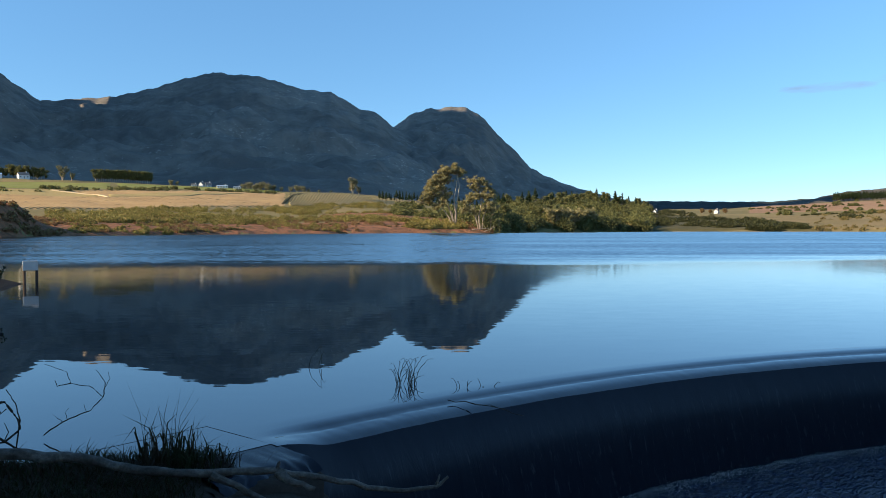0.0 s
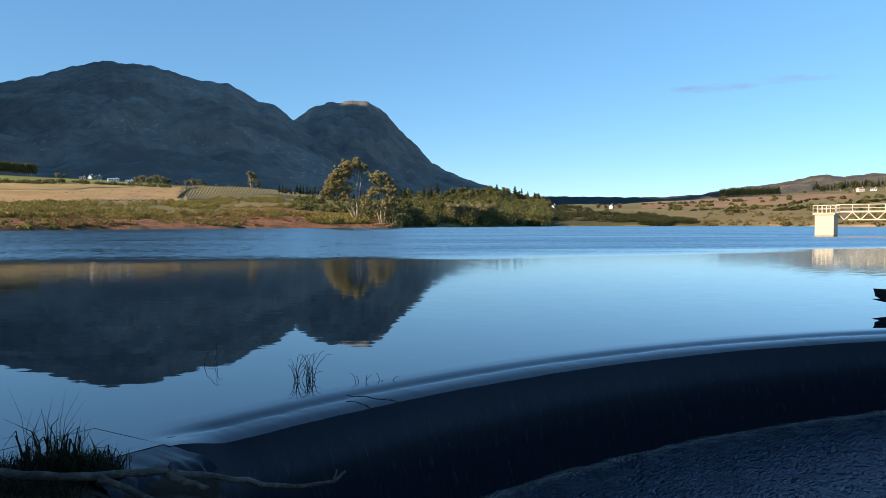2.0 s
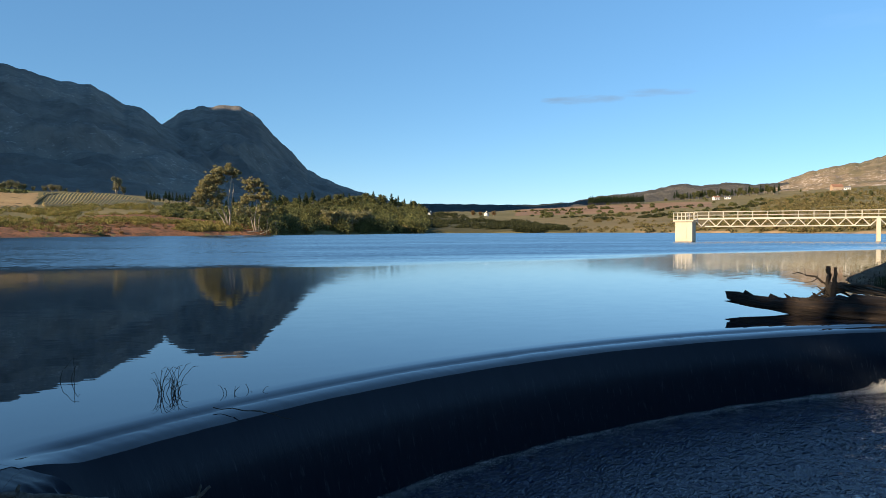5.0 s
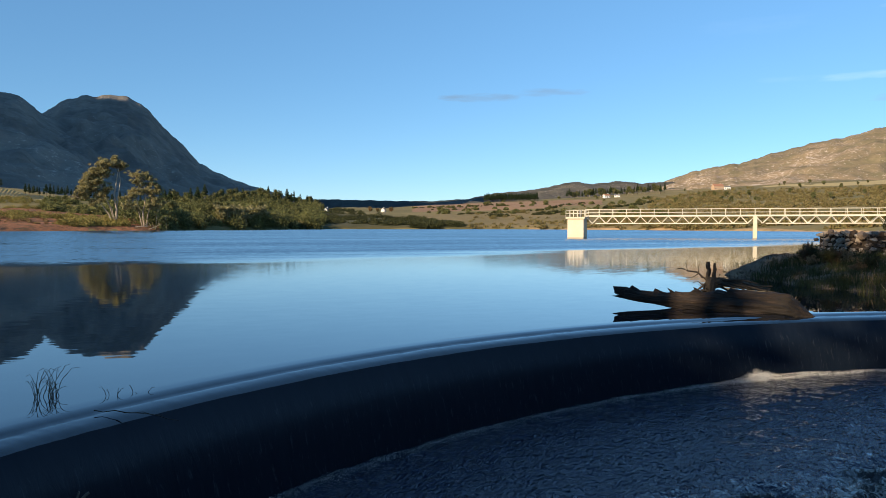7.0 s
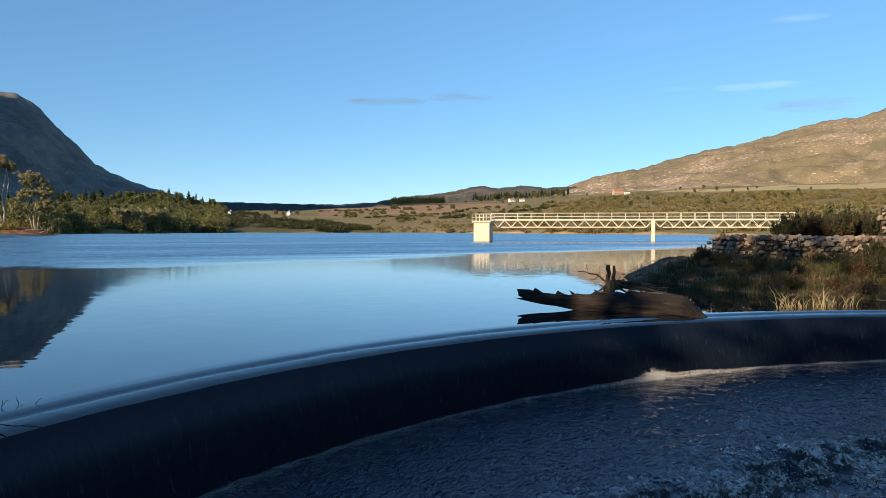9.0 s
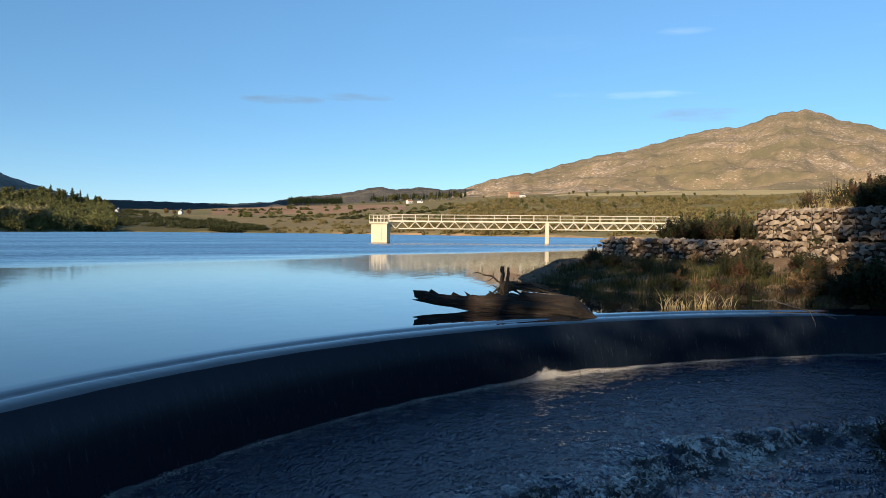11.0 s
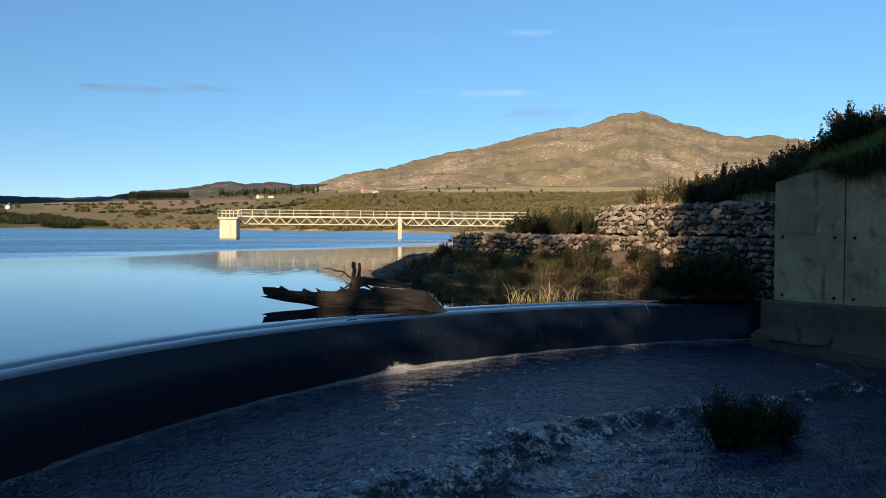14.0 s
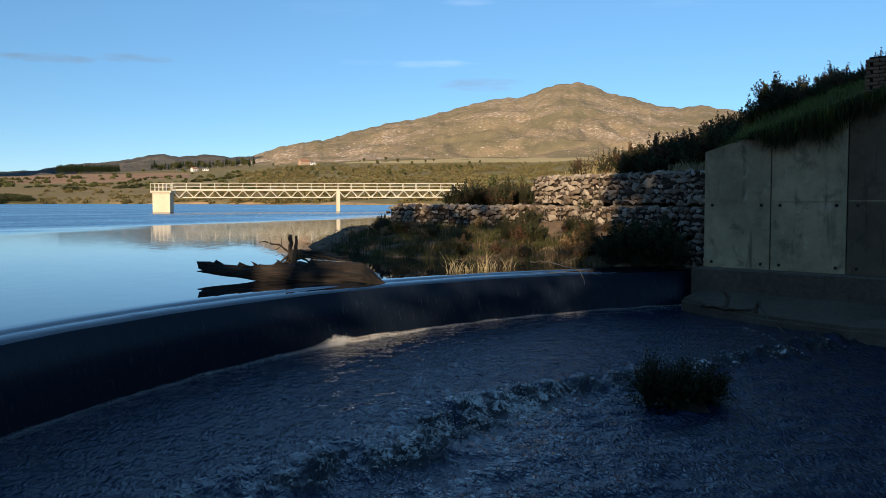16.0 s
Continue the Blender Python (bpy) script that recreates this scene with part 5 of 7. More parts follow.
def house(name, az, r, long, deep, high, roof_h, wall_mat, roof_mat, label, turn=0.0, windows=3, gables=0):
    """A farmhouse: walls with gables, a ridged roof with eaves, windows with frames, a door and a chimney."""
    ob = thing(name, label, "house", "farm buildings")
    bm = bmesh.new()
    h0 = -1.5
    prof = [(-deep / 2, h0), (deep / 2, h0), (deep / 2, high), (0, high + roof_h), (-deep / 2, high)]
    a = [bm.verts.new((-long / 2, y, z)) for y, z in prof]
    b = [bm.verts.new((long / 2, y, z)) for y, z in prof]
    bm.faces.new(a[::-1])
    bm.faces.new(b)
    for i in range(5):
        if i not in (2, 3):
            bm.faces.new((a[i], a[(i + 1) % 5], b[(i + 1) % 5], b[i]))
    part("wall", bm, wall_mat, ob)
    bm = bmesh.new()
    ang = math.atan2(roof_h, deep / 2)
    side = math.hypot(roof_h, deep / 2) + 0.5
    for s in (-1, 1):
        mid = Vector((0, s * (deep / 4 + 0.15), high + roof_h / 2 + 0.02))
        box(bm, long + 0.7, side, 0.16, Matrix.Translation(mid) @ Matrix.Rotation(-s * ang, 4, "X"))
    roof = part("roof", bm, roof_mat, ob)
    bm = bmesh.new()
    box(bm, 0.8, 0.8, 1.8, pose(long * 0.3, 0, high + roof_h + 0.3))
    part("chimney", bm, wall_mat, roof)
    for k in range(windows):
        x = long * ((k + 0.5) / windows - 0.5)
        bm = bmesh.new()
        if k == windows // 2:
            box(bm, 1.0, 0.12, 2.1, pose(x, -deep / 2 - 0.03, 1.05))
            part("door", bm, M["roof_dark"], ob)
        else:
            box(bm, 1.2, 0.08, 1.3, pose(x, -deep / 2 - 0.02, 1.6))
            w = part("window", bm, M["glass_dark"], ob)
            bm = bmesh.new()
            for dx, dz, sx, sz in ((0, 0.7, 1.4, 0.1), (0, -0.7, 1.4, 0.1), (-0.65, 0, 0.1, 1.3), (0.65, 0, 0.1, 1.3)):
                box(bm, sx, 0.12, sz, pose(x + dx, -deep / 2 - 0.04, 1.6 + dz))
            part("frame", bm, M["white_paint"], w)
    x, y, z = place(az, r)
    ob.matrix_basis = pose(x, y, z + 0.1, 0, 0, az + turn)
    return ob


house("farmhouse", 16.05, 1010, 6, 5, 2.6, 2.9, M["white_paint"], M["roof_dark"], "white gabled farmhouse among vineyards", 62)
house("farmhouse", 15.65, 1014, 6.5, 5, 2.5, 2.6, M["white_paint"], M["roof_dark"], "long white farmhouse with a dark ridged roof", 20, 4)
house("farm_barn", 16.55, 1006, 6, 4, 2.2, 1.0, M["white_paint"], M["roof_dark"], "low white barn beside the farmhouse", 0)
house("packing_shed", 14.75, 1000, 12, 6, 2.5, 0.9, M["white_paint"], M["roof_blue"], "long shed with a pale blue metal roof", 4, 4)
house("farm_barn", 13.8, 995, 8, 5, 2.2, 0.8, M["white_paint"], M["roof_blue"], "small white outbuilding with a metal roof", 0)
house("cottage", 26.6, 1030, 11, 7, 3.6, 3.0, M["white_paint"], M["roof_dark"], "white cottage at the top of the vineyard", 18)
house("cottage", 28.2, 1030, 16, 7, 3.6, 2.0, M["white_paint"], M["roof_blue"], "low white house with a pale roof", 0)
house("cottage", -14.25, 860, 4.5, 4, 2.6, 2.0, M["white_paint"], M["roof_dark"], "small white cottage beside the wood", 60)
house("cottage", -18.1, 1000, 5, 4.5, 3.0, 2.0, M["white_paint"], M["roof_dark"], "small white cottage among round trees", 70)
house("farmhouse", -33.2, 1320, 9, 7, 3.6, 2.2, M["white_paint"], M["brick_red"], "cream farmhouse with a brown roof on the plain", 30)
house("farm_barn", -33.9, 1330, 9, 6, 2.6, 1.4, M["white_paint"], M["roof_dark"], "low white barn on the plain", 0)
house("manor_house", -40.3, 1420, 16, 11, 5.5, 4.0, M["brick_pale"], M["brick_red"], "large red-brown house at the hill's foot", 24, 5)
house("cottage", -40.9, 1400, 9, 6, 3.4, 2, M["white_paint"], M["roof_dark"], "small white outbuilding below the red house", 10)


# ---------------------------------------------------------------- intake tower and footbridge
AX = Vector((25.2, -19.2, 0)).normalized()         # along the bridge, away from the tower
SIDE = Vector((-AX.y, AX.x, 0))
TOWER = Vector((78.9, 129.6, 0))
DECK = 3.78
yaw_b = math.degrees(math.atan2(AX.y, AX.x))


def rail_posts(parent, a, b, count, z0, name="post"):
    me_bm = bmesh.new()
    box(me_bm, 0.07, 0.07, 1.12, pose(0, 0, 0.56))
    me = bpy.data.meshes.new("post")
    me_bm.to_mesh(me)
    me_bm.free()
    me.materials.append(M["steel_paint"])
    for k in range(count):
        p = a.lerp(b, k / (count - 1))
        child(name, me, parent, pose(p.x, p.y, z0, 0, 0, yaw_b))


tower = thing("intake_tower", "cream concrete intake tower standing in the lake", "tower")
m_t = pose(TOWER.x, TOWER.y, 0, 0, 0, yaw_b - 9)
bm = bmesh.new()
box(bm, 2.95, 2.4, 7.5, m_t @ pose(0, 0, -0.45), 0.05)
part("shaft", bm, M["tower_paint"], tower)
bm = bmesh.new()
box(bm, 3.5, 2.9, 0.34, m_t @ pose(0, 0, DECK - 0.3), 0.03)
part("platform", bm, M["tower_paint"], tower, "overhanging concrete platform")
bm = bmesh.new()
box(bm, 0.9, 0.06, 2.0, m_t @ pose(0, -1.22, 1.4))
part("hatch", bm, M["tower_paint"], tower)
for z in (DECK + 0.5, DECK + 1.08):
    for x0, y0, x1, y1 in ((-1.7, -1.4, 1.7, -1.4), (-1.7, 1.4, 1.7, 1.4), (-1.7, -1.4, -1.7, 1.4)):
        bm = bmesh.new()
        beam(bm, m_t @ Vector((x0, y0, z)), m_t @ Vector((x1, y1, z)), 0.07)
        part("rail", bm, M["steel_paint"], tower)
for y in (-1.4, 1.4):
    rail_posts(tower, m_t @ Vector((-1.7, y, 0)), m_t @ Vector((1.7, y, 0)), 6, DECK - 0.13)
bm = bmesh.new()
box(bm, 0.35, 0.35, 0.9, m_t @ pose(0.5, 0.3, DECK + 0.3), 0.04)
box(bm, 0.6, 0.08, 0.6, m_t @ pose(0.5, 0.3, DECK + 0.85), 0.02)
part("gate_winch", bm, M["roof_dark"], tower, "dark iron sluice winch")

bridge = thing("footbridge", "white-painted steel truss footbridge to the intake tower", "bridge")
PANEL = 2.37
start = TOWER + AX * 1.5
spans = [(0.0, 12 * PANEL), (12 * PANEL, 22 * PANEL)]
for s0, s1 in spans:
    n = round((s1 - s0) / PANEL)
    for side in (-0.6, 0.6):
        o = start + SIDE * side
        bm = bmesh.new()
        beam(bm, o + AX * s0 + Vector((0, 0, DECK)), o + AX * s1 + Vector((0, 0, DECK)), 0.16, 0.24)
        part("top_chord", bm, M["steel_paint"], bridge)
        bm = bmesh.new()
        beam(bm, o + AX * (s0 + PANEL * 0.75) + Vector((0, 0, DECK - 1.3)), o + AX * (s1 - PANEL * 0.5) + Vector((0, 0, DECK - 1.3)), 0.14, 0.16)
        part("bottom_chord", bm, M["steel_paint"], bridge)
        for k in range(n):
            for a, b in ((0.0, 0.5), (1.0, 0.5)):
                bm = bmesh.new()
                p = o + AX * (s0 + (k + a) * PANEL) + Vector((0, 0, DECK - 0.05))
                q = o + AX * (s0 + (k + b) * PANEL) + Vector((0, 0, DECK - 1.3))
                beam(bm, p, q, 0.11)
                part("diagonal", bm, M["steel_paint"], bridge)
        rail_posts(bridge, o + AX * s0, o + AX * s1, n + 1, DECK + 0.1)
        for z in (0.62, 1.2):
            bm = bmesh.new()
            beam(bm, o + AX * s0 + Vector((0, 0, DECK + z)), o + AX * s1 + Vector((0, 0, DECK + z)), 0.08)
            part("rail", bm, M["steel_paint"], bridge)
    bm = bmesh.new()
    beam(bm, start + AX * s0 + Vector((0, 0, DECK + 0.12)), start + AX * s1 + Vector((0, 0, DECK + 0.12)), 1.1, 0.06)
    part("walkway", bm, M["steel_paint"], bridge)
p = start + AX * 12 * PANEL
bm = bmesh.new()
box(bm, 0.62, 1.3, 8.0, pose(p.x, p.y, DECK - 4.0, 0, 0, yaw_b), 0.04)
part("pier", bm, M["tower_paint"], bridge, "slim concrete pier")


# ---------------------------------------------------------------- wing wall and stone-basket walls
def slab(bm, plan_pts, z0, tops):
    lo = [bm.verts.new((x, y, z0)) for x, y in plan_pts]
    hi = [bm.verts.new((x, y, z)) for (x, y), z in zip(plan_pts, tops)]
    n = len(plan_pts)
    bm.faces.new(lo[::-1])
    bm.faces.new(hi)
    for i in range(n):
        bm.faces.new((lo[i], lo[(i + 1) % n], hi[(i + 1) % n], hi[i]))
    bmesh.ops.recalc_face_normals(bm, faces=bm.faces)


def wing_face(y):
    return 23.75 - (9.75 - y) * 0.062


wing = tagged(new("wall_wing"), "weathered grey concrete wing wall with water stains", "wall", kind="structure")
edges = [9.75, 7.80, 5.81, 3.2, 0.5, -6.0]
for a, b in zip(edges[:-1], edges[1:]):
    b2 = b + 0.035
    bm = bmesh.new()
    slab(bm, [(wing_face(a), a), (wing_face(a) + 1.0, a), (wing_face(b2) + 1.0, b2), (wing_face(b2), b2)], 0.03, [float(wing_top(a)), float(wing_top(a)), float(wing_top(b2)), float(wing_top(b2))])
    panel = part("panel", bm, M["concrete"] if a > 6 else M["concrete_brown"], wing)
    # tie holes are flat discs; dark colour replaces their shaded depth
    for z in (1.83, 0.2):
        for y in (a - 0.24, b2 + 0.24):
            bm = bmesh.new()
            bmesh.ops.create_cone(bm, cap_ends=True, segments=10, radius1=0.045, radius2=0.045, depth=0.03, matrix=pose(wing_face(y) - 0.004, y, z, 0, 90, 0))
            part("tie_hole", bm, M["stone_back"], panel)
    for z in (1.95,):
        bm = bmesh.new()
        beam(bm, (wing_face(a) - 0.002, a - 0.02, z), (wing_face(b2) - 0.002, b2 + 0.02, z), 0.03, 0.025)
        part("lift_joint", bm, M["concrete"], panel)
bm = bmesh.new()
slab(bm, [(23.3, 9.95), (25.0, 9.95), (24.4, -6), (22.3, -6)], -2.6, [0.05] * 4)
bmesh.ops.bevel(bm, geom=list(bm.edges), offset=0.04, segments=1, affect="EDGES")
part("ledge", bm, M["wet_concrete"], wing, "stepped concrete footing, stained by water")
bm = bmesh.new()
slab(bm, [(22.2, 9.75), (24, 9.75), (24, 2.0), (20.9, 2.0), (20.6, 5.0), (21.0, 7.2), (21.5, 8.4)], -2.6, [-0.74, -0.5, -0.5, -0.86, -0.92, -0.88, -0.80])
bmesh.ops.bevel(bm, geom=list(bm.edges), offset=0.08, segments=2, affect="EDGES")
part("apron", bm, M["wet_concrete"], wing, "low worn concrete apron at the water")

# brick pier on top of the wing wall
pier = thing("brick_pier", "rough brown brick pier on top of the wing wall", "pier")
M["brick"] = rough_matter("brick", [(0.3, (0.13, 0.075, 0.045)), (0.7, (0.30, 0.18, 0.11))], 2.0, 20, 0.9, 0.5, 0.02)
core = bmesh.new()
box(core, 0.42, 3.0, 1.12, pose(23.75, 4.02, 5.12))
part("core", core, M["stone_back"], pier)
bm = bmesh.new()
box(bm, 0.10, 0.27, 0.085, Matrix(), 0.012)
brick_me = bpy.data.meshes.new("brick")
bm.to_mesh(brick_me)
bm.free()
brick_me.materials.append(M["brick"])
rng = random.Random(8)
for row in range(11):
    for k in range(10):
        y = 5.42 - 0.29 * k - (0.145 if row % 2 else 0.0)
        if y > 2.6:
            child("brick", brick_me, pier, pose(23.52 + rng.uniform(-0.012, 0.012), y, 4.62 + 0.096 * row, rng.uniform(-2, 2), 0, rng.uniform(-3, 3)))
    for k in range(2):
        child("brick", brick_me, pier, pose(23.62 + 0.27 * k, 5.54 + rng.uniform(-0.01, 0.01), 4.62 + 0.096 * row, 0, 0, 90 + rng.uniform(-3, 3)))


pier.matrix_basis = Matrix.Translation((0, -0.11, -0.11))


def stone_mesh(seed):
    """A broken quarry stone: the hull of a few points near the surface of a flat block."""
    r = random.Random(seed)
    bm = bmesh.new()
    for k in range(13):
        p = Vector((r.uniform(-1, 1), r.uniform(-1, 1), r.uniform(-1, 1)))
        p /= max(abs(p.x), abs(p.y), abs(p.z)) * r.uniform(1.0, 1.15)
        bm.verts.new((p.x * 0.62, p.y * 0.42, p.z * 0.42))
    hull = bmesh.ops.convex_hull(bm, input=list(bm.verts))
    bmesh.ops.delete(bm, geom=list({g for g in hull["geom_interior"] + hull["geom_unused"] if isinstance(g, bmesh.types.BMVert)}), context="VERTS")
    bmesh.ops.recalc_face_normals(bm, faces=list(bm.faces))
    me = bpy.data.meshes.new("stone")
    bm.to_mesh(me)
    bm.free()
    me.materials.append(M["stone_one"])
    return me


def stone_one():
    m, n, l, p = material("stone_one")
    o = n.new("ShaderNodeObjectInfo")
    v = coords(n, l)
    fine = noise_tex(n, l, v, 16, 6, 0.65)
    fac = calc(n, l, "MULTIPLY_ADD", fine, 0.45, calc(n, l, "MULTIPLY", o.outputs["Random"], 0.6))
    l.new(ramp(n, l, fac, [(0.15, (0.08, 0.058, 0.043)), (0.32, (0.17, 0.127, 0.095)), (0.5, (0.25, 0.195, 0.145)), (0.75, (0.38, 0.32, 0.255))]), p.inputs["Base Color"])
    p.inputs["Roughness"].default_value = 0.9
    bumped(n, l, p, fine, 0.6, 0.03)
    return m


M["stone_one"] = stone_one()
stones = [stone_mesh(i) for i in range(10)]
stone_geo = []
for me in stones:
    stone_geo.append((np.array([v.co[:] for v in me.vertices]), np.array([p.vertices[:] for p in me.polygons])))


def gabion(name, ya, yb, z0, z1, off, label, singles, seed):
    """A row of wire baskets packed with broken stone: a core coloured dark as shaded gaps, single stones on its face
    and top, and basket wires.
    """
    r = np.random.RandomState(seed)
    ob = tagged(new(name), label, "wall", kind="structure")
    bm = bmesh.new()
    n = max(3, int((yb - ya) / 1.0))
    ys = np.linspace(ya, yb, n + 1)
    for k in range(n):
        p, q = (Vector((float(wall_x(y)) + off + 0.55, float(y), (z0 + z1) / 2)) for y in (ys[k], ys[k + 1]))
        beam(bm, p, q, 0.9, z1 - z0 - 0.1)
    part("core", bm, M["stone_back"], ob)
    spots = []
    step = 0.235
    length = (yb - ya) * 1.06
    for i in range(int(length / step)):
        y = ya + (i + 0.5) * (yb - ya) / int(length / step)
        rows = int(round((z1 - z0) / 0.17))
        for j in range(rows):
            spots.append((y + r.uniform(-0.06, 0.06) + (0.13 if j % 2 else 0), z0 + (j + 0.5) * (z1 - z0) / rows + r.uniform(-0.04, 0.04), r.uniform(-0.02, 0.05), r.choice([0.18, 0.22, 0.27, 0.34], p=[0.28, 0.36, 0.26, 0.10])))
        for d in (0.2, 0.45, 0.7):
            spots.append((y + r.uniform(-0.07, 0.07), z1 - 0.05 + r.uniform(-0.02, 0.03), d, r.uniform(0.2, 0.32)))
    for _ in range(int(length * (z1 - z0) * 14)):
        spots.append((r.uniform(ya, yb), r.uniform(z0 + 0.05, z1 - 0.03), r.uniform(0.04, 0.10), r.uniform(0.10, 0.17)))
    order = r.permutation(len(spots))
    rest_v, rest_f, o = [], [], 0
    for c, i in enumerate(order):
        y, z, d, s = spots[i]
        x = float(wall_x(y)) + off + 0.06 + d + r.uniform(-0.03, 0.05)
        m = pose(x, y, z, r.uniform(-14, 14), r.uniform(-22, 22), 68 + r.uniform(-22, 22)) @ Matrix.Diagonal((s * r.uniform(0.85, 1.2), s, s * r.uniform(0.65, 1.0), 1))
        if c < singles:
            child("stone", stones[r.randint(10)], ob, m)
        else:
            v, f = stone_geo[r.randint(10)]
            mm = np.array(m)
            rest_v.append(v @ mm[:3, :3].T + mm[:3, 3])
            rest_f.append(f + o)
            o += len(v)
    if rest_v:
        st = new("stone_fill", fast_mesh("stone_fill", np.concatenate(rest_v), np.concatenate(rest_f), M["stone"]))
        st.parent = ob
        tagged(st, "packed broken stones", kind="stuff")
    y = ya
    while y <= yb + 0.01:
        bm = bmesh.new()
        x = float(wall_x(y)) + off - 0.06
        beam(bm, (x, y, z0), (x, y, z1 + 0.02), 0.012)
        part("basket_wire", bm, M["roof_dark"], ob)
        y += 0.95
    return ob


gabion("wall_gabion_top", 9.75, 18.2, 1.84, 2.84, 0.22, "upper row of stone-filled wire baskets", 300, 1)
gabion("wall_gabion_middle", 9.75, 25.3, 0.84, 1.74, 0.0, "long stone-filled basket wall along the bank", 300, 2)
gabion("wall_gabion_low", 9.75, 14.0, -0.15, 0.80, 0.03, "lowest row of stone-filled baskets by the weir", 200, 3)


# ---------------------------------------------------------------- near growth
def blades(spots, per, tall, wide, lean, seed, spread_r=0.15, droop=0.0):
    """Grass: curved blades of two pieces each, in tufts."""
    r = np.random.RandomState(seed)
    base = np.repeat(np.asarray(spots, float), per, axis=0)
    n = len(base)
    base = base + np.stack([r.normal(0, spread_r, n), r.normal(0, spread_r, n), np.full(n, -0.03)], 1)
    h = (np.repeat(tall, per) if np.ndim(tall) else tall) * r.uniform(0.45, 1.15, n)
    a = r.uniform(0, 2 * np.pi, n)
    out = np.stack([np.cos(a), np.sin(a), np.zeros(n)], 1)
    b = r.uniform(0, 2 * np.pi, n)
    side = np.stack([np.cos(b), np.sin(b), np.zeros(n)], 1) * (wide * r.uniform(0.6, 1.3, n) / 2)[:, None]
    ln = (lean * r.uniform(0.2, 1.3, n) * h)[:, None]
    up = np.array((0, 0, 1.0))
    mid = base + up * (h * 0.6)[:, None] + out * ln * 0.35
    tip = base + up * (h * (r.uniform(0.75, 1.0, n) - droop * r.rand(n)))[:, None] + out * ln
    vs = np.stack([base - side, base + side, mid + side * 0.8, mid - side * 0.8, tip + side * 0.12, tip - side * 0.12], 1).reshape(-1, 3)
    o = np.arange(n)[:, None] * 6
    return vs, np.concatenate([o + np.array((0, 1, 2, 3)), o + np.array((3, 2, 4, 5))])


def grass(name, spots, per, tall, wide, lean, mat, label, seed, spread_r=0.15, category="grass"):
    vs, fs = blades(spots, per, tall, wide, lean, seed, spread_r)
    return tagged(new(name, fast_mesh(name, vs, fs, mat)), label, category, kind="stuff")


def spots_on(zfun, x0, x1, y0, y1, n, seed, keep=None):
    r = np.random.RandomState(seed)
    x, y = r.uniform(x0, x1, n * 3), r.uniform(y0, y1, n * 3)
    z = zfun(x, y)
    ok = z > 0.0
    if keep is not None:
        ok &= keep(x, y, z)
    return np.stack([x, y, z], 1)[ok][:n]


def heath_meshes(seed, tall, wide, leaf, n_leaf=1500, leaf_size=0.075, stems=26):
    """A heath shrub: many upright stems feathered with small leaves, and a ragged top."""
    rng = random.Random(seed)
    wood, cen, rad = [], [], []
    for _ in range(stems):
        a, q = rng.uniform(0, 2 * math.pi), rng.uniform(0, 1) ** 0.6
        h = tall * rng.uniform(0.6, 1.0) * (1.05 - 0.45 * q)
        top = Vector((math.cos(a) * q * wide, math.sin(a) * q * wide, h))
        mid = top * 0.5 + Vector((rng.uniform(-0.1, 0.1), rng.uniform(-0.1, 0.1), 0.05))
        wood.append(tube([Vector((0, 0, -0.1)), mid, top], [0.018, 0.012, 0.005], 4))
        for t in (0.4, 0.55, 0.7, 0.82, 0.93, 1.03):
            cen.append(mid.lerp(top, (t - 0.5) * 2) if t > 0.5 else mid * (t * 2))
            rad.append(wide * (0.19 - 0.13 * max(t - 0.4, 0) / 0.6))
    vs, fs = join(wood)
    lv, lf = leaves(cen, rad, n_leaf, leaf_size, seed, 1.1, 2.2, -0.5)
    return mesh_of("shrub_stems", vs, fs, M["twig"], True), fast_mesh("shrub_leaves", lv, lf, leaf)


def shrub(meshes, x, y, z, k, turn, label, group="", tall=1.0):
    ob = thing("shrub", label, "shrub", group)
    child("stem_clump", meshes[0], ob)
    child("foliage", meshes[1], ob)
    ob.matrix_basis = pose(x, y, z - 0.05, 0, 0, turn) @ Matrix.Diagonal((k, k, k * tall, 1))
    return ob


M["bank_green"] = foliage("bank_green", (0.022, 0.028, 0.010), (0.10, 0.105, 0.034), (0.15, 0.095, 0.045), 0.08, 0.6)
M["bank_brown"] = foliage("bank_brown", (0.13, 0.08, 0.045), (0.40, 0.28, 0.15))
M["lush_grass"] = foliage("lush_grass", (0.06, 0.085, 0.018), (0.22, 0.25, 0.06), (0.16, 0.12, 0.05), 0.06, 1.2)
M["straw"] = foliage("straw", (0.34, 0.26, 0.13), (0.66, 0.55, 0.31))
# turf and litter colours also carry the shade under the bank trees
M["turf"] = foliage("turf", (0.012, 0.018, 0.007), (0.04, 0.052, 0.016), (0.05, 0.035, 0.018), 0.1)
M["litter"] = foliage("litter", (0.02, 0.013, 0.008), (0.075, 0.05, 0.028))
heaths = [heath_meshes(100 + i, 1.3, 0.75, M["heath_leaf"], 4200, 0.036, 30) for i in range(4)]
rng = random.Random(17)


def hedge(path, n, sizes, label, group, depth=1.2):
    for i in range(n):
        t = (i + rng.random()) / n * (len(path) - 1)
        k = min(int(t), len(path) - 2)
        p, q = path[k], path[k + 1]
        f = t - k
        x, y = p[0] + (q[0] - p[0]) * f + rng.uniform(-depth, depth), p[1] + (q[1] - p[1]) * f + rng.uniform(-depth, depth) * 0.5
        s0 = sizes[k] + (sizes[k + 1] - sizes[k]) * f
        shrub(heaths[rng.randrange(4)], x, y, float(right_bank_z(x, y)), s0 * rng.uniform(0.65, 1.1), rng.uniform(0, 360), label, group, rng.uniform(0.9, 1.2))


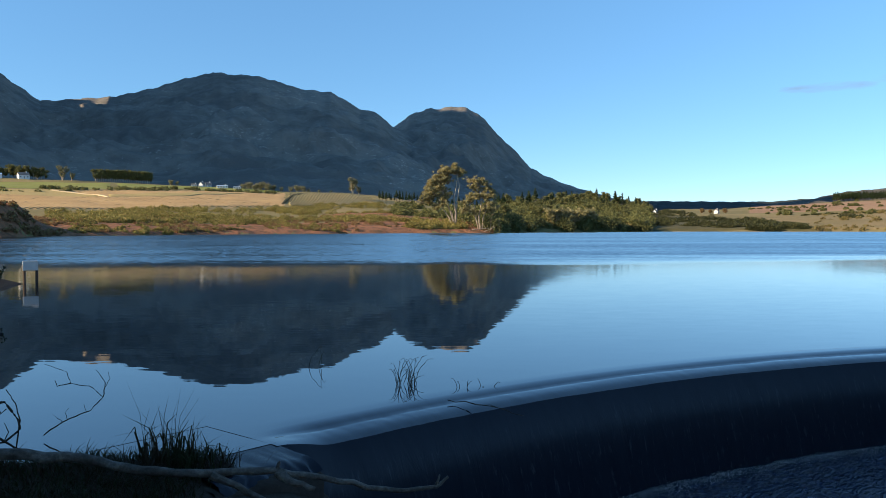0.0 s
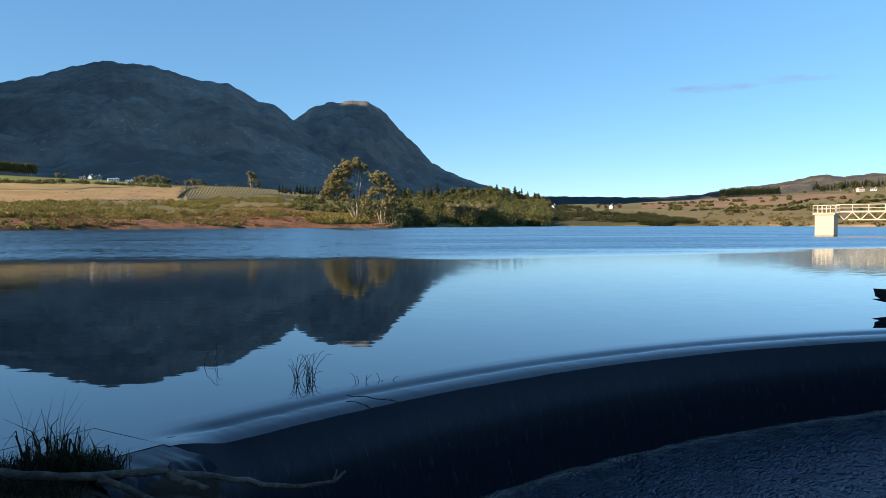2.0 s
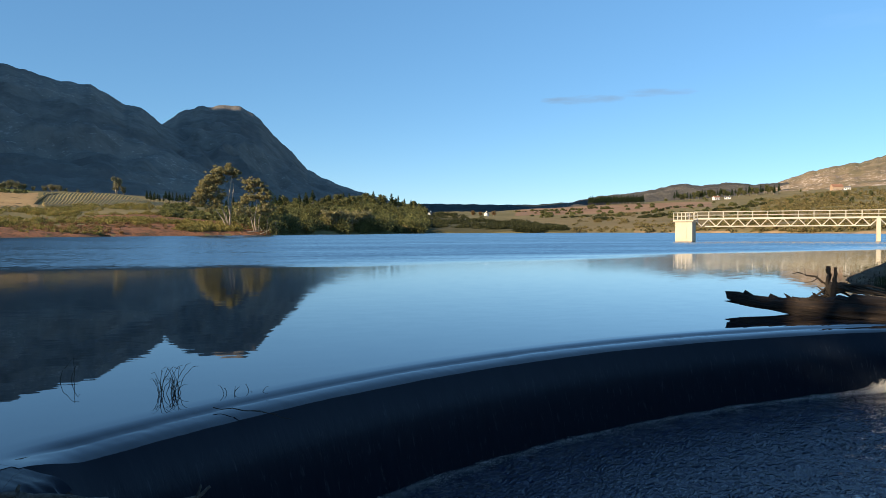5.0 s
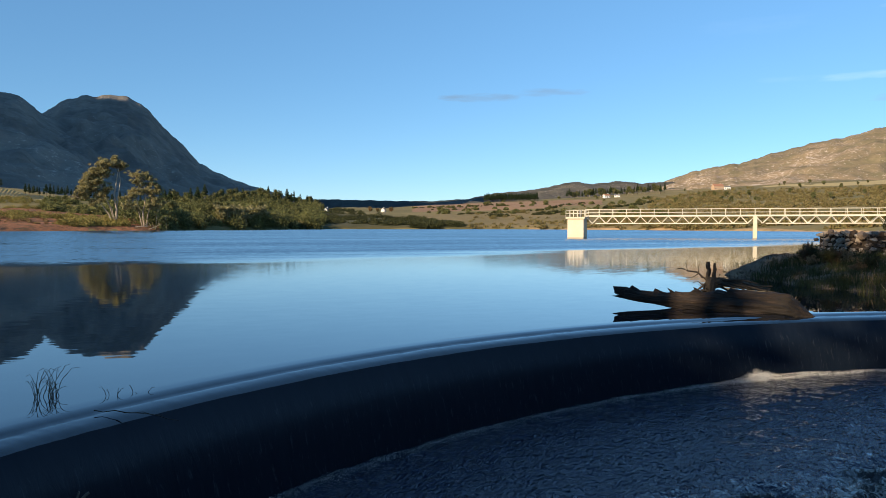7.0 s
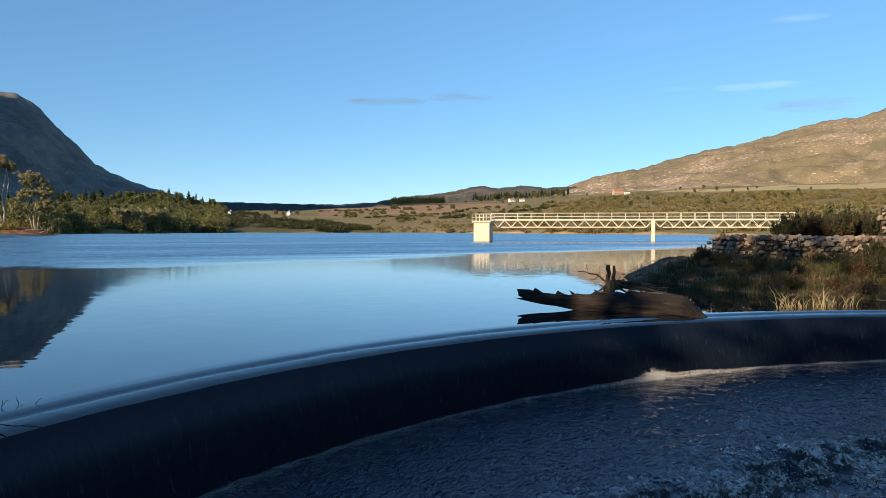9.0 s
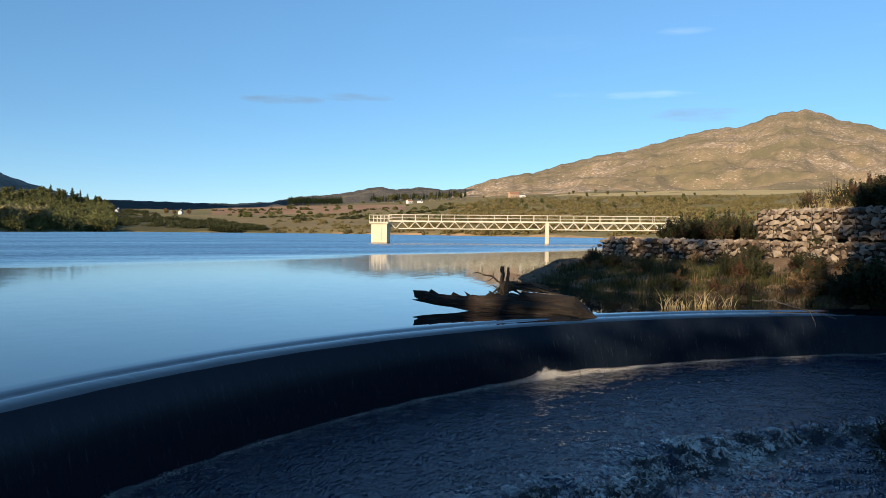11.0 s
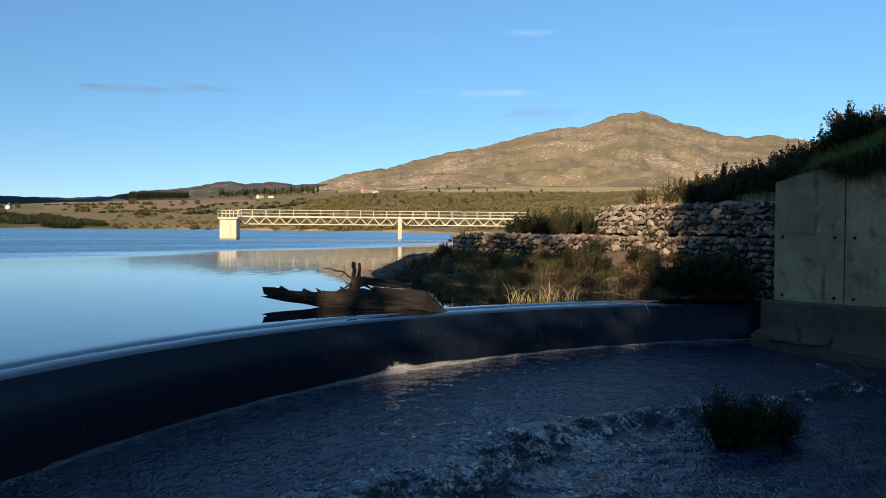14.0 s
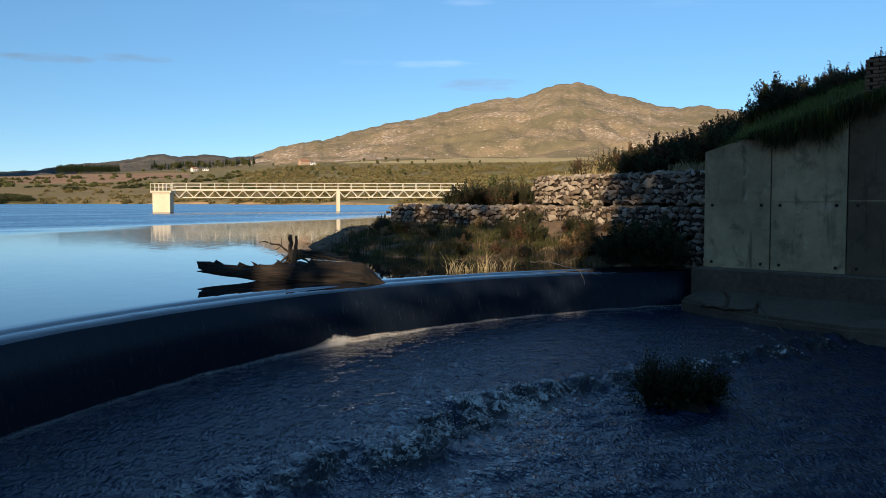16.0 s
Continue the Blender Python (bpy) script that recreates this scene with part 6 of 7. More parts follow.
hedge([(28.6, 19.2), (29.2, 21.5), (28.4, 23.6)], 15, [0.95, 1.0, 0.75], "dark heath shrub on the end of the stone wall", "shrubs on the wall's end", 1.0)
hedge([(28.8, 16.6), (30.0, 13.8), (31.0, 11.9), (31.8, 10.2), (32.4, 8.3), (32.6, 6.4)], 42, [0.6, 0.9, 1.0, 0.95, 0.85, 0.7], "dense dark heath shrub on the slope above the walls", "hedge on the slope", 1.0)
hedge([(27.0, 15.4), (26.9, 12.4), (27.4, 10.6), (29.2, 9.2)], 32, [0.65, 1.1, 1.25, 1.0], "reddish heath shrub just behind the stone wall", "hedge on the slope", 0.7)
hedge([(28.1, 10.9), (28.4, 10.0), (28.8, 9.2), (29.0, 8.5), (29.2, 7.7), (29.4, 6.6), (29.6, 5.2)], 40, [1.2, 1.2, 0.45, 0.5, 0.55, 0.6, 0.6], "ragged dark heath shrub above the grassy bank", "hedge on the slope", 0.45)
M["dark_leaf"] = foliage("dark_leaf", (0.010, 0.018, 0.010), (0.045, 0.058, 0.026))
leafy = [heath_meshes(160 + i, 1.7, 0.8, M["dark_leaf"], 5200, 0.05, 34) for i in range(2)]
for i, (x, y, k) in enumerate(((22.75, 12.15, 0.85), (23.2, 11.5, 1.0), (23.55, 10.9, 0.9), (23.3, 10.3, 0.6))):
    shrub(leafy[i % 2], x, y, max(0.05, float(right_bank_z(x, y))), k, x * 70, "large dark leafy bush before the stone wall", "leafy bushes")
for x, y, k in ((-12.0, 21.2, 0.95), (-12.6, 22.4, 1.0)):
    shrub(leafy[0], x, y, -0.1, k, x * 33, "dark drooping bush at the lake's edge", "shore shrubs")
for x, y, k in ((24.3, 11.2, 1.0), (24.2, 12.0, 0.8), (24.5, 10.5, 0.7), (26.6, 25.6, 0.5), (25.6, 25.0, 0.5), (23.2, 13.2, 0.5), (25.0, 17.0, 0.5), (24.6, 21.0, 0.55), (24.0, 19.0, 0.5), (25.2, 23.3, 0.6), (22.6, 16.5, 0.4), (23.0, 11.5, 0.45), (25.3, 15.2, 0.5)):
    shrub(heaths[int(x * 10) % 4], x, y, max(0.0, float(right_bank_z(x, y))), k, x * 91, "low dark shrub at the foot of the stone wall", "shrubs on the bank")
rb = random.Random(44)
russet = [heath_meshes(120 + i, 0.9, 0.6, M["bank_brown"], 1500, 0.05, 30) for i in range(2)]
for i in range(34):
    y = rb.uniform(11.8, 25.4)
    lo = float(np.interp(y, [12, 13.3, 14.9, 16.7, 18.3, 20.6, 25], [22.9, 22.9, 22.9, 22.4, 22.0, 22.0, 23.5]))
    x = lo + (float(wall_x(y)) - 0.3 - lo) * rb.random()
    brown = rb.random() < 0.4
    shrub(russet[i % 2] if brown else heaths[i % 4], x, y, max(0.0, float(right_bank_z(x, y))), rb.uniform(0.35, 0.75), rb.uniform(0, 360), "dry brown bush on the bank below the stone wall" if brown else "low dark shrub at the foot of the stone wall", "shrubs on the bank", rb.uniform(0.8, 1.4))
dead = heath_meshes(140, 1.5, 0.55, M["grass_dry"], 160, 0.05, 20)
for x, y, k in ((27.9, 16.1, 0.8), (28.3, 15.7, 0.95), (28.5, 16.8, 0.7)):
    shrub(dead, x, y, float(right_bank_z(x, y)), k, x * 50, "dry leafless pale shrub above the wall", "dry shrubs")
small = tree_meshes("small_tree", 2.6, 0.9, 150, M["wood_leaf"], 900, 0.11, M["bark_dark"], 1)
for x, y, k in ((38.5, 28.4, 0.75), (34.2, 23.5, 0.6), (33.8, 22.0, 0.5), (33.0, 20.0, 0.65), (31.5, 18.6, 0.6)):
    plant_tree("small_tree", small, pose(x, y, max(1.6, float(right_bank_z(x, y))) - 0.1, 0, 0, x * 40) @ Matrix.Diagonal((k, k, k, 1)), "small bushy tree on the embankment", "small trees")

on_right = lambda x, y, z: (x < wall_x(y) - 0.1) & (y > 9.8) & (y < 25.6) & ((y < 13.5) | (y > 19.5) | (x < wall_x(y) - 1.3))
s = spots_on(right_bank_z, 17, 27.5, 9.8, 29, 900, 51, on_right)
grass("bank_grass", s[:680], 16, 0.24, 0.018, 0.7, M["bank_green"], "rough dark green grass on the bank", 52, 0.13)
s2 = spots_on(right_bank_z, 18, 27, 11.5, 27, 230, 151, lambda x, y, z: on_right(x, y, z) & (wavy(x, y, 1.3, 31, 2) > -0.15) & (z > 0.12))
grass("bank_tall_grass", s2, 24, 0.40, 0.014, 0.45, M["bank_green"], "tall rank grass on the bank", 152, 0.16)
grass("bank_straw", s2[::6], 16, 0.5, 0.012, 0.5, M["bank_brown"], "tall dry stalks on the bank", 153, 0.16)
grass("bank_dry_grass", s[680:], 14, 0.26, 0.016, 0.8, M["bank_brown"], "dry brown grass on the bank", 53, 0.14)
s3 = spots_on(right_bank_z, 19, 27, 23, 29.5, 260, 251, lambda x, y, z: z < 1.2)
grass("spit_litter", s3, 12, 0.12, 0.014, 1.2, M["litter"], "dead stalks and litter on the bare spit", 252, 0.16)
r_ = np.random.RandomState(3)
edge = [(float(np.interp(y, [12, 13.3, 14.9, 16.7, 18.3, 20.6, 25], [22.4, 22.4, 22.4, 21.9, 21.5, 21.5, 23.0])) + r_.uniform(-0.1, 0.7), y, 0.0) for y in r_.uniform(12.2, 25, 120)]
grass("reed_edge", edge, 16, 0.34, 0.016, 0.5, M["bank_green"], "green reeds along the water's edge", 54, 0.12)
for i, (x, y, h) in enumerate(((18.05, 14.55, 0.55), (18.35, 14.6, 0.40), (18.6, 14.5, 0.34), (19.15, 14.45, 0.52), (19.4, 14.35, 0.58), (19.62, 14.25, 0.36), (19.95, 14.1, 0.50))):
    vs, fs = blades([(x, y, -0.05)], 15, h * 1.12, 0.020, 1.0, 60 + i, 0.08)
    tagged(new("reed_tuft", fast_mesh("reed_tuft", vs, fs, M["straw"])), "dry straw-coloured reed tuft at the weir's edge", "reeds", "reed tufts")
s = spots_on(right_bank_z, 24.35, 29.5, 1.0, 9.7, 1500, 55, lambda x, y, z: z > 3)
grass("slope_grass", s, 16, np.random.RandomState(4).uniform(0.12, 0.34, 1500)[:len(s)], 0.018, 0.8, M["lush_grass"], "bright green grass on the slope over the wing wall", 56, 0.12)
for seed, mat, n, k, label in ((57, "lush_grass", 380, 0.8, "grass hanging over the top of the wing wall"), (157, "bank_green", 520, 1.5, "dark matted growth trailing down the wing wall")):
    y = np.random.RandomState(seed).uniform(1, 9.0, n)
    drop = -k * np.clip(0.62 + 0.45 * wavy(y, y * 0.3, 0.7, 5, 3), 0.12, 1.1) * np.clip((8.9 - y) / 1.6, 0.08, 1) * np.clip((y - 3.6) / 2.6, 0.3, 1)
    grass("hanging_grass", np.stack([wing_face(y) - 0.05, y, wing_top(y) + 0.06], 1), 18, drop, 0.016, 0.35, M[mat], label, seed + 1, 0.12)
s = spots_on(right_bank_z, 25.0, 36, 9.8, 18.5, 700, 59, lambda x, y, z: (z > 2.6) & (x > wall_x(y) + 1.1))
grass("slope_heath_grass", s, 14, 0.4, 0.02, 0.6, M["grass_dry"], "dry brown grass under the hedge", 61, 0.15)


# ---------------------------------------------------------------- driftwood log by the weir
def wood_along():
    """Weathered timber: fibres and cracks run along the thing's own x axis."""
    m, n, l, p = material("log_wood")
    t = n.new("ShaderNodeTexCoord")
    mp = n.new("ShaderNodeMapping")
    mp.inputs["Scale"].default_value = (0.9, 9.0, 9.0)
    l.new(t.outputs["Object"], mp.inputs["Vector"])
    fibre = noise_tex(n, l, mp.outputs[0], 1.6, 8, 0.68, 0.5)
    patch = noise_tex(n, l, t.outputs["Object"], 1.7, 4, 0.6)
    # wood tones darkened well down: shade over the log is in the colour
    c = ramp(n, l, fibre, [(0.30, (0.005, 0.004, 0.003)), (0.45, (0.013, 0.008, 0.006)), (0.58, (0.030, 0.019, 0.013)), (0.74, (0.10, 0.07, 0.05))])
    c = mixed(n, l, c, (0.012, 0.009, 0.007), spread(n, l, patch, 0.45, 0.62, 0.0, 0.85))
    l.new(c, p.inputs["Base Color"])
    p.inputs["Roughness"].default_value = 0.85
    bumped(n, l, p, fibre, 1.0, 0.06)
    return m


M["log_wood"] = wood_along()


def stump_log():
    ob = thing("driftwood_log", "big weathered driftwood log stranded at the weir", "log")
    rng = random.Random(77)
    home = pose(13.5, 16.1, -0.09, 0, 0, math.degrees(math.atan2(-0.80, 0.60)))
    back = pose(13.5, 16.1, 0, 0, 0, math.degrees(math.atan2(-0.80, 0.60))).inverted()
    axis = [(12.32, 17.90, 0.44, 0.05, 0.12), (12.44, 17.73, 0.39, 0.11, 0.15), (12.64, 17.40, 0.34, 0.14, 0.14), (12.95, 16.95, 0.29, 0.16, 0.15), (13.3, 16.47, 0.24, 0.22, 0.22), (13.62, 16.03, 0.22, 0.30, 0.28), (14.0, 15.55, 0.21, 0.36, 0.34), (14.4, 15.05, 0.19, 0.38, 0.36), (14.72, 14.65, 0.16, 0.36, 0.36), (14.86, 14.48, 0.08, 0.30, 0.28), (15.0, 14.32, 0.0, 0.20, 0.14), (15.12, 14.18, -0.06, 0.10, 0.05)]
    ts = np.linspace(0, len(axis) - 1, 110)
    fine = np.stack([np.interp(ts, range(len(axis)), [a[i] for a in axis]) for i in range(5)], 1)
    sides, vs, fs = 44, [], []
    torn = [0.0]
    for _ in range(140):
        torn.append(torn[-1] - 0.016 if torn[-1] > 0.0 else (rng.uniform(0.02, 0.09) if rng.random() < 0.10 else 0.0))
    for i, (x, y, z, rw, rh) in enumerate(fine):
        p = back @ Vector((x, y, z))
        for k in range(sides):
            a = 2 * math.pi * k / sides
            ridge = 0.10 * float(wavy(a * 2.6, i * 0.05, 1.0, 3, 3)) + 0.07 * float(wavy(a * 9, i * 0.09, 1.0, 8, 2))
            q = Vector((0, math.cos(a) * rw * (1 + ridge), math.sin(a) * rh * (1 + ridge)))
            if 0.35 < a < 2.6 and 6 < i < 62:
                q.z += torn[i] * max(0.0, math.sin(a - 0.2)) ** 3 * (0.6 + 0.8 * (k % 5 == 0))
            if i < 9:
                q.x += (9 - i) / 9 * 0.20 * float(wavy(k * 1.7, 0.0, 1.0, 5, 3))
            vs.append(p + q)
    for i in range(len(fine) - 1):
        for k in range(sides):
            a, b = i * sides + k, i * sides + (k + 1) % sides
            fs.append((a, b, b + sides, a + sides))
    fs.append(tuple(range(sides))[::-1])
    fs.append(tuple(range((len(fine) - 1) * sides, len(fine) * sides)))
    child("trunk", mesh_of("log_trunk", vs, fs, M["log_wood"]), ob, home)
    # torn shards on the upper side: flat wedges that lean back along the log
    for t, h, w in ((0.28, 0.09, 0.07), (0.33, 0.17, 0.05), (0.345, 0.10, 0.09), (0.40, 0.08, 0.08), (0.425, 0.19, 0.08), (0.44, 0.11, 0.06), (0.30, 0.06, 0.10), (0.375, 0.07, 0.10)):
        i = int(t * (len(fine) - 1))
        x, y, z, rw, rh = fine[i]
        p = back @ Vector((x, y, z + rh * 0.82))
        lean, d = rng.uniform(0.5, 1.1) * h, rng.uniform(-0.08, 0.08)
        bm = bmesh.new()
        base = [bm.verts.new(p + Vector(q)) for q in ((-w, d - 0.03, -0.04), (w * 1.4, d - 0.035, -0.04), (w * 1.4, d + 0.035, -0.04), (-w, d + 0.03, -0.04))]
        mid = [bm.verts.new(p + Vector(q)) for q in ((-w - lean * 0.5, d - 0.02, h * 0.5), (w * 0.3 - lean * 0.4, d - 0.02, h * 0.55), (w * 0.3 - lean * 0.4, d + 0.02, h * 0.55), (-w - lean * 0.5, d + 0.02, h * 0.5))]
        tip = bm.verts.new(p + Vector((-w * 0.6 - lean, d, h)))
        for k in range(4):
            bm.faces.new((base[k], base[(k + 1) % 4], mid[(k + 1) % 4], mid[k]))
            bm.faces.new((mid[k], mid[(k + 1) % 4], tip))
        bm.faces.new(base[::-1])
        part("splinter", bm, M["log_wood"], ob).matrix_basis = home
    # root plate behind, with two upright prongs and tangled roots
    stump = Vector((14.12, 16.6, 0.12))
    left, ahead, up = Vector((-0.77, 0.64, 0)), Vector((0.64, 0.77, 0)), Vector((0, 0, 1))
    at = lambda a, b, c: stump + left * a + ahead * b + up * c
    paths = [([at(0, 0, -0.1), at(0.02, 0, 0.25), at(0.0, 0, 0.5), at(-0.02, 0, 0.62)], 0.19, 0.08),
             ([at(0.05, 0, 0.45), at(0.07, 0, 0.65), at(0.04, 0, 0.80), at(0.07, 0, 0.92), at(0.06, 0, 1.0)], 0.065, 0.045),
             ([at(-0.07, 0, 0.45), at(-0.07, 0, 0.68), at(-0.10, 0, 0.82), at(-0.09, 0, 0.97)], 0.055, 0.03),
             ([at(0.05, 0, 0.55), at(0.2, 0, 0.62), at(0.34, 0.05, 0.74), at(0.55, 0.1, 0.76), at(0.72, 0.1, 0.83), at(0.86, 0.1, 0.80)], 0.035, 0.006),
             ([at(0.30, 0, 0.70), at(0.42, 0, 0.62), at(0.60, 0, 0.60)], 0.014, 0.004),
             ([at(0.55, 0.1, 0.76), at(0.58, 0.1, 0.9), at(0.62, 0.1, 0.98)], 0.009, 0.003),
             ([at(0.30, 0.05, 0.72), at(0.29, 0.05, 0.86), at(0.27, 0.05, 0.95)], 0.009, 0.003),
             ([at(0.1, 0, 0.5), at(0.22, -0.1, 0.38), at(0.32, -0.2, 0.30), at(0.36, -0.2, 0.36)], 0.03, 0.012),
             ([at(0.2, 0, 0.42), at(0.30, 0.1, 0.5), at(0.44, 0.1, 0.46)], 0.016, 0.005)]
    for k in range(15):
        e = at(rng.uniform(-1.5, -0.6), rng.uniform(-0.5, 0.6), rng.uniform(0.28, 0.52))
        s0 = at(-0.02, rng.uniform(-0.1, 0.1), rng.uniform(0.35, 0.6))
        paths.append(([s0, s0.lerp(e, 0.3) + up * rng.uniform(-0.02, 0.08), s0.lerp(e, 0.65) + up * rng.uniform(-0.06, 0.06), e], rng.uniform(0.025, 0.05), 0.012))
    for k in range(12):
        e = at(rng.uniform(0.05, 0.4), rng.uniform(-0.3, 0.3), rng.uniform(0.1, 0.5))
        paths.append(([at(0, 0, 0.3), stump.lerp(e, 0.6) + up * 0.1, e], 0.03, 0.006))
    for pts, r0, r1 in paths:
        mids = []
        for a, b in zip(pts[:-1], pts[1:]):
            mids += [a, a.lerp(b, 0.5) + Vector((rng.uniform(-1, 1), rng.uniform(-1, 1), rng.uniform(-1, 1))) * (b - a).length * 0.06]
        mids.append(pts[-1])
        vs, fs = tube(mids, [r0 + (r1 - r0) * i / (len(mids) - 1) for i in range(len(mids))], 8, rng, 0.28)
        # dark twig colour stands in for shade on the roots
        child("root", mesh_of("root", vs, fs, M["twig"]), ob)
    return ob


stump_log()


def bent_branch(name, paths, mat, label, category="branch", group=""):
    """A branch of several bent pieces: each its points and the thickness at both ends."""
    rng = random.Random(len(paths) * 7 + 1)
    geo = []
    for pts, r0, r1 in paths:
        pts = [Vector(p) for p in pts]
        fine = []
        for a, b in zip(pts[:-1], pts[1:]):
            for t in (0, 0.25, 0.5, 0.75):
                fine.append(a.lerp(b, t) + Vector((rng.uniform(-1, 1), rng.uniform(-1, 1), rng.uniform(-1, 1))) * (b - a).length * (0.035 if t else 0))
        fine.append(pts[-1])
        geo.append(tube(fine, [(r0 + (r1 - r0) * i / (len(fine) - 1)) * rng.uniform(0.88, 1.12) for i in range(len(fine))], 8, rng, 0.16))
    vs, fs = join(geo)
    return tagged(new(name, mesh_of(name, vs, fs, mat, True)), label, category, group)


bent_branch("fallen_branch", [
    ([(-4.2, 6.3, 0.30), (-3.34, 6.32, 0.29), (-2.78, 6.4, 0.24), (-2.27, 6.24, 0.19), (-1.93, 6.25, 0.17), (-1.29, 6.44, 0.13), (-0.82, 6.52, 0.02), (-0.38, 6.65, -0.09), (-0.05, 6.75, -0.09), (0.04, 6.78, -0.02)], 0.046, 0.012),
    ([(-1.75, 6.27, 0.15), (-1.55, 6.3, 0.05), (-1.3, 6.2, -0.06), (-0.95, 6.1, -0.2)], 0.032, 0.02),
    ([(-1.29, 6.44, 0.12), (-1.2, 6.42, 0.06), (-1.0, 6.45, -0.02)], 0.045, 0.02),
    ([(-1.30, 6.44, 0.12), (-1.27, 6.45, 0.2)], 0.025, 0.01),
    ([(-0.06, 6.75, -0.08), (-0.03, 6.77, 0.0)], 0.012, 0.006)], M["grey_wood"], "long bare grey branch lying across the bank", "branch")
bent_branch("bent_twig", [
    ([(-3.81, 7.93, 0.04), (-3.6, 8.03, 0.18), (-3.43, 8.1, 0.24), (-3.33, 8.15, 0.36), (-3.44, 8.1, 0.48), (-3.59, 8.03, 0.52), (-3.62, 8.02, 0.63), (-3.8, 7.94, 0.72)], 0.0065, 0.002),
    ([(-3.33, 8.15, 0.36), (-3.31, 8.16, 0.5), (-3.38, 8.12, 0.63)], 0.006, 0.002),
    ([(-3.31, 8.16, 0.46), (-3.27, 8.18, 0.54), (-3.29, 8.18, 0.60)], 0.003, 0.0015),
    ([(-3.6, 8.03, 0.18), (-3.66, 8.0, 0.15), (-3.74, 7.97, 0.23)], 0.006, 0.002),
    ([(-3.62, 8.02, 0.17), (-3.64, 8.01, 0.24), (-3.61, 8.03, 0.28)], 0.003, 0.0015),
    ([(-3.47, 8.09, 0.23), (-3.49, 8.08, 0.31)], 0.003, 0.0015),
    ([(-3.59, 8.03, 0.52), (-3.7, 7.98, 0.5), (-3.72, 7.98, 0.56)], 0.005, 0.002)], M["twig"], "bent bare twig standing in the shallows", "twig")
bent_branch("bent_twig", [
    ([(-3.7, 7.2, 0.1), (-3.66, 7.2, 0.35), (-3.7, 7.2, 0.5), (-3.78, 7.2, 0.62)], 0.007, 0.003),
    ([(-3.95, 7.2, 0.48), (-3.82, 7.25, 0.5), (-3.68, 7.2, 0.36), (-3.66, 7.2, 0.28), (-3.8, 7.2, 0.16), (-3.95, 7.2, 0.14)], 0.012, 0.007),
    ([(-3.95, 7.15, 0.3), (-3.75, 7.2, 0.14), (-3.6, 7.2, 0.05)], 0.012, 0.008),
    ([(-3.86, 7.2, 0.49), (-3.83, 7.2, 0.42), (-3.87, 7.2, 0.36), (-3.84, 7.2, 0.30)], 0.006, 0.003),
    ([(-3.8, 7.2, 0.17), (-3.76, 7.2, 0.25), (-3.8, 7.2, 0.33)], 0.006, 0.002),
    ([(-3.78, 7.2, 0.45), (-3.84, 7.2, 0.40)], 0.005, 0.002)], M["twig"], "tangle of dark dead twigs on the bank", "twig")


def water_twigs(x, y, n, tall, seed, label):
    rng = random.Random(seed)
    paths = []
    for _ in range(n):
        d = Vector((rng.uniform(-0.6, 0.8), rng.uniform(-0.2, 0.2), 0)) * tall
        b = Vector((x + rng.uniform(-0.14, 0.14), y + rng.uniform(-0.05, 0.05), -0.04))
        h = tall * rng.uniform(0.35, 1.1)
        paths.append(([b, b + d * 0.25 + Vector((0, 0, h * 0.6)), b + d * 0.7 + Vector((0, 0, h)), b + d + Vector((0, 0, h * rng.uniform(0.8, 1.1)))], 0.0042, 0.0016))
    return tagged(bent_branch("water_twigs", paths, M["twig"], label, "twigs"), kind="stuff")


water_twigs(-0.46, 10.75, 24, 0.36, 1, "bunch of thin bare twigs standing in the lake")
water_twigs(-1.84, 12.1, 3, 0.34, 2, "few thin reeds poking out of the lake")
water_twigs(0.25, 10.55, 4, 0.14, 3, "short twig tips at the weir's edge")
water_twigs(0.56, 10.6, 3, 0.13, 4, "short twig tips at the weir's edge")
bent_branch("caught_stick", [([(0.05, 9.75, 0.0), (0.45, 9.6, -0.03), (0.9, 9.35, -0.1)], 0.006, 0.003), ([(0.3, 9.65, -0.01), (0.75, 9.55, -0.07)], 0.004, 0.002)], M["twig"], "wet stick caught on the weir's lip", "stick")
bent_branch("caught_branch", [([(20.9, 13.9, 0.15), (20.7, 13.1, 0.22), (20.5, 12.4, 0.1), (20.4, 11.8, 0.03), (20.6, 11.3, -0.12)], 0.018, 0.012), ([(20.4, 11.9, 0.03), (20.3, 11.7, -0.2), (20.25, 11.65, -0.35)], 0.012, 0.006), ([(20.6, 12.7, 0.15), (20.9, 12.3, 0.35)], 0.015, 0.005)], M["grey_wood"], "pale branch caught on the weir's end", "branch")
bent_branch("snagged_driftwood", [
    ([(21.75, 8.95, -0.84), (21.55, 8.45, -0.80), (21.4, 8.1, -0.82), (21.3, 7.7, -0.80), (21.2, 7.3, -0.74)], 0.05, 0.04),
    ([(21.5, 8.25, -0.92), (21.42, 8.15, -0.72), (21.5, 8.12, -0.52), (21.46, 8.18, -0.38)], 0.06, 0.07),
    ([(21.46, 8.16, -0.45), (21.5, 8.3, -0.36)], 0.05, 0.02),
    ([(21.2, 7.3, -0.82), (21.18, 7.27, -0.66), (21.22, 7.22, -0.54)], 0.045, 0.05),
    ([(21.2, 7.25, -0.58), (21.0, 7.05, -0.72), (20.8, 6.9, -0.80), (20.6, 6.75, -0.92), (20.3, 6.5, -0.98), (19.7, 6.1, -1.04)], 0.022, 0.013),
    ([(20.8, 6.9, -0.80), (20.7, 6.95, -0.7)], 0.012, 0.005)], M["bark_dark"], "dark driftwood snagged on the apron", "driftwood")

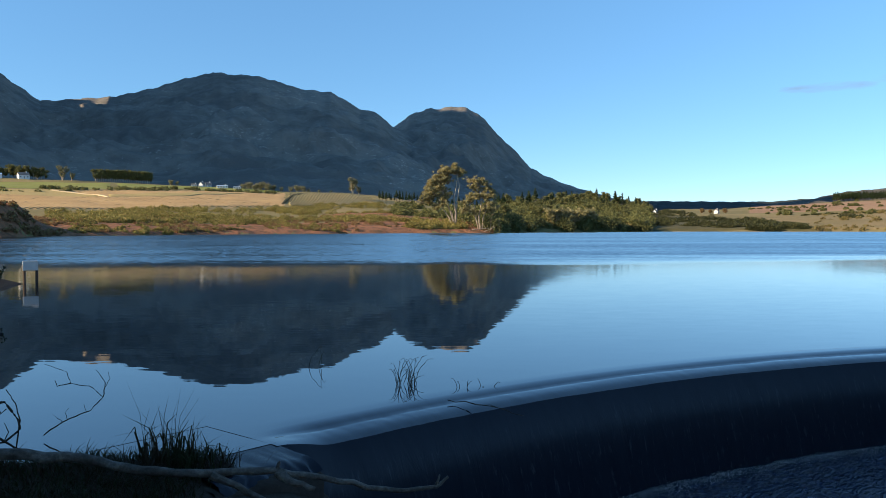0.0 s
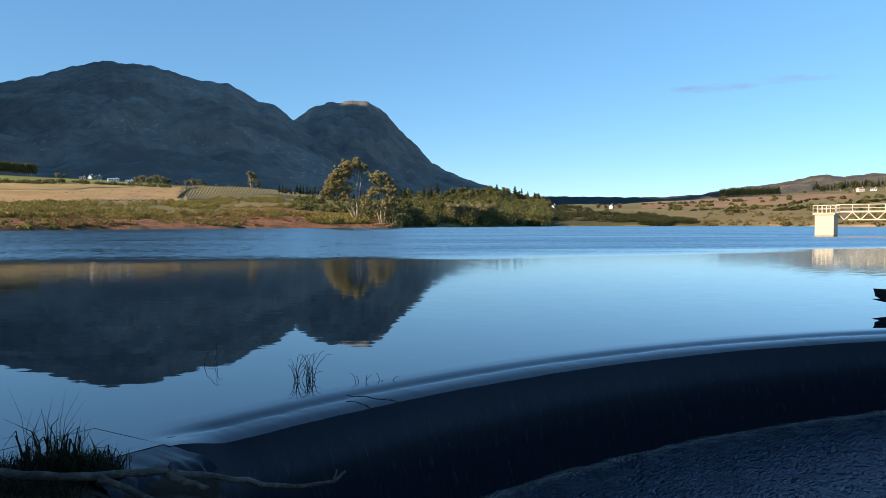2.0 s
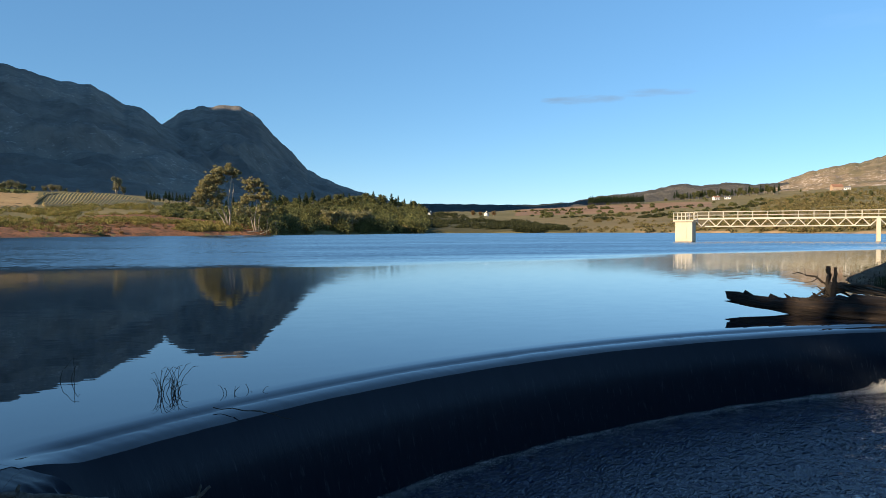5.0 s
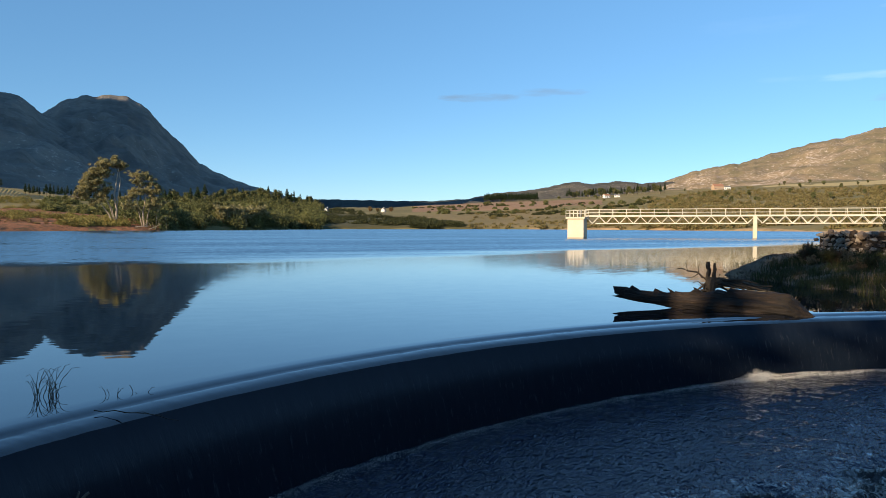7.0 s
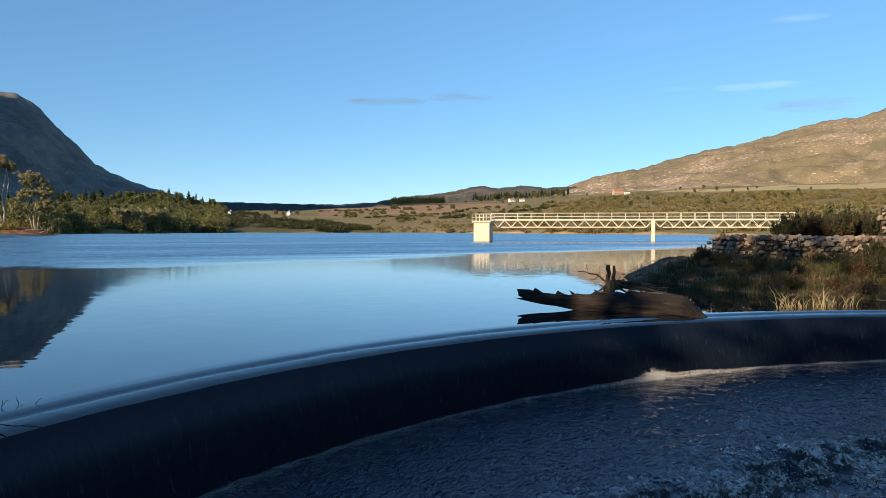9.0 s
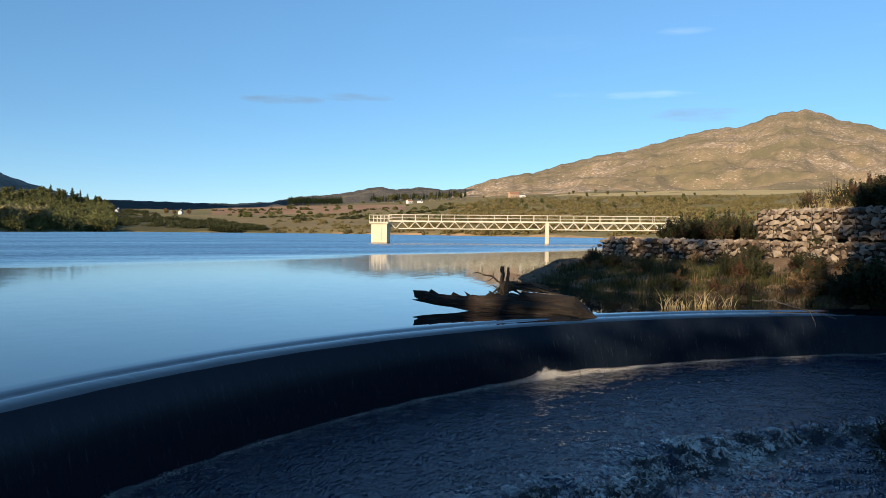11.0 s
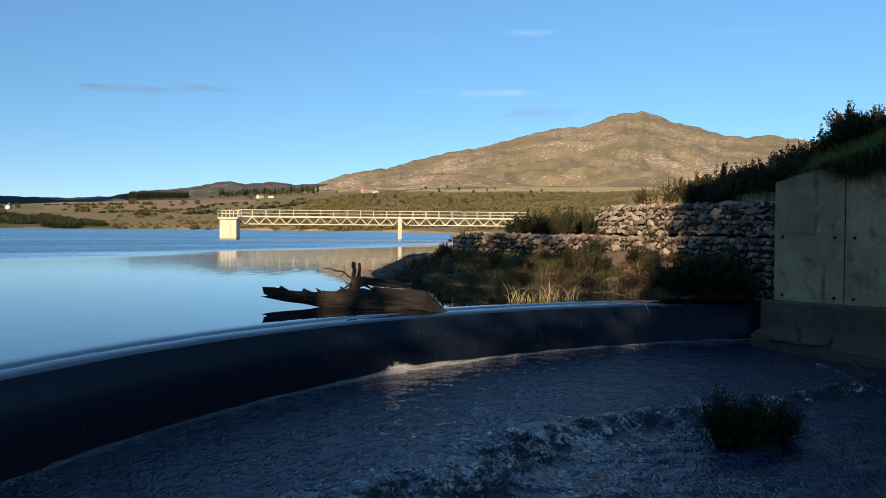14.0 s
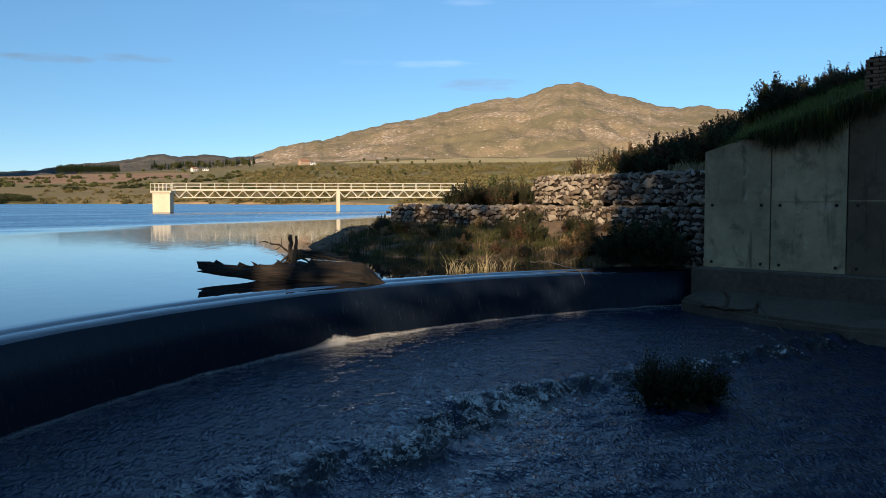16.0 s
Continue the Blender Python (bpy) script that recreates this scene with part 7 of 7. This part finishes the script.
s = np.concatenate([spots_on(left_bank_z, -9, 0.5, 2.5, 7.4, 500, 71), spots_on(left_bank_z, -4.6, -0.5, 4.6, 7.3, 1500, 171)])
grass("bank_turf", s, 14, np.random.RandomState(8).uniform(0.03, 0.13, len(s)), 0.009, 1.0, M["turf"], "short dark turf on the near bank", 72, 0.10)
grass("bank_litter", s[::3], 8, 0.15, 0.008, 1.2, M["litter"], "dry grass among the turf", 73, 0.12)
for i, (x, y, h) in enumerate(((-2.35, 6.95, 0.66), (-2.15, 6.9, 0.45), (-2.0, 6.85, 0.36))):
    v1, f1 = blades([(x, y, 0.0)], 60, h * 0.85, 0.017, 0.55, 80 + i, 0.12, 0.6)
    v2, f2 = blades([(x, y, 0.0)], 22, h * 1.15, 0.007, 0.30, 85 + i, 0.10)
    vs, fs = np.concatenate([v1, v2]), np.concatenate([f1, f2 + len(v1)])
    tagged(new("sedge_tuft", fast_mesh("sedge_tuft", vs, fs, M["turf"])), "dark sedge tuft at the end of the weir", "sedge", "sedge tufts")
bm = bmesh.new()
bmesh.ops.create_icosphere(bm, subdivisions=3, radius=1.0)
for v in bm.verts:
    k = 1 + 0.18 * float(wavy(v.co.x * 2 + v.co.z, v.co.y * 2 - v.co.z, 0.7, 3, 3))
    v.co = Vector((-2.0 + v.co.x * 0.26 * k, 7.0 + v.co.y * 0.2 * k, -0.03 + v.co.z * 0.11 * k))
clod = thing("mud_clod", "dark wet clod of earth and roots at the weir's end", "clod")
part("clod_body", bm, M["mud_shaded"], clod, smooth=True)
vs, fs = blades([(-2.0 + 0.2 * math.cos(a), 7.0 + 0.15 * math.sin(a), 0.03) for a in np.linspace(0, 6, 14)], 14, 0.16, 0.008, 1.2, 95, 0.08)
child("tuft", fast_mesh("clod_tuft", vs, fs, M["litter"]), clod)
shrub(heaths[0], -9.3, 15.6, -0.2, 0.9, 30, "dark shrub at the lake's edge", "shore shrubs")
shrub(heaths[2], -9.6, 16.4, -0.2, 1.0, 130, "dark shrub at the lake's edge", "shore shrubs")

sign = thing("shore_sign", "white sign board on two dark posts in the water", "sign")
for x in (-0.21, 0.21):
    bm = bmesh.new()
    bmesh.ops.create_cone(bm, cap_ends=True, segments=8, radius1=0.055, radius2=0.05, depth=1.7, matrix=pose(x, 0, -0.05))
    part("post", bm, M["bark_dark"], sign)
bm = bmesh.new()
box(bm, 0.52, 0.03, 0.36, pose(0, -0.07, 0.66), 0.008)
part("board", bm, M["white_paint"], sign)
sign.matrix_basis = pose(-15.4, 31.2, 0, 0, 0, 26)

# reed bush that stands in the rapids
bush = thing("reed_bush", "dark reedy bush standing in the rapids", "bush")
M["wet_leaf"] = foliage("wet_leaf", (0.014, 0.020, 0.010), (0.055, 0.066, 0.024))
low = [(13.0 + 0.19 * k + 0.1 * math.sin(k * 5), 6.0 - 0.17 * k + 0.1 * math.cos(k * 3), -1.25) for k in range(5)]
vs, fs = leaves(low, [0.34] * 5, 2600, 0.024, 92, 0.75, 2.4)
child("foliage", fast_mesh("low_leaves", vs, fs, M["wet_leaf"]), bush)
for k, (bx, by, tall, wide) in enumerate(((12.95, 6.05, 1.05, 0.44), (13.2, 5.85, 0.78, 0.40), (13.45, 5.6, 0.86, 0.50), (13.75, 5.35, 0.74, 0.46))):
    clump = heath_meshes(190 + k, tall, wide, M["wet_leaf"], 3000, 0.022, 56)
    child("stem_clump", clump[0], bush, pose(bx, by, -1.42))
    child("foliage", clump[1], bush, pose(bx, by, -1.42))
bm = bmesh.new()
bmesh.ops.create_icosphere(bm, subdivisions=2, radius=0.6, matrix=Matrix.Translation((13.45, 5.75, -1.62)) @ Matrix.Diagonal((0.9, 1.2, 0.5, 1)))
part("root_clump", bm, M["mud_shaded"], bush)


# ---------------------------------------------------------------- foam
def lumps(spots, sizes, seed, flat=0.5):
    """Small lumps of froth, as one mesh."""
    r = np.random.RandomState(seed)
    bm = bmesh.new()
    bmesh.ops.create_icosphere(bm, subdivisions=1, radius=0.5)
    v, f = np.array([q.co[:] for q in bm.verts]), np.array([[w.index for w in q.verts] for q in bm.faces])
    bm.free()
    n = len(spots)
    a = r.uniform(0, 2 * np.pi, n)
    c, s = np.cos(a), np.sin(a)
    sz = np.asarray(sizes)[:, None]
    q = np.repeat(v[None], n, 0) * (1 + r.uniform(-0.25, 0.25, (n, len(v), 1)))
    x, y, z = q[..., 0] * sz, q[..., 1] * sz, q[..., 2] * sz * flat
    out = np.stack([x * c[:, None] - y * s[:, None], x * s[:, None] + y * c[:, None], z], -1) + np.asarray(spots)[:, None, :]
    faces = (f[None] + (np.arange(n) * len(v))[:, None, None]).reshape(-1, 3)
    return out.reshape(-1, 3), faces


r_ = np.random.RandomState(15)
n = 15000
ang = np.radians(np.concatenate([r_.uniform(52, 133, n - 3000), r_.normal(88.9, 0.75, 1200), r_.normal(87, 6, 1800)]))
rad = 18.12 - np.abs(r_.normal(0, 0.14, n)) * (1 + 0.4 * wavy(ang * 18, ang * 3, 0.3, 8))
x, y = WEIR_X + rad * np.cos(ang), WEIR_Y + rad * np.sin(ang)
# splash at x 12.85; thicker froth round 13.2 stands in for sunlight
w = np.clip(0.42 + 0.35 * wavy(x, y, 0.6, 4) + 1.0 * np.exp(-((x - 12.85) / 0.28) ** 2) + 0.75 * np.exp(-((x - 13.2) / 2.4) ** 2), 0.08, 1.9)
vs, fs = lumps(np.stack([x, y, pool_z(x, y)[0] + 0.005 + (0.075 * w + 0.075 * np.exp(-((x - 12.85) / 0.26) ** 2) * np.clip(0.4 + 1.6 * wavy(x, y, 0.09, 91, 2), 0, 1.6)) * r_.rand(n) ** 1.4], 1), r_.uniform(0.004, 0.014, n) * (0.6 + 0.5 * w), 16, 0.8)
tagged(new("weir_foam", fast_mesh("weir_foam", vs, fs, M["foam"], True)), "white froth where the water meets the pool", "foam", kind="stuff")
x, y = r_.uniform(6, 20, 60000), r_.uniform(2, 9.5, 60000)
z, near_line, _, _ = pool_z(x, y)
ok = near_line * np.clip(0.5 + 0.8 * wavy(x, y, 0.5, 44, 3), 0, 1) > r_.uniform(0.2, 1.0, 60000) * np.interp(x, [6, 12, 15, 20], [1, 1, 1.5, 2.2])
x, y, z = x[ok][:9000], y[ok][:9000], z[ok][:9000]
vs, fs = lumps(np.stack([x, y, z + 0.03 * r_.rand(len(x)) ** 3], 1), 0.008 + 0.030 * r_.rand(len(x)) ** 2.5, 18, 0.6)
tagged(new("rapids_foam", fast_mesh("rapids_foam", vs, fs, M["foam"], True)), "broken froth on the crest of the rapids", "foam", kind="stuff")
t = r_.rand(150)
x, y = 20.3 - 1.9 * t + r_.normal(0, 0.05, 150), 7.3 - 1.5 * t - 0.25 * np.sin(t * 3) + r_.normal(0, 0.03, 150)
vs, fs = lumps(np.stack([x, y, pool_z(x, y)[0] + 0.01], 1), r_.uniform(0.006, 0.022, 150) * (1.1 - t), 19, 0.5)
tagged(new("foam_trail", fast_mesh("foam_trail", vs, fs, M["foam"])), "white trail of froth behind the snagged driftwood", "foam", kind="stuff")

# ---------------------------------------------------------------- trees of the near bank, which shade the weir
shade = [tree_meshes("shade_tree", 20 + i, 6.5, 40 + i, M["shade_leaf"], 12000, 0.5, M["bark_dark"], 2) for i in range(2)]
thin = tree_meshes("thin_tree", 19, 6.5, 48, M["shade_leaf"], 2100, 0.42, M["bark_dark"], 2)
thinner = tree_meshes("thin_tree", 19, 6.0, 51, M["shade_leaf"], 2600, 0.5, M["bark_dark"], 2)
plant_tree("thin_tree", thinner, pose(-25, 9.4, float(left_bank_z(-25, 9.4)) - 0.1, 0, 0, 40) @ Matrix.Diagonal((1.3, 1.3, 1.4, 1)), "tall thin-crowned tree on the lake's bank", "bank trees")
rng = random.Random(5)
for i, (x, y, k) in enumerate([(-13, -13, 1.25), (-10, -6.0, 1.15), (-17, -9, 1.0), (-23, -6.4, 0.8), (-22, -15, 1.6), (-30, -13.5, 1.1), (-7, -17, 1.2), (-40, -9, 0.8), (-17.8, 24.5, 0.56), (-19, -21, 1.4), (-32, -18, 1.1), (-25, 1.6, 0.70), (-26.5, -2.6, 0.72)]):
    plant_tree("shade_tree", shade[i % 2], pose(x, y, float(left_bank_z(x, y)) - 0.1, 0, 0, rng.uniform(0, 360)) @ Matrix.Diagonal((k, k, k, 1)), "tall dark evergreen tree on the lake's bank", "bank trees")
for x, y, k in ((-12, -6.0, 1.0), (-19, -8.5, 1.2)):
    plant_tree("thin_tree", thin, pose(x, y, float(left_bank_z(x, y)) - 0.1, 0, 0, x * 31) @ Matrix.Diagonal((k, k, k, 1)), "tall thin-crowned tree on the lake's bank", "bank trees")
